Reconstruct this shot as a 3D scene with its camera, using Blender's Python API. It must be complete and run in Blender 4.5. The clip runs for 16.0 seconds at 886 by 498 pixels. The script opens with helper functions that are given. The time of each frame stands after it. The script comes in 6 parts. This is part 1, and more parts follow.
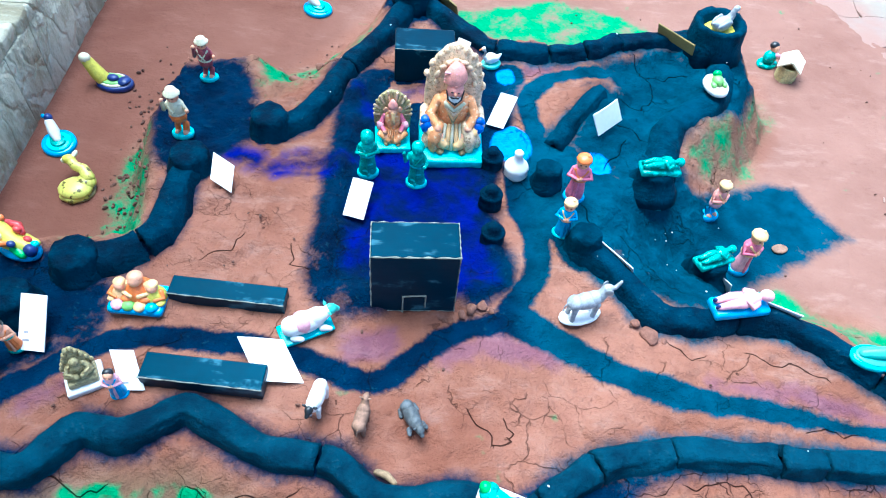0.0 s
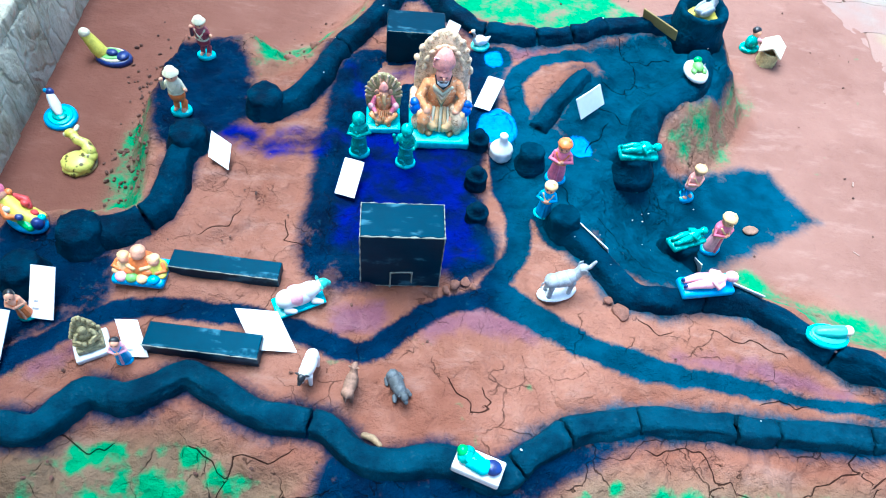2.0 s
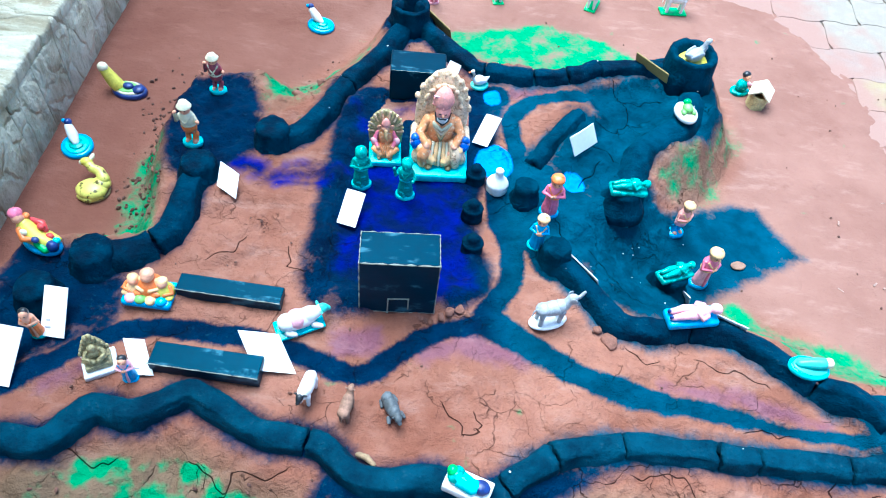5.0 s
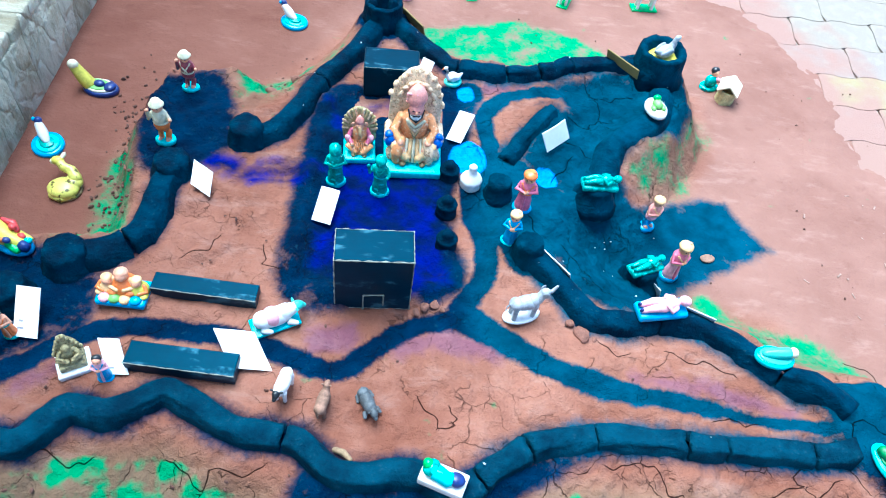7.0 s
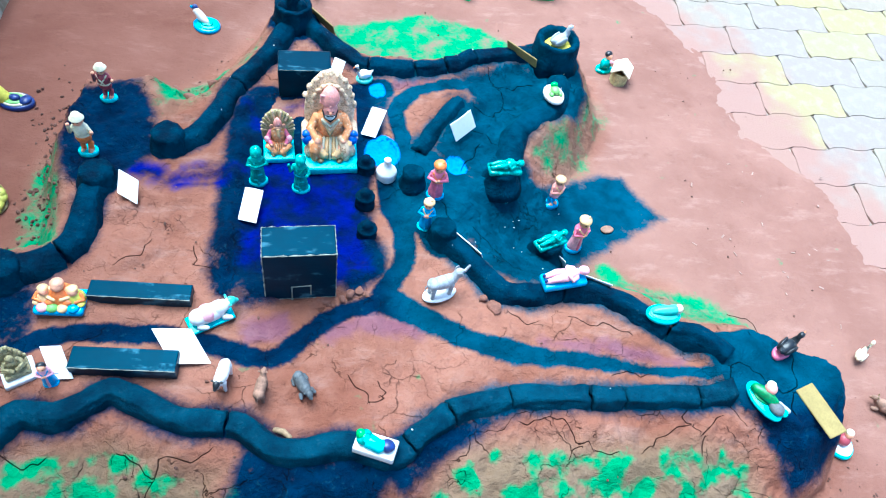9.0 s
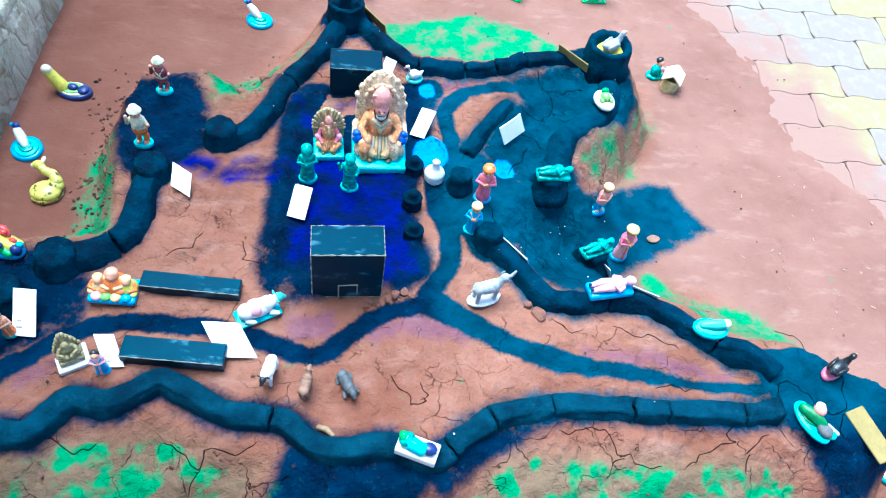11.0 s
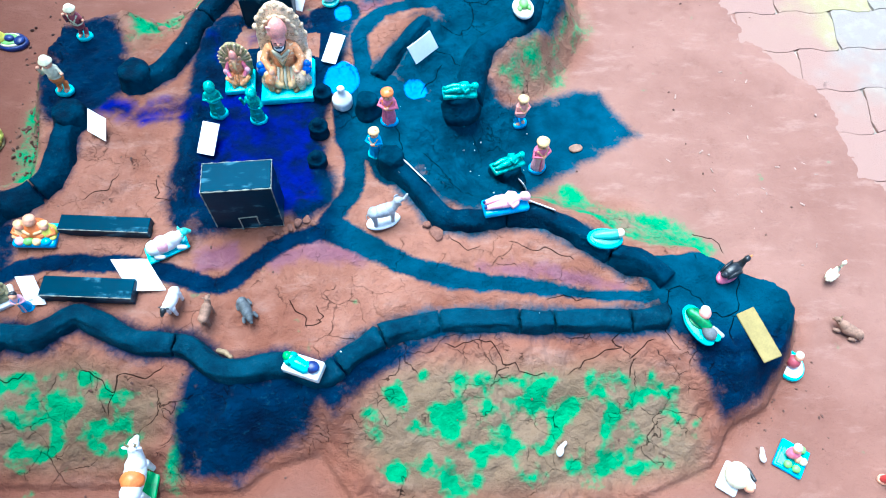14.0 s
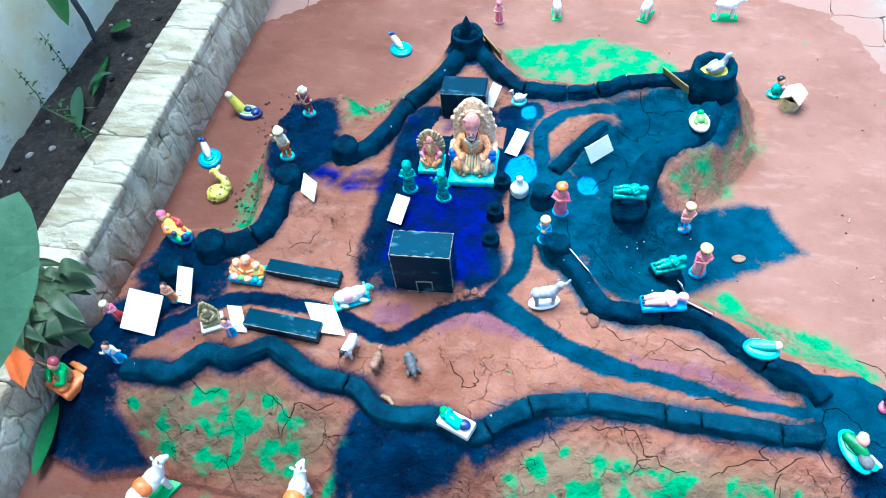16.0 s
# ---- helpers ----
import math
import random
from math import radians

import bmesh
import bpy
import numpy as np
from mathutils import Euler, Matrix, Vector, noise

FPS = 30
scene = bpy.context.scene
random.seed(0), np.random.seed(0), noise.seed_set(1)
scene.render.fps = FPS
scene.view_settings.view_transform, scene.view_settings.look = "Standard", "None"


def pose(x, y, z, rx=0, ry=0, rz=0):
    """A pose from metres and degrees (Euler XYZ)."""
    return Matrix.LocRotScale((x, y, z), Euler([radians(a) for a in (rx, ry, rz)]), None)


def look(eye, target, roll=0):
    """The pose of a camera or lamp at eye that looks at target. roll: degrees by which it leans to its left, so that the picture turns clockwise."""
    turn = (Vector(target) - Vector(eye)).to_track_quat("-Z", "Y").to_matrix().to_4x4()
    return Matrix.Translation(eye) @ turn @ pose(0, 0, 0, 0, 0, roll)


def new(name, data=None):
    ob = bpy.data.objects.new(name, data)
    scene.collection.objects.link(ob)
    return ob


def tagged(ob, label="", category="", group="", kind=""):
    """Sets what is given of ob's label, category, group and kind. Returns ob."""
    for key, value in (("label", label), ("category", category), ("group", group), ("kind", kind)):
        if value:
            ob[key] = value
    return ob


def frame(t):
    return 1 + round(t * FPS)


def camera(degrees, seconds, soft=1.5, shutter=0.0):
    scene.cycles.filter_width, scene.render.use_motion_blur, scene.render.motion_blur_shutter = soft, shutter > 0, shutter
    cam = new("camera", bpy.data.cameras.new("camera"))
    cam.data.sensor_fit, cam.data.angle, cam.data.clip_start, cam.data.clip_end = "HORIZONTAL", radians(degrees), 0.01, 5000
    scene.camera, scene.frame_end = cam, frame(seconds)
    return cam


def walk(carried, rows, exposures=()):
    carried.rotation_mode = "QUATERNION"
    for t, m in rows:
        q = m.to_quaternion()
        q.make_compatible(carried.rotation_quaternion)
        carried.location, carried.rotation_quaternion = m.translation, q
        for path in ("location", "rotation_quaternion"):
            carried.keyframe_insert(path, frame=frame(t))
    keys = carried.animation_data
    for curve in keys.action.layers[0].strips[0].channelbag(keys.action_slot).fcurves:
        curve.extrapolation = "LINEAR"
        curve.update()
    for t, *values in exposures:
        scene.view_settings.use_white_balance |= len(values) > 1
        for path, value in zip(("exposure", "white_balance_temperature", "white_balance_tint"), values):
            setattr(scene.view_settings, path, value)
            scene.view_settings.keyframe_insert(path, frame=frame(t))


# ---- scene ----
cam = camera(64.1, 16.0, 1.1)
PATH = [
    (0, (-0.005, 0.073, 0.912), (0.078, 1.297, -0.667), 6.3),
    (0.5, (-0.011, 0.08, 0.929), (0.091, 1.304, -0.65), 6.7),
    (1, (-0.016, 0.066, 0.943), (0.034, 1.266, -0.656), 5.2),
    (1.5, (-0.006, 0.065, 0.954), (0.081, 1.237, -0.665), 6.8),
    (2, (0.002, 0.054, 0.971), (0.11, 1.199, -0.665), 8.4),
    (2.5, (0.007, 0.031, 0.984), (0.107, 1.188, -0.643), 8.0),
    (3, (0.009, 0.022, 0.992), (0.126, 1.135, -0.666), 9.4),
    (3.5, (0.008, 0.019, 0.998), (0.109, 1.167, -0.636), 8.4),
    (4, (0.008, 0.015, 1.005), (0.036, 1.188, -0.614), 6.5),
    (4.2, (0.009, 0.021, 1.0), (0.071, 1.21, -0.607), 7.9),
    (6.3, (0.014, 0.016, 1.007), (0.12, 1.251, -0.562), 8.2),
    (6.5, (0.015, 0.01, 1.005), (0.127, 1.227, -0.577), 8.3),
    (7, (0.017, 0.016, 1.014), (0.169, 1.23, -0.569), 10.2),
    (7.5, (0.018, 0.014, 1.042), (0.155, 1.23, -0.54), 10.9),
    (8, (0.024, -0.014, 1.074), (0.248, 1.135, -0.548), 12.7),
    (8.5, (0.016, -0.024, 1.085), (0.342, 1.08, -0.551), 14.6),
    (8.7, (0.033, -0.033, 1.101), (0.373, 1.097, -0.514), 13.8),
    (10.8, (0.009, -0.035, 1.107), (0.258, 1.183, -0.461), 12.1),
    (11, (0.005, -0.021, 1.106), (0.257, 1.134, -0.507), 12.6),
    (11.5, (0.022, -0.026, 1.087), (0.315, 1.079, -0.553), 14.6),
    (12, (0.05, -0.016, 1.072), (0.318, 1.028, -0.613), 14.0),
    (12.5, (0.142, 0.025, 1.04), (0.43, 1.038, -0.66), 20.1),
    (13, (0.232, 0.021, 1.09), (0.407, 1.07, -0.603), 8.2),
    (13.5, (0.273, -0.006, 1.146), (0.391, 1.044, -0.552), 3.9),
    (14, (0.285, -0.026, 1.18), (0.359, 0.905, -0.589), 2.6),
    (14.5, (0.274, -0.053, 1.209), (0.232, 0.962, -0.514), -2.2),
    (15, (0.264, -0.061, 1.23), (0.077, 0.987, -0.463), -6.5),
    (15.5, (0.256, -0.092, 1.242), (0.025, 0.976, -0.433), -5.5),
    (16, (0.25, -0.099, 1.263), (-0.079, 1.016, -0.364), -7.5),
]
walk(cam, [(t, look(eye, target, roll)) for t, eye, target, roll in PATH], [(0.0, 1.50, 4990, -5), (16.0, 1.50, 4990, -5)])

# ---- world, sun and exposure ----
world = bpy.data.worlds.new("sky")
scene.world = world
world.use_nodes = True
wn = world.node_tree
sky = wn.nodes.new("ShaderNodeTexSky")
sky.sky_type, sky.sun_disc = "NISHITA", False
sky.sun_elevation, sky.sun_rotation = radians(72), radians(-34)
sky.air_density, sky.dust_density = 1.0, 2.0
wn.links.new(sky.outputs[0], wn.nodes["Background"].inputs[0])
wn.nodes["Background"].inputs[1].default_value = 0.115
sun = new("sun", bpy.data.lights.new("sun", "SUN"))
sun.data.energy, sun.data.angle, sun.data.color = 3.5, radians(42), (1.0, 0.96, 0.91)
sun.matrix_world = look((-0.55, 0.8, 3.0), (0, 0, 0))


# ---- materials ----
def nodes_of(name):
    m = bpy.data.materials.new(name)
    m.use_nodes = True
    return m, m.node_tree, m.node_tree.nodes["Principled BSDF"]


def put(nt, kind, **sockets):
    """A node with its inputs set by value or linked."""
    n = nt.nodes.new(kind)
    for key, v in sockets.items():
        s = n.inputs[int(key[1:])] if key[0] == "i" and key[1:].isdigit() else n.inputs[key.replace("_", " ")]
        if hasattr(v, "is_output"):
            nt.links.new(v, s)
        else:
            s.default_value = v
    return n


def calc(nt, op, a, b=0.0, c=0.0):
    n = put(nt, "ShaderNodeMath", i0=a, i1=b, i2=c)
    n.operation = op
    return n.outputs[0]


def step(nt, v, lo, hi, to0=0.0, to1=1.0):
    n = put(nt, "ShaderNodeMapRange", Value=v, From_Min=lo, From_Max=hi, To_Min=to0, To_Max=to1)
    n.interpolation_type = "SMOOTHSTEP"
    return n.outputs[0]


def blend(nt, fac, a, b):
    n = nt.nodes.new("ShaderNodeMix")
    n.data_type = "RGBA"
    for s, v in ((n.inputs[0], fac), (n.inputs[6], a), (n.inputs[7], b)):
        if hasattr(v, "is_output"):
            nt.links.new(v, s)
        else:
            s.default_value = v if not isinstance(v, tuple) else (*v, 1.0)[:4]
    return n.outputs[2]


def grain(nt, scale, detail=4.0, where=None, rough=0.55):
    n = put(nt, "ShaderNodeTexNoise", Scale=scale, Detail=detail, Roughness=rough)
    if where is None:
        where = nt.nodes.new("ShaderNodeTexCoord").outputs["Object"]
    nt.links.new(where, n.inputs["Vector"])
    return n.outputs["Fac"]


def attr(nt, name):
    n = nt.nodes.new("ShaderNodeAttribute")
    n.attribute_name = name
    return n.outputs["Fac"]


def relief(nt, bsdf, height, depth, strength=1.0):
    b = put(nt, "ShaderNodeBump", Height=height, Distance=depth, Strength=strength)
    nt.links.new(b.outputs[0], bsdf.inputs["Normal"])


def plain(name, colour, rough=0.5, var=0.32, scale=100.0, bump=0.0006, metal=0.0, spots=None):
    """Painted or natural surface: its colour, blotches at two scales and fine relief."""
    m, nt, b = nodes_of(name)
    big, fine = grain(nt, scale, 3), grain(nt, scale * 7, 3)
    v = calc(nt, "ADD", calc(nt, "MULTIPLY", big, 0.65), calc(nt, "MULTIPLY", fine, 0.35))
    dark = tuple(c * (1 - var) for c in colour)
    light = tuple(min(1, c * (1 + var * 0.6)) for c in colour)
    col = blend(nt, step(nt, v, 0.35, 0.65), dark, light)
    if spots:
        col = blend(nt, step(nt, grain(nt, scale * 1.6, 1), 0.58, 0.66), col, spots)
    nt.links.new(col, b.inputs["Base Color"])
    b.inputs["Roughness"].default_value, b.inputs["Metallic"].default_value = rough, metal
    relief(nt, b, v, bump)
    return m


def mud_ground():
    """Red mud with black, blue, violet and green powder paint, and drying cracks."""
    m, nt, b = nodes_of("painted_mud")
    n1, n2, n3 = grain(nt, 5, 4), grain(nt, 28, 5), grain(nt, 160, 4)
    n4 = grain(nt, 480, 3)
    col = blend(nt, step(nt, n1, 0.3, 0.7), (0.200, 0.080, 0.052), (0.285, 0.128, 0.088))
    col = blend(nt, calc(nt, "MULTIPLY", step(nt, n2, 0.45, 0.75), 0.5), col, (0.325, 0.17, 0.125))
    col = blend(nt, calc(nt, "MULTIPLY", step(nt, n3, 0.55, 0.8), 0.45), col, (0.19, 0.078, 0.052))
    # wet-looking smooth outer mud is more even
    col = blend(nt, calc(nt, "MULTIPLY", attr(nt, "smooth"), 0.75), col, blend(nt, n1, (0.165, 0.080, 0.062), (0.285, 0.163, 0.132)))
    scuff = put(nt, "ShaderNodeMapping", Vector=nt.nodes.new("ShaderNodeTexCoord").outputs["Object"], Rotation=(0.0, 0.0, 0.5), Scale=(9.0, 26.0, 9.0))
    col = blend(nt, calc(nt, "MULTIPLY", step(nt, grain(nt, 1.0, 7, scuff.outputs[0], 0.68), 0.52, 0.72), 0.4), col, (0.36, 0.225, 0.185))
    col = blend(nt, calc(nt, "MULTIPLY", step(nt, grain(nt, 16, 7, rough=0.7), 0.56, 0.72), 0.35), col, (0.14, 0.062, 0.046))
    # damp towards the planting bed; shade there and in front put into the colour
    spot = put(nt, "ShaderNodeSeparateXYZ", Vector=nt.nodes.new("ShaderNodeTexCoord").outputs["Object"])
    damp_shade = step(nt, calc(nt, "ADD", spot.outputs[0], calc(nt, "MULTIPLY", calc(nt, "SUBTRACT", n1, 0.5), 0.5)), -0.62, 0.25, 1.0, 0.0)
    near = step(nt, calc(nt, "ADD", spot.outputs[1], calc(nt, "MULTIPLY", calc(nt, "SUBTRACT", n1, 0.5), 0.4)), 0.12, 0.56, 0.9, 0.0)
    shaded_damp_mud = put(nt, "ShaderNodeVectorMath", i0=col, i1=(0.70, 0.55, 0.49))
    shaded_damp_mud.operation = "MULTIPLY"
    damp_shade = calc(nt, "MULTIPLY", damp_shade, calc(nt, "ADD", 0.15, calc(nt, "MULTIPLY", attr(nt, "smooth"), 0.8)))
    near = calc(nt, "MULTIPLY", near, calc(nt, "SUBTRACT", 1.0, calc(nt, "MULTIPLY", step(nt, spot.outputs[0], 0.0, 0.45), 0.5)))
    damp_shade_mask = calc(nt, "MAXIMUM", damp_shade, near)
    col = blend(nt, damp_shade_mask, col, shaded_damp_mud.outputs[0])
    wob = calc(nt, "ADD", calc(nt, "MULTIPLY", calc(nt, "SUBTRACT", n2, 0.5), 0.016), calc(nt, "MULTIPLY", calc(nt, "SUBTRACT", n3, 0.5), 0.008))
    speck = calc(nt, "MULTIPLY", calc(nt, "SUBTRACT", n4, 0.5), 0.003)
    edge = calc(nt, "ADD", wob, speck)
    # green powder in clumps
    g = calc(nt, "ADD", step(nt, attr(nt, "green"), -0.012, 0.03, -1.4, 0.42), calc(nt, "MULTIPLY", calc(nt, "SUBTRACT", grain(nt, 25, 3, rough=0.45), 0.56), 7.5))
    g = calc(nt, "ADD", g, calc(nt, "MULTIPLY", calc(nt, "SUBTRACT", n3, 0.5), 0.5))
    ms = calc(nt, "ADD", step(nt, attr(nt, "moss"), -0.03, 0.016, -1.3, 0.42), calc(nt, "MULTIPLY", calc(nt, "SUBTRACT", grain(nt, 19, 6, rough=0.62), 0.5), 4.2))
    g = calc(nt, "MAXIMUM", g, calc(nt, "ADD", ms, calc(nt, "MULTIPLY", calc(nt, "SUBTRACT", n3, 0.5), 0.9)))
    gm = calc(nt, "MULTIPLY", step(nt, g, -0.35, 0.75), 0.90)
    haze = calc(nt, "MULTIPLY", step(nt, calc(nt, "MAXIMUM", attr(nt, "green"), attr(nt, "moss")), -0.025, 0.04), 0.48)
    # the thin powder has a darker colour where the shade is put in
    col = blend(nt, haze, col, blend(nt, damp_shade_mask, (0.165, 0.185, 0.115), (0.105, 0.100, 0.058)))
    col = blend(nt, gm, col, blend(nt, grain(nt, 90, 3), (0.004, 0.18, 0.062), (0.009, 0.31, 0.125)))
    # violet powder
    p = calc(nt, "ADD", attr(nt, "violet"), calc(nt, "MULTIPLY", calc(nt, "SUBTRACT", n2, 0.5), 0.06))
    col = blend(nt, calc(nt, "MULTIPLY", step(nt, p, -0.004, 0.022), 0.34), col, (0.085, 0.030, 0.15))
    # black paint, brushed and sprayed: darker navy, and a paler teal on the pond side
    coat = step(nt, calc(nt, "ADD", calc(nt, "MULTIPLY", n2, 0.5), calc(nt, "MULTIPLY", grain(nt, 8, 4), 0.5)), 0.34, 0.66)
    teal = attr(nt, "teal")
    ink = blend(nt, coat, blend(nt, teal, (0.0004, 0.0065, 0.024), (0.0010, 0.026, 0.050)), blend(nt, teal, (0.0010, 0.019, 0.056), (0.0035, 0.058, 0.104)))
    scuffs = calc(nt, "MULTIPLY", step(nt, calc(nt, "ADD", n3, calc(nt, "MULTIPLY", grain(nt, 45, 5, rough=0.7), 0.6)), 0.90, 1.06), 0.35)
    ink = blend(nt, scuffs, ink, (0.016, 0.060, 0.095))
    ragged = calc(nt, "ADD", calc(nt, "MULTIPLY", calc(nt, "SUBTRACT", n3, 0.5), 0.014), calc(nt, "MULTIPLY", calc(nt, "SUBTRACT", n2, 0.5), 0.022))
    soft = step(nt, calc(nt, "ADD", attr(nt, "spray"), ragged), -0.014, 0.010)
    hard = step(nt, calc(nt, "ADD", attr(nt, "black"), edge), -0.0045, 0.0045)
    worn = calc(nt, "MULTIPLY", step(nt, calc(nt, "ADD", grain(nt, 26, 6, rough=0.7), calc(nt, "MULTIPLY", attr(nt, "spray"), -4.0)), 0.48, 0.64), 0.3)
    soft = calc(nt, "MULTIPLY", soft, calc(nt, "SUBTRACT", 1.0, worn))
    blk = calc(nt, "MAXIMUM", soft, hard)
    col = blend(nt, blk, col, ink)
    # deep blue powder
    u = step(nt, calc(nt, "ADD", attr(nt, "blue"), calc(nt, "MULTIPLY", calc(nt, "SUBTRACT", n2, 0.5), 0.05)), -0.014, 0.022)
    deepness = step(nt, calc(nt, "ADD", calc(nt, "MULTIPLY", n2, 0.5), calc(nt, "MULTIPLY", grain(nt, 14, 3), 0.5)), 0.36, 0.64)
    col = blend(nt, calc(nt, "MULTIPLY", u, step(nt, n2, 0.2, 0.5, 0.7, 1.0)), col, blend(nt, deepness, (0.0006, 0.006, 0.050), (0.0016, 0.005, 0.165)))
    sk = step(nt, calc(nt, "ADD", attr(nt, "azure"), calc(nt, "MULTIPLY", edge, 0.6)), -0.003, 0.003)
    col = blend(nt, sk, col, blend(nt, n3, (0.005, 0.17, 0.62), (0.01, 0.26, 0.8)))
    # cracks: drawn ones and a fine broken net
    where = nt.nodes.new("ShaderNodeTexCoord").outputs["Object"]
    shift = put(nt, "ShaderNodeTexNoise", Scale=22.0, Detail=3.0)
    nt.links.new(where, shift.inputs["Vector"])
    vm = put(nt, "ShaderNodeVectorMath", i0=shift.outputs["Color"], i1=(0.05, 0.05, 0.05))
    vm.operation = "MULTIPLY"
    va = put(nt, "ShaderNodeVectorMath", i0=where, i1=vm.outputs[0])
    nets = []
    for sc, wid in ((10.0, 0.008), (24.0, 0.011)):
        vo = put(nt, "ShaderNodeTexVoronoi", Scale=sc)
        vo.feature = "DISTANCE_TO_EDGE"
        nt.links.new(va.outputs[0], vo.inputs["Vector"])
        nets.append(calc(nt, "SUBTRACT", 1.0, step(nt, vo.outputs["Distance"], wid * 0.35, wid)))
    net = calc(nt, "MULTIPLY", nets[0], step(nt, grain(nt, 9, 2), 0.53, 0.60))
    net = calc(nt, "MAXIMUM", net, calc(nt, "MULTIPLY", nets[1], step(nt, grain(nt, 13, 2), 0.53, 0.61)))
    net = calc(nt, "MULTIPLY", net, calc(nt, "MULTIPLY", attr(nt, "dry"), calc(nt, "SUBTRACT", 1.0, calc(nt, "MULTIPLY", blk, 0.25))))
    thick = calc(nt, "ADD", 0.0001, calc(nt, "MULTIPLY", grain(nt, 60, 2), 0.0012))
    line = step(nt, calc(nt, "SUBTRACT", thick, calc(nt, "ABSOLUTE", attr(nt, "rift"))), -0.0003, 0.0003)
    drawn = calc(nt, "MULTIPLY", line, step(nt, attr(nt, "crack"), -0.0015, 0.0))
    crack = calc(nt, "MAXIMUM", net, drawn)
    # shade inside the cracks is put into the mud colour here
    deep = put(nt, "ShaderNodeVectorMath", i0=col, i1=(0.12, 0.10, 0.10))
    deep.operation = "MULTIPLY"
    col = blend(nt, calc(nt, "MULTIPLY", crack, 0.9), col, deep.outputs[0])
    nt.links.new(col, b.inputs["Base Color"])
    b.inputs["Roughness"].default_value = 0.95
    b.inputs["Specular IOR Level"].default_value = 0.06
    h = calc(nt, "ADD", calc(nt, "MULTIPLY", n2, 0.5), calc(nt, "MULTIPLY", n3, 0.35))
    h = calc(nt, "ADD", h, calc(nt, "MULTIPLY", n4, 0.18))
    h = calc(nt, "MULTIPLY", h, calc(nt, "SUBTRACT", 1.0, calc(nt, "MULTIPLY", attr(nt, "smooth"), 0.55)))
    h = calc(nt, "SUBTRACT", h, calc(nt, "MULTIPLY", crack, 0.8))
    relief(nt, b, h, 0.012)
    return m


def black_mud(name, deep, pale):
    """Black-painted clay: dull, brushed, with dusty rubbed places."""
    m, nt, b = nodes_of(name)
    n1, n2, n3 = grain(nt, 9, 4), grain(nt, 34, 6, rough=0.65), grain(nt, 190, 4)
    col = blend(nt, step(nt, calc(nt, "ADD", calc(nt, "MULTIPLY", n1, 0.5), calc(nt, "MULTIPLY", n2, 0.5)), 0.36, 0.64), deep, pale)
    col = blend(nt, calc(nt, "MULTIPLY", step(nt, calc(nt, "ADD", n3, calc(nt, "MULTIPLY", n2, 0.6)), 0.92, 1.06), 0.4), col, (0.022, 0.060, 0.085))
    nt.links.new(col, b.inputs["Base Color"])
    b.inputs["Roughness"].default_value = 0.8
    b.inputs["Specular IOR Level"].default_value = 0.05
    relief(nt, b, calc(nt, "ADD", n2, calc(nt, "MULTIPLY", n3, 0.4)), 0.006)
    return m


def stone_cladding():
    """Rough pale stone facing, streaked and chipped."""
    m, nt, b = nodes_of("rough_pale_stone")
    tc = nt.nodes.new("ShaderNodeTexCoord").outputs["Object"]
    mp = put(nt, "ShaderNodeMapping", Vector=tc, Rotation=(0.75, 0.25, 0.3), Scale=(3.0, 11.0, 5.0))
    bent = put(nt, "ShaderNodeTexNoise", Scale=9.0, Detail=4.0)
    nt.links.new(tc, bent.inputs["Vector"])
    bend = put(nt, "ShaderNodeVectorMath", i0=bent.outputs["Color"], i1=(0.9, 0.9, 0.9))
    bend.operation = "MULTIPLY"
    spot = put(nt, "ShaderNodeVectorMath", i0=mp.outputs[0], i1=bend.outputs[0])
    cleft = put(nt, "ShaderNodeTexVoronoi", Scale=1.5)
    nt.links.new(spot.outputs[0], cleft.inputs["Vector"])
    rift = put(nt, "ShaderNodeTexVoronoi", Scale=1.5)
    rift.feature = "DISTANCE_TO_EDGE"
    nt.links.new(spot.outputs[0], rift.inputs["Vector"])
    facet = put(nt, "ShaderNodeSeparateColor", Color=cleft.outputs["Color"]).outputs[0]
    streak = calc(nt, "ADD", calc(nt, "MULTIPLY", grain(nt, 3.0, 5, mp.outputs[0], 0.6), 0.8), calc(nt, "MULTIPLY", facet, 0.2))
    blot, fine = grain(nt, 11, 4), grain(nt, 130, 4)
    col = blend(nt, step(nt, streak, 0.32, 0.66), (0.31, 0.265, 0.17), (0.60, 0.555, 0.42))
    col = blend(nt, calc(nt, "MULTIPLY", step(nt, blot, 0.55, 0.72), 0.6), col, (0.40, 0.29, 0.19))
    col = blend(nt, calc(nt, "MULTIPLY", step(nt, fine, 0.56, 0.75), 0.4), col, (0.66, 0.63, 0.50))
    col = blend(nt, calc(nt, "MULTIPLY", step(nt, rift.outputs["Distance"], 0.0, 0.045, 0.3, 0.0), step(nt, blot, 0.52, 0.66)), col, (0.20, 0.175, 0.12))
    nt.links.new(col, b.inputs["Base Color"])
    b.inputs["Roughness"].default_value = 0.85
    relief(nt, b, calc(nt, "ADD", calc(nt, "ADD", streak, calc(nt, "MULTIPLY", fine, 0.25)), step(nt, rift.outputs["Distance"], 0.0, 0.10, 0.0, 0.25)), 0.014)
    return m


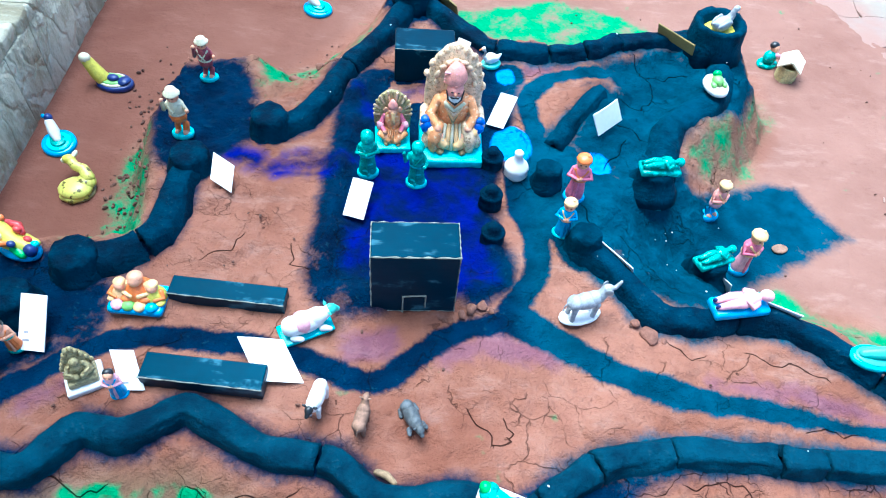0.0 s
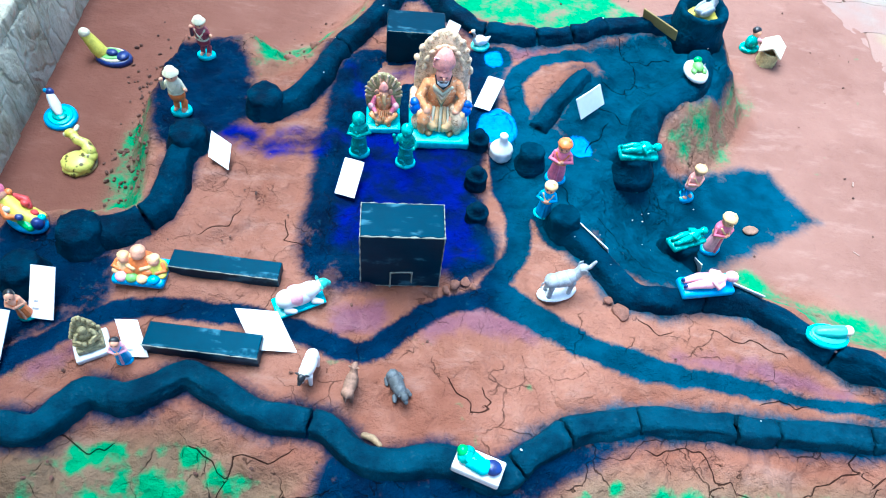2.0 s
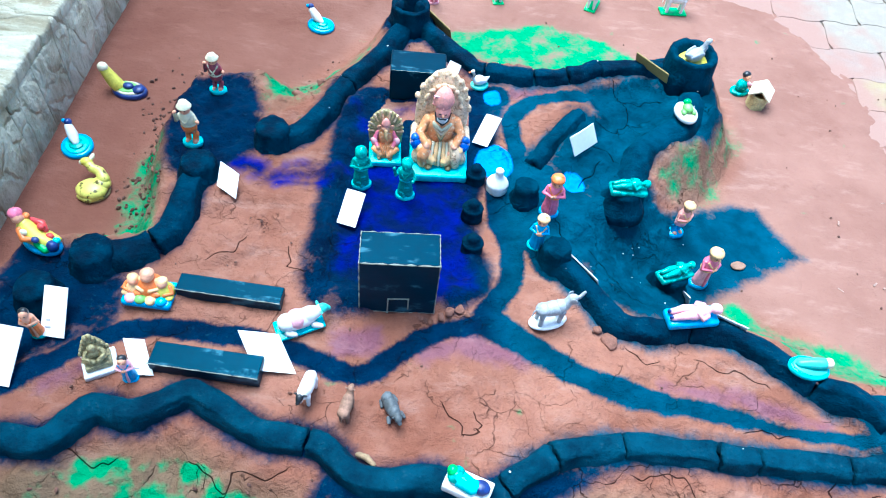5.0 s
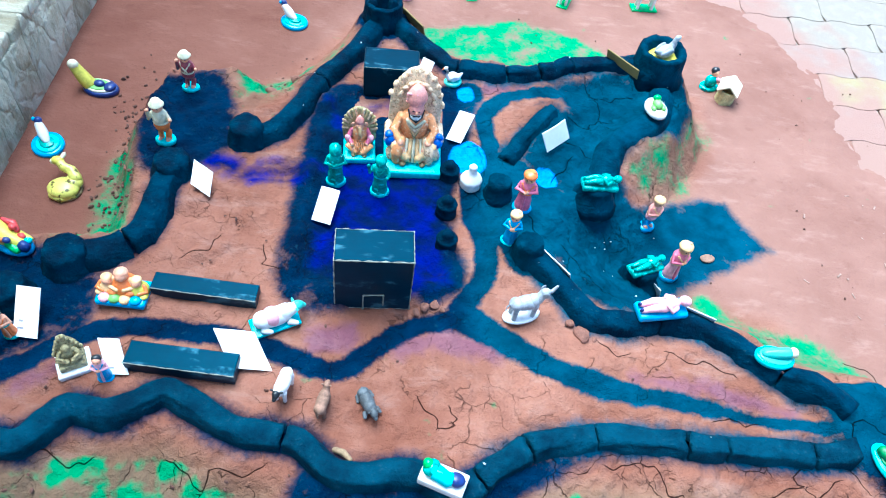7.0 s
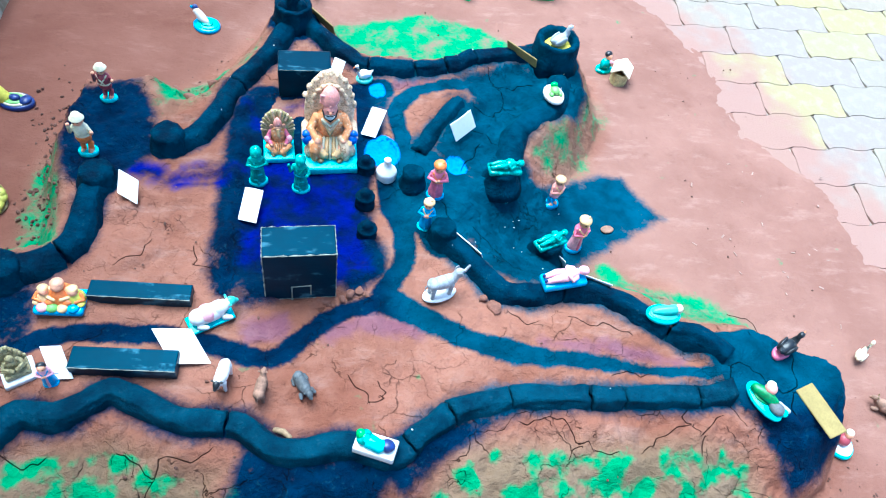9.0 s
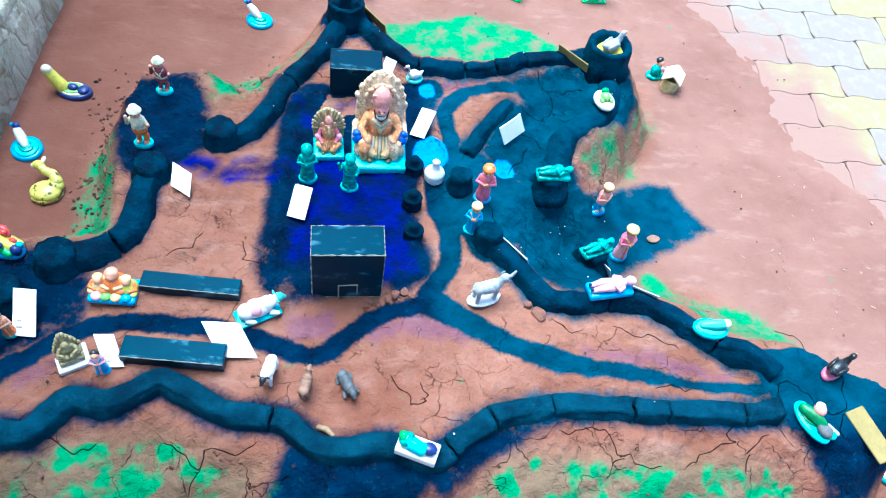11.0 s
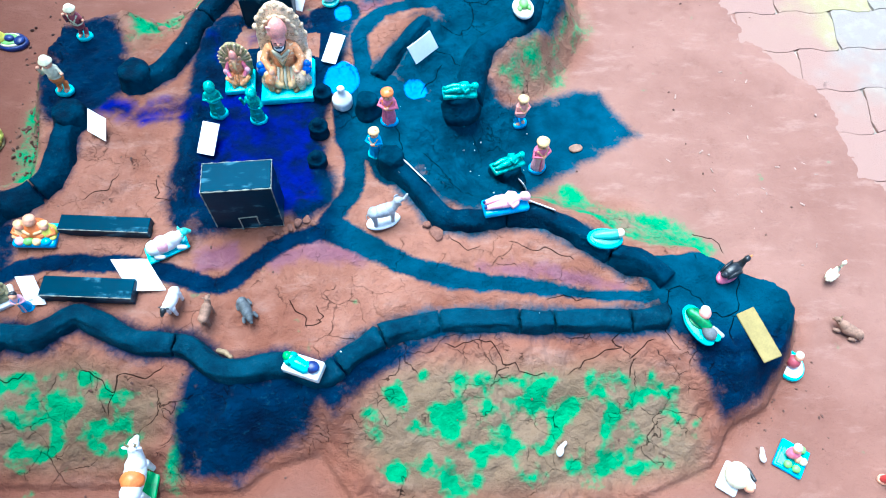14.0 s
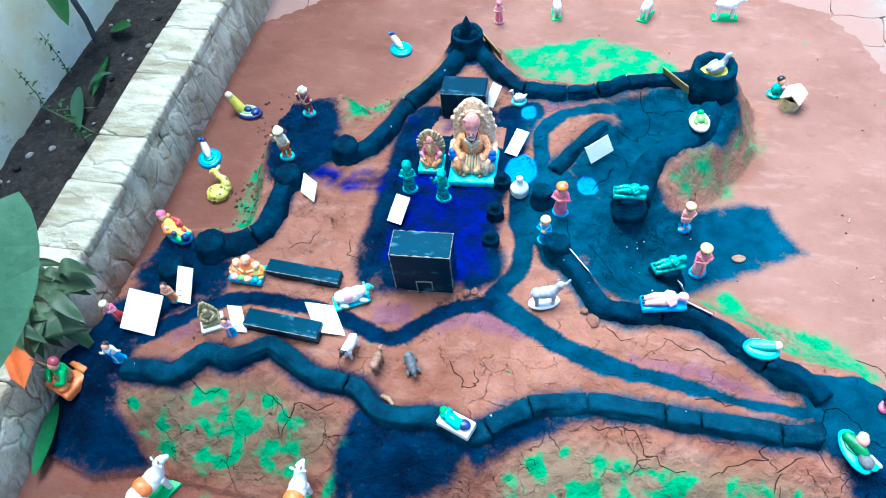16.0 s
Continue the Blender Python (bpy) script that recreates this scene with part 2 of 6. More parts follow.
def paving():
    m, nt, b = nodes_of("concrete_paver")
    r = nt.nodes.new("ShaderNodeObjectInfo").outputs["Random"]
    n2, n3 = grain(nt, 30, 4), grain(nt, 300, 3)
    col = blend(nt, step(nt, r, 0.45, 0.55), (0.245, 0.200, 0.172), (0.285, 0.232, 0.115))
    col = blend(nt, step(nt, calc(nt, "FRACT", calc(nt, "MULTIPLY", r, 7.3)), 0.6, 0.7), col, (0.25, 0.21, 0.17))
    col = blend(nt, calc(nt, "MULTIPLY", step(nt, n2, 0.45, 0.7), 0.5), col, (0.32, 0.28, 0.215))
    col = blend(nt, calc(nt, "MULTIPLY", step(nt, n3, 0.55, 0.75), 0.4), col, (0.21, 0.17, 0.14))
    # red mud trodden onto the blocks beside the mound
    where = nt.nodes.new("ShaderNodeNewGeometry").outputs["Position"]
    xyz = put(nt, "ShaderNodeSeparateXYZ", Vector=where)
    away = calc(nt, "ADD", xyz.outputs[0], calc(nt, "MULTIPLY", xyz.outputs[1], 0.36))
    away = calc(nt, "ADD", away, calc(nt, "MULTIPLY", calc(nt, "SUBTRACT", grain(nt, 9, 5, where), 0.5), 0.5))
    col = blend(nt, step(nt, away, 1.54, 1.74, 0.96, 0.0), col, (0.27, 0.150, 0.118))
    nt.links.new(col, b.inputs["Base Color"])
    b.inputs["Roughness"].default_value = 0.85
    relief(nt, b, calc(nt, "ADD", n2, n3), 0.0015)
    return m


def leaf_green(name, c0, c1):
    m, nt, b = nodes_of(name)
    col = blend(nt, grain(nt, 40, 4), c0, c1)
    col = blend(nt, calc(nt, "MULTIPLY", step(nt, grain(nt, 260, 2), 0.6, 0.75), 0.4), col, (0.2, 0.24, 0.08))
    nt.links.new(col, b.inputs["Base Color"])
    b.inputs["Roughness"].default_value = 0.42
    relief(nt, b, grain(nt, 90, 3), 0.001)
    return m


def brushed_black():
    """Black paint with paler brush streaks, slightly shiny."""
    m, nt, b = nodes_of("brushed_black_paint")
    tc = nt.nodes.new("ShaderNodeTexCoord").outputs["Object"]
    mp = put(nt, "ShaderNodeMapping", Vector=tc, Scale=(14.0, 60.0, 25.0))
    st, big = grain(nt, 1.0, 4, mp.outputs[0]), grain(nt, 30, 3)
    col = blend(nt, big, (0.0005, 0.008, 0.018), (0.0010, 0.024, 0.048))
    v = calc(nt, "MULTIPLY", step(nt, st, 0.53, 0.64), step(nt, big, 0.46, 0.58))
    col = blend(nt, calc(nt, "MULTIPLY", v, 0.7), col, (0.06, 0.15, 0.20))
    nt.links.new(col, b.inputs["Base Color"])
    b.inputs["Roughness"].default_value = 0.38
    b.inputs["Specular IOR Level"].default_value = 0.16
    b.inputs["Specular Tint"].default_value = (0.15, 0.62, 1.0, 1.0)
    relief(nt, b, st, 0.0004)
    return m


def stained_plaster():
    """Lime wash with soft ochre water stains and flaked places."""
    m, nt, b = nodes_of("limewashed_plaster")
    big, mid, fine = grain(nt, 3.2, 5, rough=0.6), grain(nt, 17, 5, rough=0.65), grain(nt, 140, 3)
    col = blend(nt, step(nt, mid, 0.3, 0.7), (0.78, 0.76, 0.58), (0.94, 0.93, 0.76))
    col = blend(nt, calc(nt, "MULTIPLY", step(nt, calc(nt, "ADD", big, calc(nt, "MULTIPLY", mid, 0.35)), 0.56, 0.86), 0.75), col, (0.66, 0.53, 0.24))
    col = blend(nt, calc(nt, "MULTIPLY", step(nt, calc(nt, "ADD", mid, calc(nt, "MULTIPLY", fine, 0.3)), 0.74, 0.84), 0.5), col, (0.42, 0.33, 0.18))
    nt.links.new(col, b.inputs["Base Color"])
    b.inputs["Roughness"].default_value = 0.85
    relief(nt, b, calc(nt, "ADD", mid, calc(nt, "MULTIPLY", fine, 0.3)), 0.005)
    return m


MAT = dict(
    ground=mud_ground(), ink=black_mud("black_painted_clay", (0.0006, 0.008, 0.021), (0.0016, 0.029, 0.060)), paleink=black_mud("paler_black_painted_clay", (0.0014, 0.014, 0.030), (0.006, 0.042, 0.074)), stone=stone_cladding(), paver=paving(),
    sand=plain("jointing_sand", (0.30, 0.245, 0.20), 0.95, 0.4, 40, 0.002),
    soil=plain("dark_garden_soil", (0.028, 0.022, 0.018), 0.95, 0.6, 45, 0.014, spots=(0.048, 0.038, 0.030)),
    plaster=stained_plaster(),
    card=plain("white_card", (0.82, 0.82, 0.83), 0.75, 0.04, 30, 0.0002),
    kraft=plain("brown_cardboard", (0.27, 0.20, 0.065), 0.8, 0.15, 50, 0.0004),
    smudge=plain("faded_pencil", (0.30, 0.30, 0.33), 0.8, 0.3),
    boxblack=brushed_black(),
    chalk=plain("worn_chalky_edge", (0.24, 0.25, 0.21), 0.8, 0.4, 90, 0.001),
    cyan=plain("turquoise_gloss_paint", (0.03, 0.55, 0.60), 0.3, 0.2), blue=plain("sky_blue_gloss_paint", (0.015, 0.34, 0.68), 0.3, 0.2),
    moss=plain("dark_green_paint", (0.02, 0.20, 0.06), 0.4, 0.5, 120), royal=plain("bright_royal_blue_paint", (0.01, 0.10, 0.52), 0.35, 0.4, 120), navy=plain("dark_blue_paint", (0.01, 0.03, 0.16), 0.35, 0.4), white=plain("white_gloss_paint", (0.80, 0.80, 0.79), 0.3, 0.08),
    cream=plain("cream_paint", (0.72, 0.66, 0.46), 0.4, 0.15), yellow=plain("yellow_paint", (0.68, 0.60, 0.08), 0.35, 0.2),
    spotted=plain("spotted_yellow_paint", (0.66, 0.60, 0.12), 0.35, 0.2, 70, 0.0006, spots=(0.10, 0.08, 0.015)),
    peach=plain("pale_orange_paint", (0.84, 0.52, 0.24), 0.35, 0.25, 80), orange=plain("orange_paint", (0.78, 0.20, 0.045), 0.35, 0.25), saffron=plain("saffron_cloth", (0.85, 0.20, 0.04), 0.7, 0.15, 40),
    skin=plain("flesh_paint", (0.76, 0.36, 0.22), 0.4, 0.2), pink=plain("pink_paint", (0.74, 0.17, 0.27), 0.35, 0.25),
    pinkish=plain("faded_rose_paint", (0.82, 0.33, 0.28), 0.4, 0.25), robe=plain("orange_flesh_paint", (0.92, 0.36, 0.14), 0.35, 0.25, 130, 0.0014, spots=(0.94, 0.60, 0.36)), rose=plain("pale_pink_paint", (0.86, 0.43, 0.50), 0.35, 0.2), red=plain("red_paint", (0.60, 0.05, 0.05), 0.35, 0.3),
    maroon=plain("maroon_paint", (0.30, 0.05, 0.07), 0.4, 0.3), gold=plain("antique_gold_paint", (0.84, 0.60, 0.38), 0.38, 0.3, 150, 0.0016, 0.0, (0.50, 0.29, 0.15)),
    ochre=plain("bronze_brown_paint", (0.26, 0.19, 0.08), 0.4, 0.4, 110, 0.001), green=plain("bright_green_paint", (0.02, 0.42, 0.10), 0.35, 0.35, 90),
    bronze=plain("dull_bronze_paint", (0.40, 0.33, 0.16), 0.45, 0.4, 140, 0.0014, spots=(0.22, 0.17, 0.07)), lime=plain("pale_green_paint", (0.22, 0.50, 0.12), 0.4, 0.2), mint=plain("pale_mint_paint", (0.11, 0.54, 0.47), 0.3, 0.15), teal=plain("teal_glossy_glaze", (0.010, 0.34, 0.29), 0.2, 0.45, 70, 0.0014, spots=(0.05, 0.60, 0.56)),
    crumb=plain("damp_brown_crumb", (0.115, 0.050, 0.034), 0.9, 0.45, 120, 0.002), tealink=black_mud("teal_black_painted_clay", (0.0006, 0.014, 0.030), (0.0014, 0.040, 0.076)), chip=plain("pale_dry_chip", (0.30, 0.19, 0.15), 0.8, 0.4, 90), clod=plain("dry_red_clod", (0.20, 0.085, 0.058), 0.9, 0.35, 70, 0.003), slate=plain("dark_grey_clay", (0.09, 0.10, 0.11), 0.6, 0.4, 60), grey=plain("grey_paint", (0.36, 0.38, 0.41), 0.4, 0.3, 60), dark=plain("black_doll_paint", (0.012, 0.014, 0.018), 0.35, 0.4),
    clay=plain("raw_brown_clay", (0.27, 0.15, 0.10), 0.8, 0.35, 50, 0.002), twig=plain("dry_wood", (0.30, 0.20, 0.11), 0.8, 0.4, 80, 0.002),
    straw=plain("pale_straw", (0.52, 0.47, 0.22), 0.8, 0.4, 70, 0.002), tarp=plain("blue_plastic", (0.01, 0.22, 0.58), 0.4, 0.3, 20, 0.002),
    leaf=leaf_green("fresh_leaf", (0.04, 0.16, 0.035), (0.08, 0.26, 0.06)), oldleaf=leaf_green("dull_leaf", (0.05, 0.11, 0.05), (0.13, 0.20, 0.09)), paleleaf=leaf_green("pale_leaf", (0.05, 0.15, 0.085), (0.10, 0.22, 0.13)),
    stem=plain("grey_bark", (0.10, 0.10, 0.09), 0.8, 0.4, 60, 0.003), pebble=plain("garden_pebble", (0.30, 0.27, 0.25), 0.8, 0.3, 60),
    flagleaf=plain("green_plastic", (0.02, 0.22, 0.06), 0.5, 0.2),
)


# ---- plan of the mound ----
def inside(px, py, poly):
    hit = np.zeros(px.shape, bool)
    for (x0, y0), (x1, y1) in zip(poly, poly[1:] + poly[:1]):
        if y0 != y1:
            hit ^= ((y0 > py) != (y1 > py)) & (px < (x1 - x0) * (py - y0) / (y1 - y0) + x0)
    return hit


def reach(px, py, pts, closed=False):
    """Distance to a polyline."""
    best = np.full(px.shape, 9.0)
    ends = pts[1:] + (pts[:1] if closed else [])
    for (x0, y0), (x1, y1) in zip(pts, ends):
        dx, dy = x1 - x0, y1 - y0
        k = np.clip(((px - x0) * dx + (py - y0) * dy) / (dx * dx + dy * dy + 1e-12), 0, 1)
        best = np.minimum(best, np.hypot(px - x0 - k * dx, py - y0 - k * dy))
    return best


def signed(px, py, poly):
    d = reach(px, py, poly, True)
    return np.where(inside(px, py, poly), d, -d)


def curve(pts, gap=0.012):
    """A smooth line through the points, with a step of about gap."""
    out = []
    for n in range(len(pts) - 1):
        a, b, c, d = (Vector(pts[min(max(k, 0), len(pts) - 1)]) for k in (n - 1, n, n + 1, n + 2))
        k = max(2, int((c - b).length / gap))
        for s in range(k):
            t = s / k
            out.append(tuple(0.5 * (2 * b + (c - a) * t + (2 * a - 5 * b + 4 * c - d) * t * t + (3 * b - a - 3 * c + d) * t ** 3)))
    out.append(tuple(pts[-1]))
    return out


def jagged(line):
    """A broken line with small kinks along the given one."""
    rng, out = random.Random(int(line[0][0] * 1e4)), []
    for (x0, y0), (x1, y1) in zip(line, line[1:]):
        n = max(2, int(math.dist((x0, y0), (x1, y1)) / 0.011))
        out += [(x0 + (x1 - x0) * k / n + rng.uniform(-0.004, 0.004), y0 + (y1 - y0) * k / n + rng.uniform(-0.004, 0.004)) for k in range(n)]
    return out + [line[-1]]


TOP = 0.10
PLATEAU = [(-0.66, 0.35), (-0.49, 0.325), (-0.434, 0.32), (-0.39, 0.355), (-0.34, 0.385), (-0.28, 0.40), (-0.225, 0.382), (-0.16, 0.35), (-0.09, 0.348), (-0.04, 0.32), (0.01, 0.29),
           (0.08, 0.29), (0.14, 0.29), (0.19, 0.33), (0.24, 0.362), (0.32, 0.38), (0.47, 0.375), (0.62, 0.37), (0.70, 0.355), (0.80, 0.325), (0.87, 0.345), (0.912, 0.42), (0.83, 0.49),
           (0.77, 0.522), (0.65, 0.53), (0.57, 0.585), (0.50, 0.625), (0.43, 0.632), (0.37, 0.63), (0.32, 0.69), (0.28, 0.76), (0.30, 0.84), (0.36, 0.87), (0.42, 0.96), (0.47, 1.01), (0.54, 1.05)]
PLATEAU += [(0.60, 1.15), (0.605, 1.26), (0.54, 1.29), (0.46, 1.26), (0.36, 1.24), (0.30, 1.21), (0.12, 1.20), (0.06, 1.25), (0.005, 1.335), (-0.07, 1.34), (-0.08, 1.24), (-0.115, 1.17), (-0.165, 1.10),
            (-0.205, 1.01), (-0.25, 0.965), (-0.285, 1.0), (-0.31, 1.12), (-0.42, 1.095), (-0.44, 0.95), (-0.42, 0.86), (-0.40, 0.78), (-0.40, 0.70), (-0.48, 0.685), (-0.575, 0.67), (-0.605, 0.57), (-0.625, 0.45)]
FOOT = [(-0.695, 0.20), (-0.55, 0.165), (-0.46, 0.19), (-0.33, 0.182), (-0.18, 0.178), (-0.10, 0.168), (0.0, 0.165), (0.045, 0.20), (0.12, 0.22), (0.19, 0.12), (0.40, 0.10), (0.60, 0.12), (0.76, 0.18),
        (0.80, 0.24), (0.87, 0.27), (0.935, 0.35), (0.97, 0.43), (0.93, 0.475), (0.85, 0.53), (0.79, 0.60), (0.70, 0.67), (0.58, 0.70), (0.50, 0.72), (0.455, 0.78), (0.50, 0.85), (0.55, 0.93), (0.62, 1.03)]
FOOT += [(0.67, 1.12), (0.675, 1.27), (0.60, 1.36), (0.45, 1.34), (0.30, 1.31), (0.13, 1.32), (0.06, 1.42), (-0.09, 1.43), (-0.16, 1.31), (-0.24, 1.20), (-0.30, 1.17), (-0.45, 1.14), (-0.50, 0.95), (-0.475, 0.84), (-0.47, 0.75),
         (-0.60, 0.725), (-0.655, 0.62), (-0.675, 0.50), (-0.70, 0.36)]
POND = [(0.30, 1.165), (0.44, 1.21), (0.53, 1.20), (0.51, 1.10), (0.43, 1.03), (0.385, 0.95), (0.36, 0.88), (0.28, 0.87), (0.27, 0.93), (0.33, 1.03), (0.36, 1.09)]
PLATE = [(0.635, 0.512), (0.77, 0.518), (0.83, 0.486), (0.912, 0.442), (0.90, 0.405), (0.86, 0.36), (0.79, 0.335), (0.705, 0.372), (0.675, 0.43)]
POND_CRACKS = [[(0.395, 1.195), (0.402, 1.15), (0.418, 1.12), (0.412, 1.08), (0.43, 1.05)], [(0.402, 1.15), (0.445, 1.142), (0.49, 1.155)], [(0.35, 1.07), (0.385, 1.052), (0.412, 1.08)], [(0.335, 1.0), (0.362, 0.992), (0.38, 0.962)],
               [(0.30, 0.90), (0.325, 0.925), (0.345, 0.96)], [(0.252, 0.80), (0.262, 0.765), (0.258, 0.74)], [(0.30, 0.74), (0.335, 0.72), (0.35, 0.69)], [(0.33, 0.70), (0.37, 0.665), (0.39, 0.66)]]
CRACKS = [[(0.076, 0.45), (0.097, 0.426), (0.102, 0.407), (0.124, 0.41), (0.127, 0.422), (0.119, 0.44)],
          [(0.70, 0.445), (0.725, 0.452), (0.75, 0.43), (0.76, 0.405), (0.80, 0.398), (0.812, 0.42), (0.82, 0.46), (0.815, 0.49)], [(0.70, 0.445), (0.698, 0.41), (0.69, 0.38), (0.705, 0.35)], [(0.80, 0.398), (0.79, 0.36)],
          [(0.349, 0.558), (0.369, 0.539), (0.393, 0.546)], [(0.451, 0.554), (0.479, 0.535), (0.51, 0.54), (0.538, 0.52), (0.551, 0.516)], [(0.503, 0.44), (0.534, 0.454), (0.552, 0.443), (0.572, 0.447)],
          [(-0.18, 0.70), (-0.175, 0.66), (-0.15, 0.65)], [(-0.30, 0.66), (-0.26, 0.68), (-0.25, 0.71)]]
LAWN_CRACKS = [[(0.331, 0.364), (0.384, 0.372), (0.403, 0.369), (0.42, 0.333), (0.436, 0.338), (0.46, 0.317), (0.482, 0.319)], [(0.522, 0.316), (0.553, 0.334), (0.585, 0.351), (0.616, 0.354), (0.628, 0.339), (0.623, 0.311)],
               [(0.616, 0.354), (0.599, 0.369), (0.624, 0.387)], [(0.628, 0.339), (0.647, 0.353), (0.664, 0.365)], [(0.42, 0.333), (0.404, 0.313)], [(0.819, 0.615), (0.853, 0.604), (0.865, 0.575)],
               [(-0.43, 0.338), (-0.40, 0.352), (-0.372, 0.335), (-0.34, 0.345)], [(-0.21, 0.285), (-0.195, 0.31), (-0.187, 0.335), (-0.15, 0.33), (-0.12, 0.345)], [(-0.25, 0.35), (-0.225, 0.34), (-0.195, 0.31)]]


def hill(px, py):
    """Height of the modelled mud."""
    dp, df = signed(px, py, PLATEAU), signed(px, py, FOOT)
    s = np.where(dp >= 0, 1.0, np.where(df <= 0, 0.0, df / (df - dp + 1e-9)))
    s = s * s * (3 - 2 * s) * 0.6 + s * 0.4
    z = TOP * s
    z += 0.009 * (1 - s) * np.clip(df / 0.006, 0, 1) * np.clip((0.42 - py) / 0.1, 0, 1)
    pd = signed(px, py, POND)
    z -= 0.012 * np.clip(pd / 0.02, 0, 1)
    z += 0.016 * np.clip(signed(px, py, PLATE) / 0.012 + 0.5, 0, 1)
    return z


def zat(x, y):
    return float(hill(np.array([x]), np.array([y]))[0])


# ---- ground ----
def wobble(px, py):
    out = np.zeros(px.shape)
    rng = np.random.default_rng(5)
    for wave, amp in ((0.22, 0.0022), (0.12, 0.0018), (0.06, 0.0012), (0.03, 0.0008), (0.016, 0.0005)):
        for _ in range(5):
            a, ph = rng.uniform(0, math.tau), rng.uniform(0, math.tau)
            k = math.tau / (wave * rng.uniform(0.8, 1.25))
            out += amp * 0.5 * np.sin(k * (px * math.cos(a) + py * math.sin(a)) + ph + 1.3 * np.sin(k * 0.6 * (py * math.cos(a) - px * math.sin(a))))
    return out


BRIM = [(-0.85, -0.5), (1.30, -0.5), (1.27, 0.60), (1.21, 0.76), (1.18, 0.96), (1.12, 1.05), (1.06, 1.12), (1.035, 1.22), (1.05, 1.32), (1.03, 1.44), (0.97, 1.55), (0.90, 1.68), (0.75, 1.76), (0.50, 1.78), (0.0, 1.76), (-0.35, 1.72), (-0.52, 1.66), (-0.62, 1.55), (-0.70, 1.52), (-0.85, 1.50)]


def wall_lines():
    return dict(
        front=[(-0.525, 0.348), (-0.493, 0.350), (-0.470, 0.354), (-0.426, 0.354), (-0.405, 0.380), (-0.380, 0.405), (-0.332, 0.398), (-0.295, 0.416), (-0.265, 0.434), (-0.236, 0.423), (-0.165, 0.385), (-0.122, 0.382), (-0.080, 0.375), (-0.053, 0.353),
               (-0.022, 0.334), (0.013, 0.334), (0.050, 0.342), (0.090, 0.336), (0.135, 0.322), (0.181, 0.355), (0.235, 0.387), (0.319, 0.404), (0.394, 0.406), (0.468, 0.402), (0.559, 0.400), (0.621, 0.398), (0.690, 0.403)],
        right=[(0.243, 0.714), (0.273, 0.685), (0.313, 0.628), (0.341, 0.598), (0.392, 0.594), (0.442, 0.604), (0.502, 0.598), (0.569, 0.558), (0.614, 0.530), (0.667, 0.492), (0.699, 0.458)],
        pond=[(0.394, 0.889), (0.416, 0.977), (0.458, 1.029), (0.518, 1.076), (0.552, 1.160)],
        back=[(-0.01, 1.305), (0.04, 1.25), (0.086, 1.199), (0.120, 1.172), (0.206, 1.169), (0.308, 1.186), (0.371, 1.219), (0.473, 1.236), (0.500, 1.24)],
        left_back=[(-0.045, 1.285), (-0.086, 1.186), (-0.137, 1.097), (-0.171, 1.004), (-0.208, 0.941), (-0.247, 0.925)],
        left=[(-0.353, 0.834), (-0.361, 0.780), (-0.363, 0.732), (-0.370, 0.690), (-0.41, 0.657), (-0.459, 0.637)],
        inner=[(0.313, 1.079), (0.267, 1.015), (0.218, 0.929)],
        court=[(-0.072, 1.080), (-0.115, 1.055), (-0.124, 0.942), (-0.128, 0.769), (-0.128, 0.640), (-0.105, 0.608), (-0.06, 0.606)],
        court_right=[(0.109, 0.70), (0.120, 0.650), (0.085, 0.632)],
    )


WALLS = wall_lines()
BANKS = dict(court=0.013, court_right=0.010)
COURT_MUD = [(-0.085, 1.00), (0.02, 1.02), (0.10, 0.98), (0.10, 1.05), (0.03, 1.06), (-0.06, 1.07)]
STROKES = [(0.018, [(-0.520, 0.420), (-0.457, 0.474), (-0.385, 0.525), (-0.286, 0.535), (-0.17, 0.522), (-0.076, 0.489), (-0.024, 0.495), (0.041, 0.556), (0.112, 0.581), (0.154, 0.586)]),
           (0.020, [(0.131, 0.602), (0.168, 0.657), (0.178, 0.726), (0.154, 0.795), (0.148, 0.854)]),
           (0.024, [(0.132, 0.585), (0.211, 0.549)]), (0.020, [(0.211, 0.549), (0.296, 0.499), (0.396, 0.477)]), (0.015, [(0.396, 0.477), (0.512, 0.462)]), (0.011, [(0.512, 0.462), (0.614, 0.447), (0.705, 0.433)]),
           (0.019, [(0.185, 0.90), (0.186, 0.969), (0.178, 1.045), (0.224, 1.109), (0.324, 1.135)]), (0.05, [(0.178, 0.86), (0.20, 0.80), (0.245, 0.74)]), (0.04, [(0.215, 0.915), (0.25, 0.87), (0.30, 0.83)]), (0.03, [(0.10, 1.09), (0.15, 1.11)])]
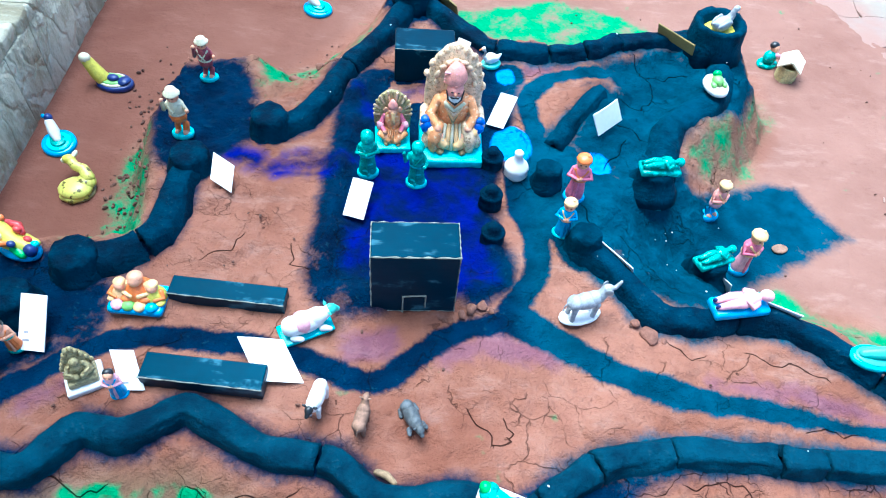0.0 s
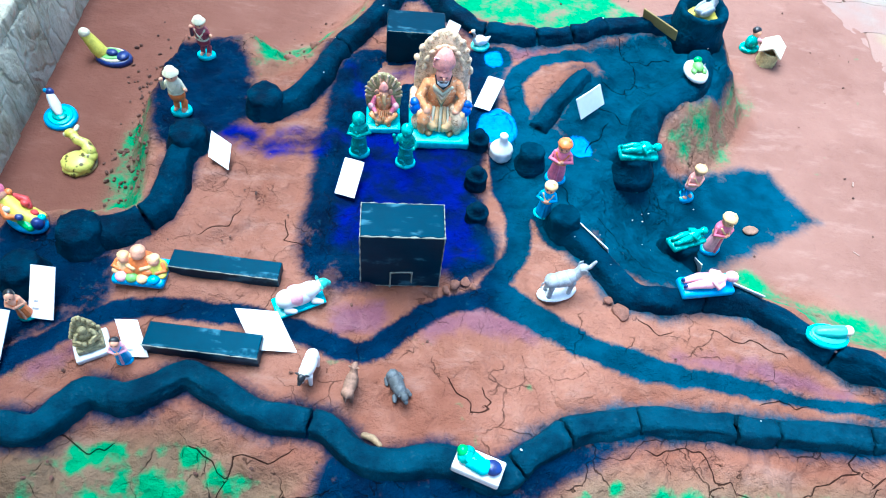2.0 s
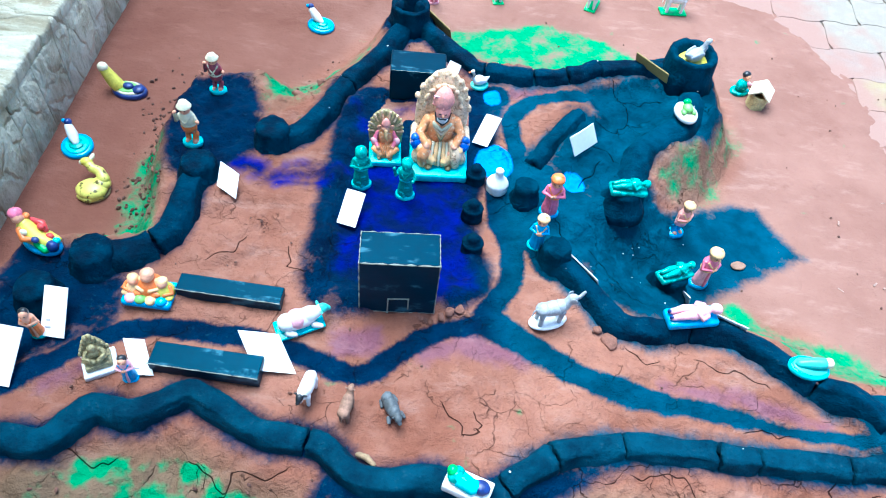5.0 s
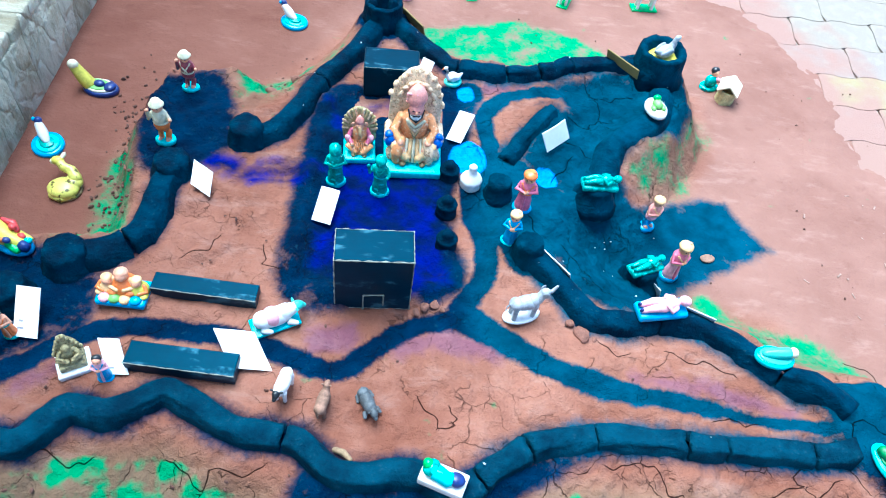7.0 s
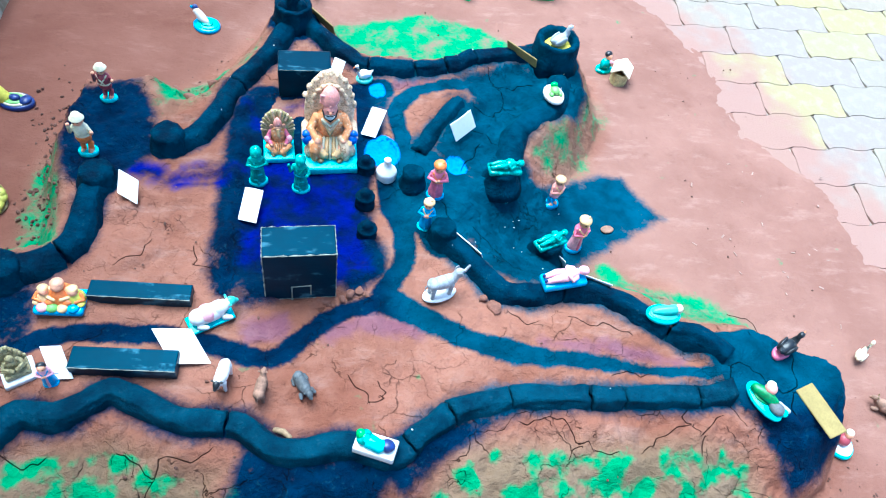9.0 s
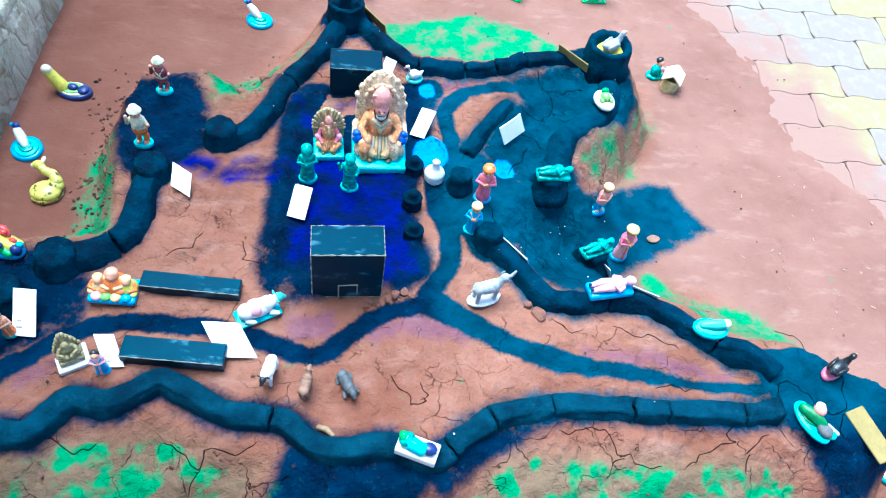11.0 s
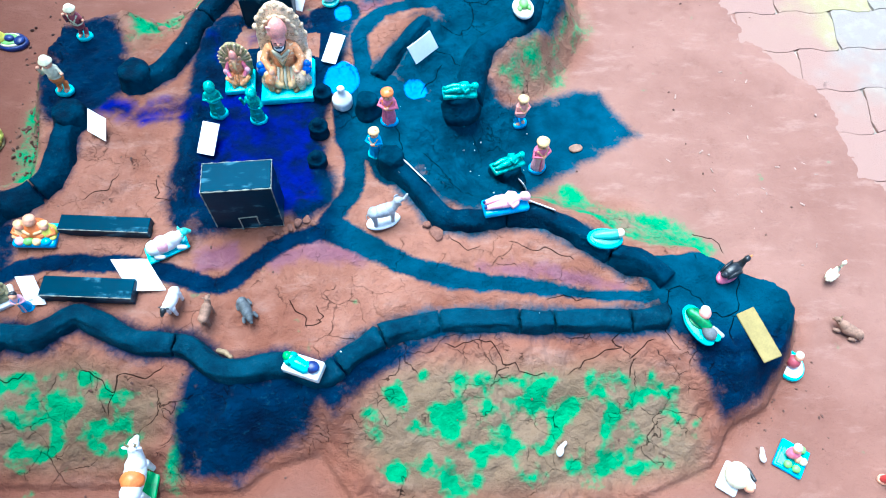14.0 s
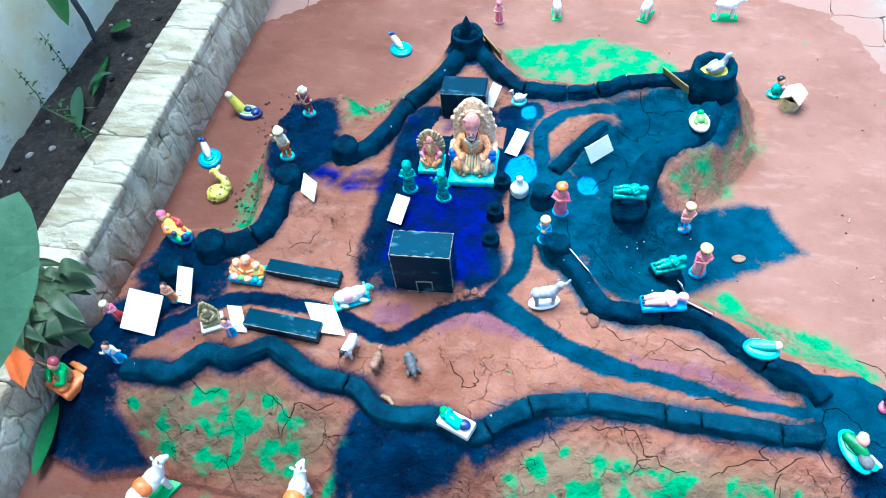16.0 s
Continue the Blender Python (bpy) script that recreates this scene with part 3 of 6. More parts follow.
PATCHES = [[(-0.435, 1.075), (-0.325, 1.115), (-0.275, 0.981), (-0.25, 0.92), (-0.31, 0.86), (-0.352, 0.80), (-0.42, 0.85), (-0.445, 0.95)],
           [(-0.585, 0.665), (-0.60, 0.55), (-0.52, 0.50), (-0.40, 0.50), (-0.405, 0.601), (-0.43, 0.66)], [(-0.50, 0.46), (-0.43, 0.51), (-0.56, 0.56), (-0.64, 0.45), (-0.70, 0.30), (-0.68, 0.20), (-0.554, 0.175), (-0.44, 0.205), (-0.53, 0.285), (-0.53, 0.36)],
           [(-0.135, 1.075), (-0.07, 1.095), (0.13, 1.10), (0.175, 1.12), (0.14, 0.92), (0.120, 0.82), (0.118, 0.70), (0.132, 0.645), (0.115, 0.622), (0.05, 0.622), (-0.12, 0.592), (-0.15, 0.62), (-0.145, 0.80), (-0.145, 0.95)],
           [(0.30, 1.15), (0.44, 1.215), (0.53, 1.24), (0.60, 1.25), (0.63, 1.16), (0.58, 1.06), (0.50, 1.03), (0.43, 0.96), (0.37, 0.87), (0.26, 0.86), (0.23, 0.93), (0.31, 1.07), (0.35, 1.10)], PLATE,
           [(-0.08, 1.25), (-0.075, 1.34), (0.0, 1.34), (0.04, 1.26)],
           [(-0.07, 0.35), (-0.100, 0.27), (-0.095, 0.195), (-0.003, 0.183), (0.034, 0.222), (0.095, 0.248), (0.125, 0.30), (0.14, 0.33)]]
SPRAYS = [[(0.23, 0.80), (0.30, 0.88), (0.40, 0.93), (0.446, 0.935), (0.458, 0.906), (0.497, 0.91), (0.523, 0.928), (0.575, 0.951), (0.636, 0.968), (0.684, 0.965), (0.705, 0.908), (0.749, 0.849), (0.683, 0.814), (0.624, 0.783), (0.578, 0.755), (0.509, 0.715), (0.47, 0.66), (0.40, 0.61), (0.33, 0.64), (0.26, 0.72)],
          [(-0.075, 0.35), (-0.105, 0.27), (-0.098, 0.195), (-0.003, 0.18), (0.038, 0.218), (0.10, 0.243), (0.145, 0.30), (0.19, 0.35), (0.227, 0.38), (0.10, 0.32)],
          [(0.10, 0.30), (0.15, 0.325), (0.20, 0.37), (0.25, 0.392), (0.345, 0.405), (0.345, 0.380), (0.29, 0.362), (0.235, 0.335), (0.19, 0.30), (0.15, 0.268)], [(0.70, 0.40), (0.735, 0.32), (0.785, 0.25), (0.855, 0.285), (0.92, 0.375), (0.955, 0.43), (0.90, 0.45), (0.80, 0.40)]]


def ground_sheet():
    gap = 0.0036
    xs, ys = np.arange(-0.705, 1.30, gap), np.arange(-0.36, 1.80, gap)
    gx, gy = np.meshgrid(xs, ys)
    px, py = gx.ravel(), gy.ravel()
    rag = 0.018 * np.sin(px * 61 + 2 * np.sin(py * 23)) * np.sin(py * 31 + 1) + 0.012 * np.sin(px * 140 + py * 90)
    brim = signed(px, py, BRIM) + rag * 0.3
    dp, df = signed(px, py, PLATEAU), signed(px, py, FOOT)
    z = hill(px, py)
    on = np.clip(df / 0.03 + 0.3, 0, 1)
    slope = on * np.clip(1 - dp / 0.01, 0, 1)
    clod = np.abs(np.sin(px * 150 + 3 * np.sin(py * 61)) * np.sin(py * 133 + 3 * np.sin(px * 47))) * np.clip(0.5 + np.sin(px * 23 + py * 17), 0, 1)
    z = z + wobble(px, py) * (0.3 + 0.9 * on + 0.5 * slope) + 0.0026 * clod * slope
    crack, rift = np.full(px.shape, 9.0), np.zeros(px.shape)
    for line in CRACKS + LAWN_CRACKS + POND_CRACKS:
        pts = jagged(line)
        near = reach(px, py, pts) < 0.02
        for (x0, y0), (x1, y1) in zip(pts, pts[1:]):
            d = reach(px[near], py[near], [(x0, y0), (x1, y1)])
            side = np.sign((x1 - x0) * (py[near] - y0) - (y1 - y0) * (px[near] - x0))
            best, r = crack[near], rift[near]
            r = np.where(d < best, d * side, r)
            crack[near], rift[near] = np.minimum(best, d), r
    z += -0.018 * np.exp(-(np.hypot(px + 0.222, (py - 1.125) * 0.8) / 0.026) ** 2) + 0.012 * np.exp(-(np.hypot(px + 0.258, py - 1.10) / 0.018) ** 2) + 0.02 * np.clip(1 - np.hypot(px - 0.33, py - 0.61) / 0.02, 0, 1) * 0.4
    z -= 0.0075 * (1 - np.clip(brim / 0.10, 0, 1)) ** 1.5
    black = np.full(px.shape, -9.0)
    for w, line in STROKES:
        black = np.maximum(black, w - reach(px, py, curve(line, 0.03)))
    spray = np.full(px.shape, -9.0)
    for name, line in WALLS.items():
        if name in BANKS:
            away = reach(px, py, curve(line, 0.02))
            spray = np.maximum(spray, 0.026 - away)
            z += BANKS[name] * np.exp(-(away / 0.017) ** 2) * (1 + 0.35 * np.sin(px * 41 + py * 67))
        else:
            away = reach(px, py, curve(line, 0.03))
            black = np.maximum(black, 0.020 - away)
            spray = np.maximum(spray, 0.027 - away)
    for poly in PATCHES:
        if poly is PLATE:
            black = np.maximum(black, signed(px, py, poly))
        else:
            spray = np.maximum(spray, signed(px, py, poly))
    for x, y, r in ((-0.247, 0.929, 0.04), (-0.353, 0.834, 0.04), (-0.459, 0.637, 0.045), (-0.516, 0.57, 0.04), (0.197, 0.846, 0.04), (0.243, 0.714, 0.04), (0.464, 0.748, 0.05), (0.373, 0.866, 0.05), (-0.03, 1.31, 0.06), (0.545, 1.235, 0.07)):
        black = np.maximum(black, r - np.hypot(px - x, py - y))
    black = np.where(inside(px, py, COURT_MUD), -0.01, black)
    spray = np.where(inside(px, py, COURT_MUD), -0.012, spray)
    isle = signed(px, py, [(0.205, 0.985), (0.215, 1.045), (0.25, 1.085), (0.31, 1.10), (0.26, 1.04), (0.225, 0.985)])
    black = np.where(isle > -0.012, np.minimum(black, -isle), black)
    spray = np.where(isle > -0.012, np.minimum(spray, -isle), spray)
    for poly in SPRAYS:
        spray = np.maximum(spray, signed(px, py, poly))
    blue = np.maximum(signed(px, py, [(-0.10, 0.90), (0.098, 0.90), (0.095, 0.80), (0.118, 0.64), (0.055, 0.625), (-0.105, 0.66)]), 0.024 - reach(px, py, [(-0.292, 0.865), (-0.262, 0.858)]))
    blue = np.maximum(blue, 0.017 - reach(px, py, [(-0.238, 0.842), (-0.19, 0.858), (-0.12, 0.868)]))
    blue = np.maximum(blue, 0.012 - reach(px, py, [(-0.225, 0.832), (-0.17, 0.838), (-0.125, 0.848)]))
    blue = np.maximum(blue, 0.010 - reach(px, py, [(-0.215, 0.868), (-0.16, 0.878)]))
    blue = np.maximum(blue, 0.012 - reach(px, py, [(-0.11, 1.03), (-0.08, 0.97)]))
    blue = np.maximum(blue, 0.01 - reach(px, py, [(-0.03, 1.03), (0.0, 1.07)]))
    violet = np.maximum.reduce([0.030 - reach(px, py, [(0.05, 0.535), (0.12, 0.545), (0.18, 0.54)]), 0.020 - reach(px, py, [(0.40, 0.505), (0.52, 0.49), (0.62, 0.465)]), 0.02 - reach(px, py, [(0.145, 1.06), (0.17, 1.12), (0.26, 1.145)]),
                                0.03 - reach(px, py, [(-0.07, 0.53), (-0.03, 0.545)]), 0.016 - reach(px, py, [(-0.24, 0.855), (-0.13, 0.865)]), 0.02 - reach(px, py, [(-0.02, 1.03), (0.05, 1.07)]), 0.016 - reach(px, py, [(-0.46, 0.435), (-0.40, 0.47)])])
    lawns = [[(-0.52, 0.30), (-0.46, 0.335), (-0.36, 0.36), (-0.25, 0.37), (-0.16, 0.33), (-0.10, 0.32), (-0.13, 0.24), (-0.18, 0.20), (-0.33, 0.20), (-0.46, 0.22)],
             [(0.19, 0.29), (0.25, 0.345), (0.40, 0.34), (0.62, 0.335), (0.70, 0.31), (0.74, 0.24), (0.74, 0.17), (0.55, 0.14), (0.25, 0.14), (0.17, 0.22)],
             [(0.50, 0.70), (0.585, 0.735), (0.65, 0.675), (0.79, 0.645), (0.86, 0.58), (0.80, 0.54), (0.70, 0.55), (0.60, 0.62), (0.53, 0.66)], [(0.44, 0.96), (0.47, 1.02), (0.56, 1.06), (0.62, 1.14), (0.63, 1.26), (0.69, 1.20), (0.70, 1.14), (0.63, 1.06), (0.61, 0.96), (0.50, 0.93)],
             [(0.03, 1.43), (0.06, 1.35), (0.21, 1.30), (0.38, 1.32), (0.50, 1.37), (0.48, 1.43), (0.42, 1.47), (0.28, 1.51), (0.14, 1.47)], [(-0.33, 1.10), (-0.25, 1.21), (-0.15, 1.235), (-0.10, 1.28), (-0.12, 1.20), (-0.19, 1.08), (-0.27, 1.00)],
             [(-0.50, 0.97), (-0.45, 0.94), (-0.425, 0.85), (-0.405, 0.70), (-0.50, 0.68), (-0.505, 0.80), (-0.51, 0.92)], [(-0.065, 0.33), (-0.10, 0.27), (-0.125, 0.18), (-0.10, 0.17), (-0.085, 0.25)]]
    green = np.full(px.shape, -1.0)
    moss = np.full(px.shape, -1.0)
    for n, poly in enumerate(lawns):
        if n < 2:
            green = np.maximum(green, signed(px, py, poly))
        else:
            reached = signed(px, py, poly)
            moss = np.maximum(moss, np.where(reached > 0, reached * 0.3, reached) - 0.007 if n in (3, 5) else reached)
    azure = np.full(px.shape, -1.0)
    for x, y, r in ((0.146, 0.925, 0.034), (0.290, 0.90, 0.022), (0.144, 1.106, 0.017)):
        azure = np.maximum(azure, r - np.hypot(px - x, (py - y) * 0.85))
    teal = np.clip((px - 0.12) / 0.06, 0, 1) * np.clip((py - 0.36) / 0.05, 0, 1)
    smooth = np.clip(-df / 0.05 + 0.2, 0, 1)
    dry = np.clip(df / 0.04 + 0.2, 0, 1) * np.where(dp > 0.02, 0.5, 0.85)
    ny, nx = gx.shape
    idx = np.arange(nx * ny).reshape(ny, nx)
    quads = np.stack([idx[:-1, :-1], idx[:-1, 1:], idx[1:, 1:], idx[1:, :-1]], -1).reshape(-1, 4)
    quads = quads[(brim[quads] > 0).all(1)]
    me = bpy.data.meshes.new("ground")
    me.vertices.add(nx * ny)
    me.vertices.foreach_set("co", np.stack([px, py, z], -1).ravel())
    me.loops.add(quads.size)
    me.loops.foreach_set("vertex_index", quads.ravel().astype(np.int32))
    me.polygons.add(len(quads))
    me.polygons.foreach_set("loop_start", np.arange(0, quads.size, 4, dtype=np.int32))
    me.update(calc_edges=True)
    me.polygons.foreach_set("use_smooth", np.ones(len(quads), bool))
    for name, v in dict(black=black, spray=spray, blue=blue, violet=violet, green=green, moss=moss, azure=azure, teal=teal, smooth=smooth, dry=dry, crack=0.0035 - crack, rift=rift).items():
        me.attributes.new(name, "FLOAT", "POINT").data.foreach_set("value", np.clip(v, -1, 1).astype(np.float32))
    me.materials.append(MAT["ground"])
    return tagged(new("ground", me), "red mud spread flat and modelled into a low fort mound, painted black, blue and green", "ground", kind="structure")


ground_sheet()


# ---- mesh helpers ----
def mesh_of(name, bm, mats, smooth=True):
    me = bpy.data.meshes.new(name)
    bmesh.ops.recalc_face_normals(bm, faces=bm.faces)
    bm.to_mesh(me)
    bm.free()
    for m in mats:
        me.materials.append(MAT[m])
    if smooth:
        me.polygons.foreach_set("use_smooth", np.ones(len(me.polygons), bool))
    return me


def part(name, bm, material, parent, label="", smooth=False):
    ob = new(name, mesh_of(name, bm, [material], smooth))
    ob.parent = parent
    return tagged(ob, label)


def holder(name, m, label, category, group="", kind=""):
    ob = new(name)
    ob.empty_display_size = 0.02
    ob.matrix_world = m
    return tagged(ob, label, category, group, kind)


def brick(bm, sx, sy, sz, at=(0, 0, 0), turn=(0, 0, 0), soft=0.1, seg=2, mat=0):
    """A block with rounded edges."""
    got = bmesh.ops.create_cube(bm, size=1.0, matrix=pose(*at, *turn) @ Matrix.Diagonal((sx, sy, sz, 1)))
    vs = got["verts"]
    es = list({e for v in vs for e in v.link_edges})
    for f in {f for v in vs for f in v.link_faces}:
        f.material_index = mat
    if soft > 0:
        out = bmesh.ops.bevel(bm, geom=es, offset=min(sx, sy, sz) * soft, segments=seg, affect="EDGES", profile=0.5)
        for f in out["faces"]:
            f.material_index = mat


class Clay:
    """One figure modelled from lumps, rolls and turned pieces, joined into one mesh."""

    def __init__(self):
        self.bm, self.mats = bmesh.new(), []

    def slot(self, mat):
        if mat not in self.mats:
            self.mats.append(mat)
        return self.mats.index(mat)

    def lump(self, at, r, mat, turn=(0, 0, 0), seg=14):
        r = r if isinstance(r, tuple) else (r, r, r)
        got = bmesh.ops.create_uvsphere(self.bm, u_segments=seg, v_segments=max(6, seg * 2 // 3), radius=1.0, matrix=pose(*at, *turn) @ Matrix.Diagonal((*r, 1)))
        k = self.slot(mat)
        for f in {f for v in got["verts"] for f in v.link_faces}:
            f.material_index = k
        return self

    def roll(self, pts, radii, mat, seg=9):
        """A limb through the points, thickness by point, with round ends."""
        k, bm = self.slot(mat), self.bm
        ps = [Vector(p) for p in pts]
        radii = radii if isinstance(radii, (list, tuple)) else [radii] * len(ps)
        rings = []
        for n, p in enumerate(ps):
            d = (ps[min(n + 1, len(ps) - 1)] - ps[max(n - 1, 0)]).normalized()
            s = d.orthogonal().normalized() if abs(d.z) > 0.99 else d.cross(Vector((0, 0, 1))).normalized()
            u = s.cross(d)
            rings.append([bm.verts.new(p + radii[n] * (math.cos(a) * s + math.sin(a) * u)) for a in (math.tau * i / seg for i in range(seg))])
        for a, b in zip(rings, rings[1:]):
            for i in range(seg):
                bm.faces.new((a[i], a[(i + 1) % seg], b[(i + 1) % seg], b[i])).material_index = k
        for ring, p, n in ((rings[0], ps[0], 0), (rings[-1], ps[-1], -1)):
            self.lump(p, radii[n] * 0.99, mat, seg=8)
        return self

    def turned(self, profile, mat, at=(0, 0, 0), squash=(1, 1), seg=18, turn=0.0):
        """A turned body: (radius, height) from the bottom up."""
        k, bm = self.slot(mat), self.bm
        rings = [[bm.verts.new((at[0] + r * squash[0] * math.cos(a), at[1] + r * squash[1] * math.sin(a), at[2] + z)) for a in (math.tau * i / seg + turn for i in range(seg))] for r, z in profile]
        for a, b in zip(rings, rings[1:]):
            for i in range(seg):
                bm.faces.new((a[i], a[(i + 1) % seg], b[(i + 1) % seg], b[i])).material_index = k
        bm.faces.new(rings[0][::-1]).material_index = k
        bm.faces.new(rings[-1]).material_index = k
        return self

    def slab(self, sx, sy, sz, mat, at=(0, 0, 0), turn=(0, 0, 0), soft=0.3):
        brick(self.bm, sx, sy, sz, (at[0], at[1], at[2] + sz / 2), turn, soft, 2, self.slot(mat))
        return self

    def oval(self, rx, ry, h, mat, at=(0, 0, 0)):
        return self.turned([(0.96, 0), (1, h * 0.3), (0.97, h * 0.8), (0.88, h)], mat, at, (rx, ry), 22)

    def done(self, name, x, y, turn, label, category, z=None, group="", tilt=(0, 0), rough=0.0012, size=1.0):
        for n, v in enumerate(self.bm.verts):
            d = noise.noise_vector(v.co * 90 + Vector((x * 50, y * 50, 0)))
            v.co += d * rough
        ob = new(name, mesh_of(name, self.bm, self.mats))
        z = zat(x, y) if z is None else z
        ob.matrix_world = pose(x, y, z, tilt[0], tilt[1], turn) @ Matrix.Scale(size, 4)
        return tagged(ob, label, category, group)


# ---- black clay walls, in pieces between the drying gaps ----
def wall(name, line, width, height, cuts, label, mat="ink", flare=0.45, square=0.62):
    pts = curve([Vector(p) for p in line], 0.009)
    home = holder(name, pose(0, 0, 0), label, "clay wall", "fort walls")
    acc, runs, run, total = 0.0, [], [], 0.0
    for a, b in zip(pts, pts[1:]):
        total += math.dist(a, b)
    marks = sorted(c * total for c in cuts)
    for n, p in enumerate(pts):
        if n:
            acc += math.dist(pts[n - 1], p)
        run.append(p)
        if marks and acc >= marks[0] and len(run) > 2:
            runs.append(run)
            run = [p]
            marks.pop(0)
    runs.append(run)
    for k, run in enumerate(runs):
        if len(run) < 2:
            continue
        bm, rings = bmesh.new(), []
        ps = [Vector(p) for p in run]
        hi = 1.0 + 0.08 * math.sin(k * 2.7)
        last = len(ps) - 1
        for n, p in enumerate(ps):
            d = (ps[min(n + 1, last)] - ps[max(n - 1, 0)]).normalized()
            s = Vector((-d.y, d.x))
            cut = 1 if n == 0 and k > 0 else -1 if n == last and k < len(runs) - 1 else 0
            z0 = zat(p.x, p.y)
            ring = []
            for i in range(13):
                a = math.pi * i / 12
                c, t = math.cos(a), math.sin(a)
                c, t = math.copysign(abs(c) ** square, c), t ** square
                w = noise.noise(Vector((p.x * 24, p.y * 24, i * 0.35))) * 0.0048 + noise.noise(Vector((p.x * 90, p.y * 90, i * 0.9))) * 0.0012
                q = p + s * c * (width * (1 + flare * (1 - t) ** 2) + w)
                if cut:
                    q += d * (cut * 0.0026 + 0.0045 * noise.noise(Vector((p.x * 60, p.y * 60, i * 0.8))))
                ring.append(bm.verts.new((q.x, q.y, (zat(q.x, q.y) if i in (0, 12) else z0) - 0.012 * (i in (0, 12)) + t * (height * hi + w))))
            rings.append(ring)
        for a, b in zip(rings, rings[1:]):
            for i in range(12):
                bm.faces.new((a[i], a[i + 1], b[i + 1], b[i]))
        for ring in (rings[0], rings[-1]):
            c = bm.verts.new(sum((v.co for v in ring), Vector()) / 13)
            for i in range(12):
                bm.faces.new((ring[i], ring[i + 1], c))
        part("wall_segment", bm, mat, home, smooth=True)


wall("fort_wall", WALLS["front"], 0.0165, 0.023, (0.36, 0.57, 0.635, 0.71, 0.81, 0.855, 0.948), "long winding black-painted clay wall with drying gaps", "paleink", 0.3, 0.52)
wall("fort_wall", WALLS["right"], 0.0165, 0.026, (0.45, 0.80), "black-painted clay wall running down to the bastion plate")
wall("fort_wall", WALLS["pond"], 0.020, 0.016, (), "low black-painted clay wall beside the dry pond", "tealink", 0.6, 0.8)
wall("fort_wall", WALLS["back"], 0.0155, 0.024, (0.33, 0.5, 0.62, 0.75), "straight black-painted clay wall along the back of the mound")
wall("fort_wall", WALLS["left_back"], 0.0175, 0.026, (0.5,), "thick black-painted clay wall climbing to the tower")
wall("fort_wall", WALLS["left"], 0.021, 0.026, (0.62,), "black-painted clay wall between two round bastions")


wall("fort_wall", WALLS["inner"], 0.0125, 0.013, (), "short straight black clay bank beside the pond", "tealink", 0.7, 0.8)


def bastion(x, y, r, h, label, name="bastion", hollow=0.0, flare=1.12, seg=24):
    c = Clay()
    if hollow:
        prof = [(r * flare, -0.012), (r * 1.05, h * 0.3), (r, h * 0.92), (r * 0.97, h), (r * 0.80, h * 1.01), (r * 0.66, h * 0.93), (r * 0.62, h * (1 - hollow)), (0.001, h * (1 - hollow))]
    else:
        prof = [(r * flare * 1.25, -0.012), (r * flare * 1.06, h * 0.12), (r * 1.05, h * 0.38), (r * 0.99, h * 0.68), (r * 0.95, h * 0.85), (r * 0.86, h * 0.96), (r * 0.66, h * 1.0), (r * 0.3, h * 0.99), (0.001, h * 0.99)]
    c.turned(prof, "tealink" if x > 0.15 else "ink", seg=seg)
    return c.done(name, x, y, 0, label, "clay bastion", group="bastions", rough=0.0034)


for x, y, r, h in ((-0.247, 0.927, 0.030, 0.040), (-0.353, 0.834, 0.030, 0.036), (-0.459, 0.637, 0.032, 0.036), (-0.516, 0.568, 0.028, 0.034), (0.199, 0.848, 0.021, 0.036), (0.243, 0.716, 0.024, 0.042)):
    bastion(x, y, r, h, "round flat-topped black-painted clay bastion")
for x, y in ((0.112, 0.876), (0.108, 0.795), (0.109, 0.722)):
    c = Clay()
    c.turned([(0.022, -0.01), (0.021, 0.010), (0.020, 0.022), (0.0215, 0.026), (0.0195, 0.030), (0.013, 0.032), (0.0125, 0.040), (0.009, 0.046), (0.001, 0.048)], "ink", seg=20)
    c.done("court_post", x, y, 0, "small black clay post with a domed cap", "clay post", group="court posts", rough=0.0012, size=0.84)
bastion(0.462, 0.745, 0.029, 0.052, "black clay stump under a turquoise figure", "stump", flare=1.25)
bastion(0.373, 0.862, 0.029, 0.040, "black clay stump under a turquoise figure", "stump", flare=1.25)
bastion(0.547, 1.232, 0.049, 0.060, "hollow round black clay tower with a bird inside", "well_tower", hollow=0.45, flare=1.3, seg=32)
bastion(-0.034, 1.312, 0.040, 0.052, "hollow round black clay tower with a small spire", "spire_tower", hollow=0.35, flare=1.4, seg=28)
c = Clay()
c.turned([(0.016, 0), (0.013, 0.015), (0.006, 0.034), (0.001, 0.045)], "ink").lump((0.012, -0.008, 0.012), (0.008, 0.008, 0.014), "ink").lump((-0.013, -0.006, 0.01), (0.008, 0.009, 0.012), "ink")
c.done("spire", -0.034, 1.312, 0, "small black clay cone standing in the tower", "clay cone", z=TOP + 0.026, rough=0.001, size=1.6)


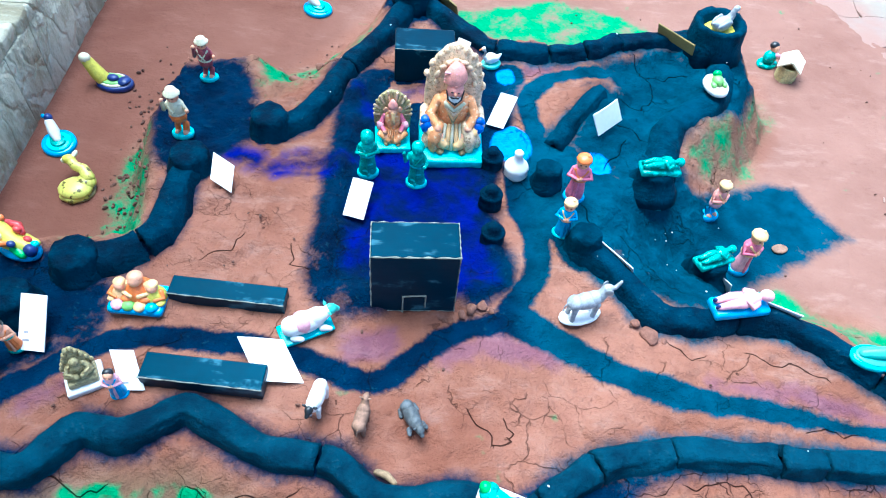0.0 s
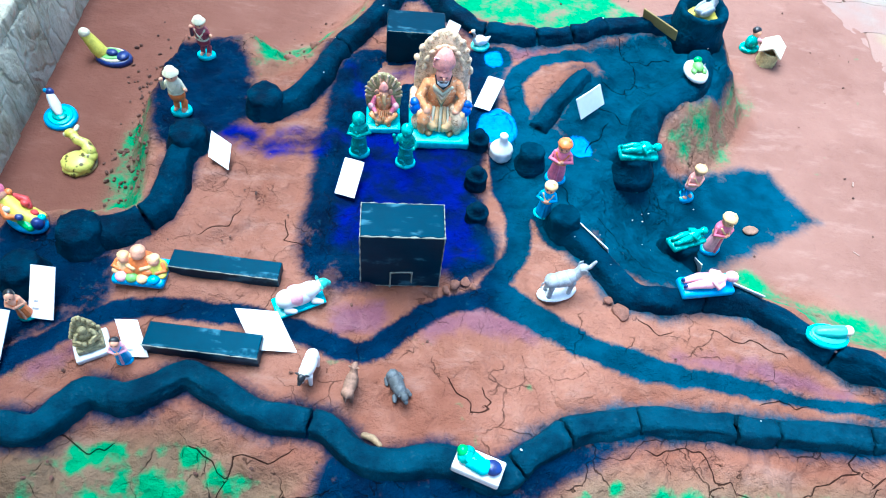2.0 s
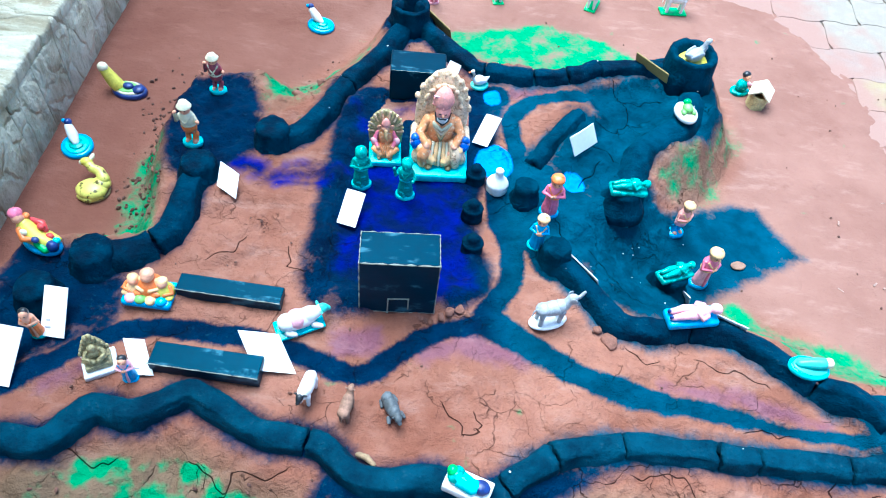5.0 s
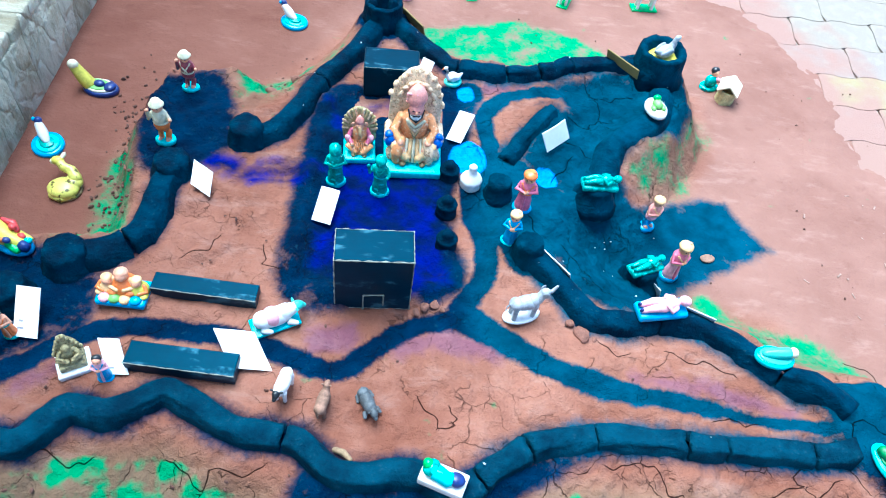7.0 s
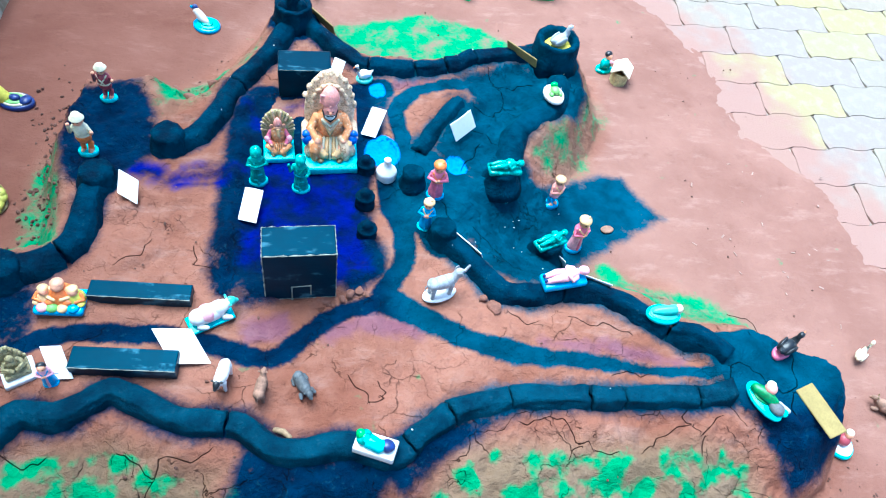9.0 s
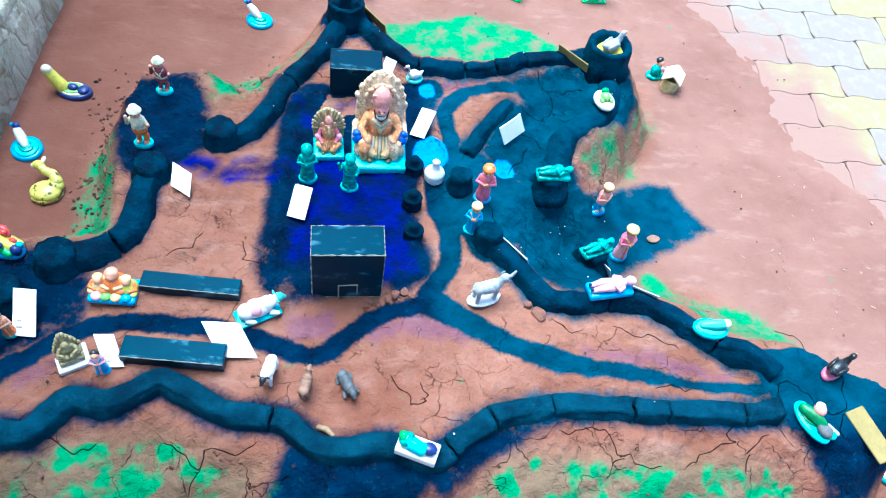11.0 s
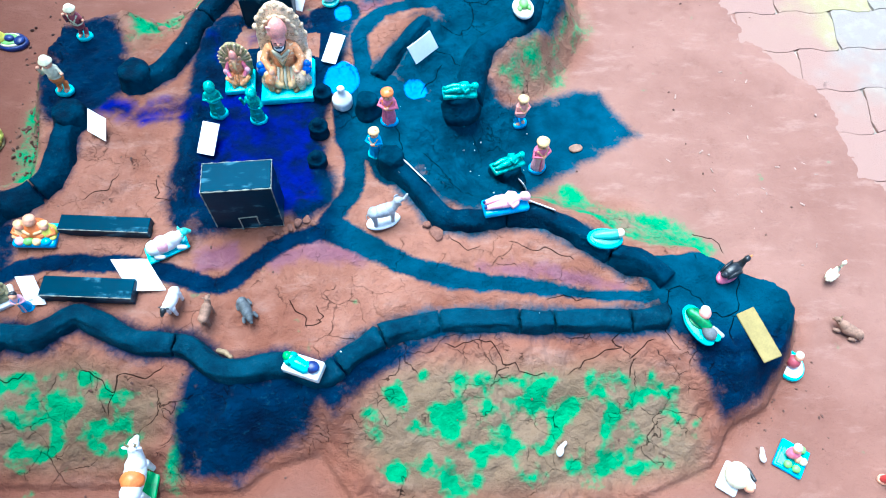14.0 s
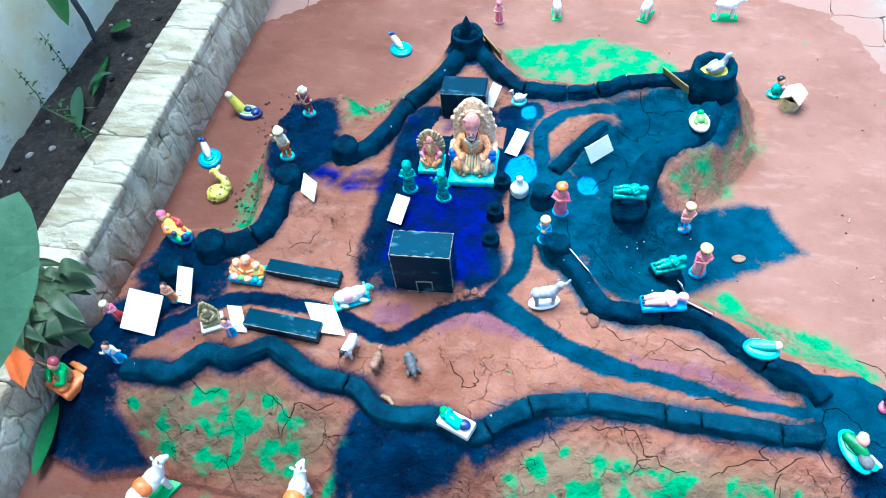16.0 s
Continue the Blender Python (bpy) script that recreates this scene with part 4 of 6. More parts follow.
# ---- painted boxes and bars ----
def court_box():
    home = holder("gate_box", pose(-0.003, 0.622, TOP - 0.002, 0, 0, 3), "black-painted box building with worn pale edges and a chalk-drawn door", "model building")
    bm = bmesh.new()
    brick(bm, 0.112, 0.056, 0.122, (0, 0, 0.061), (0, 0, 0), 0.03, 2)
    body = part("body", bm, "boxblack", home)
    for n, (a, b, w) in enumerate((((-0.056, -0.028, 0.121), (0.056, -0.028, 0.121), 0.0022), ((-0.056, -0.028, 0.0), (-0.056, -0.028, 0.121), 0.0018), ((0.056, -0.028, 0.0), (0.056, -0.028, 0.121), 0.0014),
                                  ((-0.056, 0.028, 0.121), (0.056, 0.028, 0.121), 0.0014), ((-0.056, -0.028, 0.121), (-0.056, 0.028, 0.121), 0.0014), ((0.056, -0.028, 0.121), (0.056, 0.028, 0.121), 0.0014), ((-0.056, -0.028, 0.002), (0.056, -0.028, 0.002), 0.0012))):
        c = Clay()
        a, b = Vector(a), Vector(b)
        pts = [a.lerp(b, k / 14) + Vector((0, 0, 0.0007 * math.sin(k * 2.3 + n))) for k in range(15)]
        c.roll(pts, [w * max(0.05, 0.9 * abs(math.sin(k * 1.9 + n * 1.3)) - 0.1) for k in range(15)], "chalk", 6)
        part("worn_edge", c.bm, "chalk", body, "pale rubbed edge")
    c = Clay()
    for a, b in (((-0.014, 0.0), (-0.014, 0.036)), ((-0.014, 0.036), (0.016, 0.038)), ((0.016, 0.038), (0.016, 0.012))):
        c.roll([(a[0], -0.0285, a[1]), ((a[0] + b[0]) / 2, -0.0287, (a[1] + b[1]) / 2 + 0.001), (b[0], -0.0285, b[1])], [0.0014, 0.0009, 0.0013], "chalk", 6)
    part("door_outline", c.bm, "chalk", body, "door drawn in pale chalk")


court_box()


def plain_box(name, x, y, z, sx, sy, sz, turn, label, worn=0.0011):
    home = holder(name, pose(x, y, z, 0, 0, turn), label, "painted block", "black blocks")
    bm = bmesh.new()
    brick(bm, sx, sy, sz, (0, 0, sz / 2), (0, 0, 0), 0.06, 2)
    body = part("body", bm, "boxblack", home)
    c = Clay()
    pts = [(-sx / 2 + sx * k / 18, -sy / 2 + 0.0003, sz - 0.0005 + 0.0005 * math.sin(k * 1.7)) for k in range(19)]
    c.roll(pts, [worn * (0.25 + 0.75 * abs(math.sin(k * 1.3 + x * 9))) for k in range(19)], "chalk", 6)
    part("worn_edge", c.bm, "chalk", body, "pale rubbed edge")


plain_box("back_box", -0.005, 1.105, TOP - 0.002, 0.104, 0.062, 0.070, 2, "plain glossy black box standing behind the seated statue", 0.0005)
plain_box("black_bar", -0.247, 0.597, TOP - 0.001, 0.154, 0.030, 0.022, -4, "long glossy black bar lying on the mud")
plain_box("black_bar", -0.252, 0.477, TOP - 0.001, 0.150, 0.036, 0.024, -4, "long glossy black bar lying beside the path")


# ---- cards ----
def label_card(x, y, w, h, turn, lean, z=None, label="blank white paper card stuck in the mud", mat="card", marks=0, thick=0.0016, slant=0.0):
    z = zat(x, y) if z is None else z
    home = holder("sign_card", pose(x, y, z - 0.004, 0, 0, turn) @ pose(0, 0, 0, lean, slant, 0), label, "sign card", "sign cards")
    bm = bmesh.new()
    brick(bm, w, thick, h, (0, 0, h / 2), (0, 0, 0), 0.3, 1)
    for v in bm.verts:
        v.co.y += 0.0022 * math.sin(v.co.x / w * 3 + 1) * (v.co.z / h)
    part("card", bm, mat, home)
    for k in range(marks):
        bm = bmesh.new()
        brick(bm, w * (0.22 - 0.04 * k), 0.0006, 0.0035, (-w * 0.22 + 0.004 * k, -thick / 2 - 0.0026, h * 0.2 + 0.009 * k), (0, 0, 0), 0.2, 1)
        part("writing_bar", bm, "smudge", home, "faint illegible line of writing")


CARDS = [((-0.314, 0.797, 0.112), (-0.28, 0.777, 0.106), (-0.314, 0.835, 0.13)),
         ((-0.112, 0.749, 0.104), (-0.081, 0.741, 0.104), (-0.101, 0.803, 0.127)),
         ((0.105, 0.967, 0.102), (0.133, 0.958, 0.102), (0.127, 1.01, 0.135)),
         ((0.037, 1.114, 0.1), (0.059, 1.101, 0.1), (0.055, 1.148, 0.14)),
         ((0.293, 0.953, 0.104), (0.338, 0.995, 0.106), (0.276, 0.961, 0.142), "white card stuck in the black pond bank"),
         ((-0.575, 0.431, 0.1), (-0.499, 0.423, 0.1), (-0.571, 0.501, 0.135), "large white card leaning back on the black path"),
         ((-0.489, 0.503, 0.1), (-0.456, 0.501, 0.1), (-0.494, 0.564, 0.135), "white card with faint writing beside an orange doll", 2),
         ((-0.348, 0.454, 0.102), (-0.321, 0.457, 0.098), (-0.367, 0.495, 0.126), "white card with faint writing beside the bronze deity", 1),
         ((-0.187, 0.473, 0.106), (-0.132, 0.478, 0.095), (-0.218, 0.521, 0.128), "white card leaning on the end of a black bar")]


def leaning_card(a, b, c, label="blank white paper card stuck in the mud", marks=0):
    """A card by its lower corners and its upper left corner."""
    up = Vector((0, 0, 0.005))
    a, b, c = Vector(a) + up, Vector(b) + up, Vector(c) + up
    x, y = b - a, c - a
    n = x.cross(y).normalized()
    home = holder("sign_card", pose(*((a + b) / 2)), label, "sign card", "sign cards")
    mid = (a + b) / 2

    def spot(u, v, d):
        return a + x * u + y * v + n * (d + 0.0018 * math.sin(3.1 * u) * v) - mid

    def board(under, name, mat, u0, u1, v0, v1, d0, d1, label=""):
        bm = bmesh.new()
        g = [[[bm.verts.new(spot(u0 + (u1 - u0) * i / 5, v0 + (v1 - v0) * j / 5, d)) for i in range(6)] for j in range(6)] for d in (d0, d1)]
        for lay in g:
            for j in range(5):
                for i in range(5):
                    bm.faces.new((lay[j][i], lay[j][i + 1], lay[j + 1][i + 1], lay[j + 1][i]))
        rim = [(0, i) for i in range(5)] + [(j, 5) for j in range(5)] + [(5, 5 - i) for i in range(5)] + [(5 - j, 0) for j in range(5)]
        for (j0, i0), (j1, i1) in zip(rim, rim[1:] + rim[:1]):
            bm.faces.new((g[0][j0][i0], g[0][j1][i1], g[1][j1][i1], g[1][j0][i0]))
        return part(name, bm, mat, under, label)

    sheet_part = board(home, "card", "card", 0, 1, 0, 1, -0.0008, 0.0008)
    for k in range(marks):
        board(sheet_part, "writing_bar", "smudge", 0.16 + 0.05 * k, 0.42 - 0.04 * k, 0.16 + 0.14 * k, 0.20 + 0.14 * k, 0.0009, 0.0013, "faint illegible line of writing")


for row in CARDS:
    leaning_card(*row)
# thin boards seen on edge
label_card(0.293, 0.700, 0.070, 0.036, -52, 24, None, "thin white card stuck upright beside the wall")
label_card(0.492, 0.742, 0.050, 0.036, -58, 22, 0.004, "thin white card stuck upright beside the stump")
label_card(0.506, 0.618, 0.056, 0.028, -28, 28, 0.115, "thin white card stuck behind the pink figure")
label_card(0.030, 1.325, 0.095, 0.030, -55, 16, 0.095, "narrow brown cardboard board leaning by the spire tower", "kraft", 0, 0.003)
label_card(0.468, 1.212, 0.085, 0.026, -50, 16, 0.122, "narrow brown cardboard board leaning against the hollow tower", "kraft", 0, 0.003)
label_card(0.818, 0.358, 0.088, 0.030, -73, -68, 0.118, "brown cardboard strip lying on the bastion plate", "kraft", 0, 0.004)


# ---- figures ----
def head(c, at, r, skin="skin", hair="dark", hat=None):
    x, y, z = at
    c.lump(at, (r, r, r * 1.12), skin)
    c.lump((x, y - r * 0.98, z - r * 0.05), (r * 0.16, r * 0.22, r * 0.2), skin, seg=8)
    for k in (-1, 1) if skin == "skin" else ():
        c.lump((x + k * r * 0.36, y - r * 0.88, z + r * 0.12), (r * 0.15, r * 0.12, r * 0.13), "dark", seg=6)
    if hat == "turban":
        c.turned([(r * 0.95, 0), (r * 1.25, r * 0.25), (r * 1.2, r * 0.55), (r * 0.8, r * 0.9), (r * 0.25, r * 1.05)], hair, (x, y, z + r * 0.4), seg=14)
        c.lump((x + r * 0.5, y, z + r * 1.3), (r * 0.35, r * 0.3, r * 0.35), hair, seg=8)
    elif hat == "brim":
        c.turned([(r * 1.25, 0), (r * 1.3, r * 0.15), (r * 0.95, r * 0.3), (r * 0.85, r * 0.9), (r * 0.3, r * 1.05)], hair, (x, y, z + r * 0.45), seg=14)
    elif hat == "crown":
        c.turned([(r * 0.95, 0), (r * 0.95, r * 0.5), (r * 0.7, r * 1.0), (r * 0.25, r * 1.7), (r * 0.05, r * 2.0)], hair, (x, y, z + r * 0.5), seg=14)
    else:
        c.lump((x, y + r * 0.28, z + r * 0.22), (r * 1.06, r * 0.95, r * 1.05), hair)


def standing(name, x, y, h, turn, label, robe, top, base, hair="dark", hat=None, arms="folded", skin="skin", z=None, tilt=(0, 0), round_base=True, legs=None):
    """A standing clay doll on a small base, one mesh."""
    c, u = Clay(), h
    c.oval(0.19 * u, 0.15 * u, 0.09 * u, base) if round_base else c.slab(0.36 * u, 0.28 * u, 0.09 * u, base)
    if legs:
        for s in (-1, 1):
            c.roll([(s * 0.065 * u, 0, 0.08 * u), (s * 0.07 * u, 0.005, 0.22 * u), (s * 0.06 * u, 0, 0.42 * u)], [0.05 * u, 0.055 * u, 0.07 * u], legs)
            c.lump((s * 0.07 * u, -0.03 * u, 0.1 * u), (0.045 * u, 0.075 * u, 0.035 * u), skin, seg=8)
        c.turned([(0.13 * u, 0.34 * u), (0.145 * u, 0.42 * u), (0.12 * u, 0.52 * u)], robe, squash=(1, 0.75))
    else:
        c.turned([(0.155 * u, 0.07 * u), (0.15 * u, 0.16 * u), (0.13 * u, 0.3 * u), (0.12 * u, 0.42 * u), (0.105 * u, 0.52 * u)], robe, squash=(1, 0.8))
        for k in range(5):
            a = -0.9 + 0.45 * k
            c.roll([(0.14 * u * math.sin(a), -0.11 * u * math.cos(a), 0.09 * u), (0.10 * u * math.sin(a), -0.085 * u * math.cos(a), 0.46 * u)], [0.018 * u, 0.01 * u], robe, 6)
        c.roll([(0, -0.120 * u, 0.10 * u), (0, -0.105 * u, 0.30 * u), (0, -0.092 * u, 0.46 * u)], [0.032 * u, 0.026 * u, 0.02 * u], top, 7)
    c.turned([(0.125 * u, 0.46 * u), (0.14 * u, 0.58 * u), (0.148 * u, 0.67 * u), (0.11 * u, 0.74 * u), (0.05 * u, 0.78 * u)], top, squash=(1, 0.8))
    c.turned([(0.128 * u, 0.47 * u), (0.138 * u, 0.49 * u), (0.128 * u, 0.51 * u)], hair if hat else base, squash=(1.02, 0.84))
    for k in (-1, 1):
        c.roll([(k * 0.10 * u, -0.06 * u, 0.715 * u), (k * 0.03 * u, -0.118 * u, 0.62 * u), (-k * 0.03 * u, -0.112 * u, 0.53 * u)], [0.02 * u, 0.018 * u, 0.012 * u], hair if hat else robe, 7)
    grips = {"folded": ((-0.02, -0.14, 0.58), (0.02, -0.14, 0.60)), "raised": ((-0.20, -0.10, 0.78), (0.15, -0.12, 0.56)), "down": ((-0.16, -0.03, 0.42), (0.16, -0.03, 0.42)), "wide": ((-0.26, -0.05, 0.60), (0.26, -0.05, 0.58)), "horn": ((-0.13, -0.14, 0.84), (0.2, -0.06, 0.6))}[arms]
    for s, e in zip((-1, 1), grips):
        mid = (s * 0.185 * u, -0.04 * u, 0.56 * u)
        c.roll([(s * 0.12 * u, 0, 0.68 * u), mid, tuple(v * u for v in e)], [0.042 * u, 0.04 * u, 0.03 * u], top, 8)
        c.lump(tuple(v * u for v in e), 0.036 * u, skin, seg=8)
    head(c, (0, -0.01 * u, 0.84 * u), 0.104 * u, skin, hair, hat)
    return c.done(name, x, y, turn, label, "figurine", z, "clay dolls", tilt)


def seated_king(name, x, y, size, turn, label, plain_small=False):
    """A seated clay statue with a big carved throne back, one mesh."""
    c, u = Clay(), size
    c.slab(0.54 * u, 0.52 * u, 0.10 * u, "cyan", (0, -0.05 * u, 0), soft=0.2)
    if not plain_small:
        prof = [(0.215 * u, 0.0), (0.235 * u, 0.12 * u), (0.24 * u, 0.40 * u), (0.225 * u, 0.56 * u), (0.175 * u, 0.72 * u), (0.09 * u, 0.83 * u), (0.01 * u, 0.87 * u)]
        c.turned(prof, "gold", (0, 0.12 * u, 0.09 * u), (1, 0.30), 26)
        for k in range(13):
            a = radians(-20 + 220 * k / 12)
            c.lump(((0.222 + 0.012 * math.sin(k * 2.1)) * u * math.cos(a), 0.11 * u, (0.56 + 0.34 * math.sin(a)) * u), (0.030 * u, 0.03 * u, (0.034 + 0.006 * math.sin(k * 1.7)) * u), "gold", (0, 12 * math.sin(k), 0), seg=9)
        for k in range(9):
            a = radians(10 + 160 * k / 8)
            c.lump((0.16 * u * math.cos(a), 0.055 * u, (0.56 + 0.27 * math.sin(a)) * u), (0.045 * u, 0.018 * u, 0.022 * u), "gold", (0, 90 - math.degrees(a), 0), 8)
        for s in (-1, 1):
            c.roll([(s * 0.22 * u, -0.10 * u, 0.30 * u), (s * 0.225 * u, 0.08 * u, 0.31 * u)], [0.05 * u, 0.045 * u], "gold")
            c.lump((s * 0.20 * u, -0.13 * u, 0.16 * u), (0.05 * u, 0.05 * u, 0.08 * u), "gold", seg=10)
            c.lump((s * 0.215 * u, -0.11 * u, 0.29 * u), (0.052 * u, 0.05 * u, 0.06 * u), "royal", seg=10)
            c.lump((s * 0.225 * u, -0.09 * u, 0.34 * u), (0.042 * u, 0.045 * u, 0.045 * u), "royal", seg=10)
    else:
        prof = [(0.22 * u, 0.0), (0.27 * u, 0.14 * u), (0.285 * u, 0.35 * u), (0.27 * u, 0.52 * u), (0.20 * u, 0.70 * u), (0.09 * u, 0.80 * u), (0.01 * u, 0.83 * u)]
        c.turned(prof, "bronze", (0, 0.10 * u, 0.09 * u), (1, 0.32), 26)
        for k in range(15):
            a = radians(-10 + 200 * k / 14)
            c.roll([(0.20 * u * math.cos(a), 0.04 * u, (0.54 + 0.22 * math.sin(a)) * u), (0.28 * u * math.cos(a), 0.06 * u, (0.54 + 0.36 * math.sin(a)) * u)], [0.016 * u, 0.022 * u], "bronze" if k % 2 else "gold", 6)
    body, lap = ("robe", "peach") if not plain_small else ("robe", "robe")
    for s in (-1, 1):
        c.roll([(s * 0.08 * u, 0.0, 0.24 * u), (s * 0.17 * u, -0.13 * u, 0.25 * u), (s * 0.06 * u, -0.19 * u, 0.17 * u)], [0.085 * u, 0.07 * u, 0.05 * u], lap)
        c.roll([(s * 0.10 * u, -0.16 * u, 0.22 * u), (s * 0.09 * u, -0.18 * u, 0.11 * u)], [0.045 * u, 0.036 * u], "skin")
        c.lump((s * 0.09 * u, -0.20 * u, 0.115 * u), (0.04 * u, 0.06 * u, 0.025 * u), "ochre", seg=9)
    for k in range(5):
        c.roll([(-0.06 * u + 0.03 * u * k, -0.10 * u, 0.30 * u), (-0.07 * u + 0.035 * u * k, -0.19 * u, 0.22 * u), (-0.06 * u + 0.03 * u * k, -0.195 * u, 0.12 * u)], 0.016 * u, ("cream", "peach")[k % 2] if not plain_small else lap, 6)
    if not plain_small:
        for s in (-1, 1):
            c.roll([(s * 0.12 * u, -0.12 * u, 0.30 * u), (s * 0.15 * u, -0.19 * u, 0.22 * u), (s * 0.15 * u, -0.19 * u, 0.13 * u)], [0.05 * u, 0.055 * u, 0.04 * u], "robe" if s < 0 else "gold", 9)
    c.turned([(0.115 * u, 0.24 * u), (0.12 * u, 0.34 * u), (0.14 * u, 0.45 * u), (0.115 * u, 0.53 * u), (0.05 * u, 0.57 * u)], body, squash=(1, 0.72))
    if not plain_small:
        for k in range(4):
            w = 0.075 - 0.014 * k
            c.roll([(-w * u, -0.085 * u, (0.52 - 0.035 * k) * u), (0.0, -0.12 * u, (0.47 - 0.045 * k) * u), (w * u, -0.085 * u, (0.52 - 0.035 * k) * u)], 0.016 * u, ("cream", "gold", "peach", "bronze")[k], 7)
    for s in (-1, 1):
        c.roll([(s * 0.12 * u, 0, 0.48 * u), (s * 0.185 * u, -0.05 * u, 0.38 * u), (s * 0.13 * u, -0.14 * u, 0.31 * u)], [0.052 * u, 0.047 * u, 0.036 * u], body if not plain_small else "pink")
        c.lump((s * 0.125 * u, -0.15 * u, 0.305 * u), 0.036 * u, "skin", seg=9)
    c.lump((0, -0.045 * u, 0.625 * u), (0.070 * u, 0.070 * u, 0.080 * u), "skin" if plain_small else "pinkish")
    c.lump((0, -0.118 * u, 0.63 * u), (0.014 * u, 0.018 * u, 0.02 * u), "skin", seg=8)
    if plain_small:
        c.roll([(0, -0.11 * u, 0.62 * u), (0.01 * u, -0.15 * u, 0.54 * u), (0.03 * u, -0.15 * u, 0.47 * u)], [0.03 * u, 0.024 * u, 0.016 * u], "peach", 8)
        for s in (-1, 1):
            c.lump((s * 0.10 * u, -0.03 * u, 0.63 * u), (0.05 * u, 0.02 * u, 0.055 * u), "skin", seg=9)
            c.lump((s * 0.19 * u, -0.06 * u, 0.36 * u), (0.06 * u, 0.06 * u, 0.08 * u), "rose", seg=10)
        c.turned([(0.075 * u, 0), (0.07 * u, 0.05 * u), (0.045 * u, 0.10 * u), (0.015 * u, 0.14 * u)], "pinkish", (0, -0.02 * u, 0.68 * u))
    else:
        c.lump((0, -0.088 * u, 0.578 * u), (0.052 * u, 0.040 * u, 0.044 * u), "white", seg=12)
        c.roll([(-0.066 * u, -0.075 * u, 0.64 * u), (-0.052 * u, -0.105 * u, 0.575 * u), (0, -0.125 * u, 0.540 * u), (0.052 * u, -0.105 * u, 0.575 * u), (0.066 * u, -0.075 * u, 0.64 * u)], [0.006 * u, 0.009 * u, 0.010 * u, 0.009 * u, 0.006 * u], "dark", 7)
        for k in (-1, 1):
            c.roll([(0, -0.128 * u, 0.606 * u), (k * 0.022 * u, -0.124 * u, 0.604 * u), (k * 0.040 * u, -0.112 * u, 0.612 * u)], [0.005 * u, 0.007 * u, 0.003 * u], "dark", 6)
            c.lump((k * 0.026 * u, -0.110 * u, 0.648 * u), (0.010 * u, 0.006 * u, 0.006 * u), "dark", seg=8)
        c.turned([(0.078 * u, 0), (0.092 * u, 0.03 * u), (0.088 * u, 0.08 * u), (0.062 * u, 0.14 * u), (0.028 * u, 0.175 * u), (0.005 * u, 0.185 * u)], "pinkish", (0, -0.005 * u, 0.675 * u))
        for k in range(4):
            c.roll([(-0.085 * u, -0.03 * u, (0.69 + 0.03 * k) * u), (0, -0.10 * u + 0.012 * k * u, (0.70 + 0.032 * k) * u), (0.085 * u - 0.012 * k * u, -0.02 * u, (0.72 + 0.03 * k) * u)], 0.010 * u, "rose" if k % 2 else "pinkish", 6)
    return c.done(name, x, y, turn, label, "statue", TOP - 0.002, rough=0.0018)


seated_king("seated_statue", 0.044, 0.925, 0.190, 2, "painted statue seated on an ornate golden throne, turquoise base")
seated_king("seated_statue", -0.050, 0.925, 0.105, 4, "small painted clay deity seated before a golden halo", True)


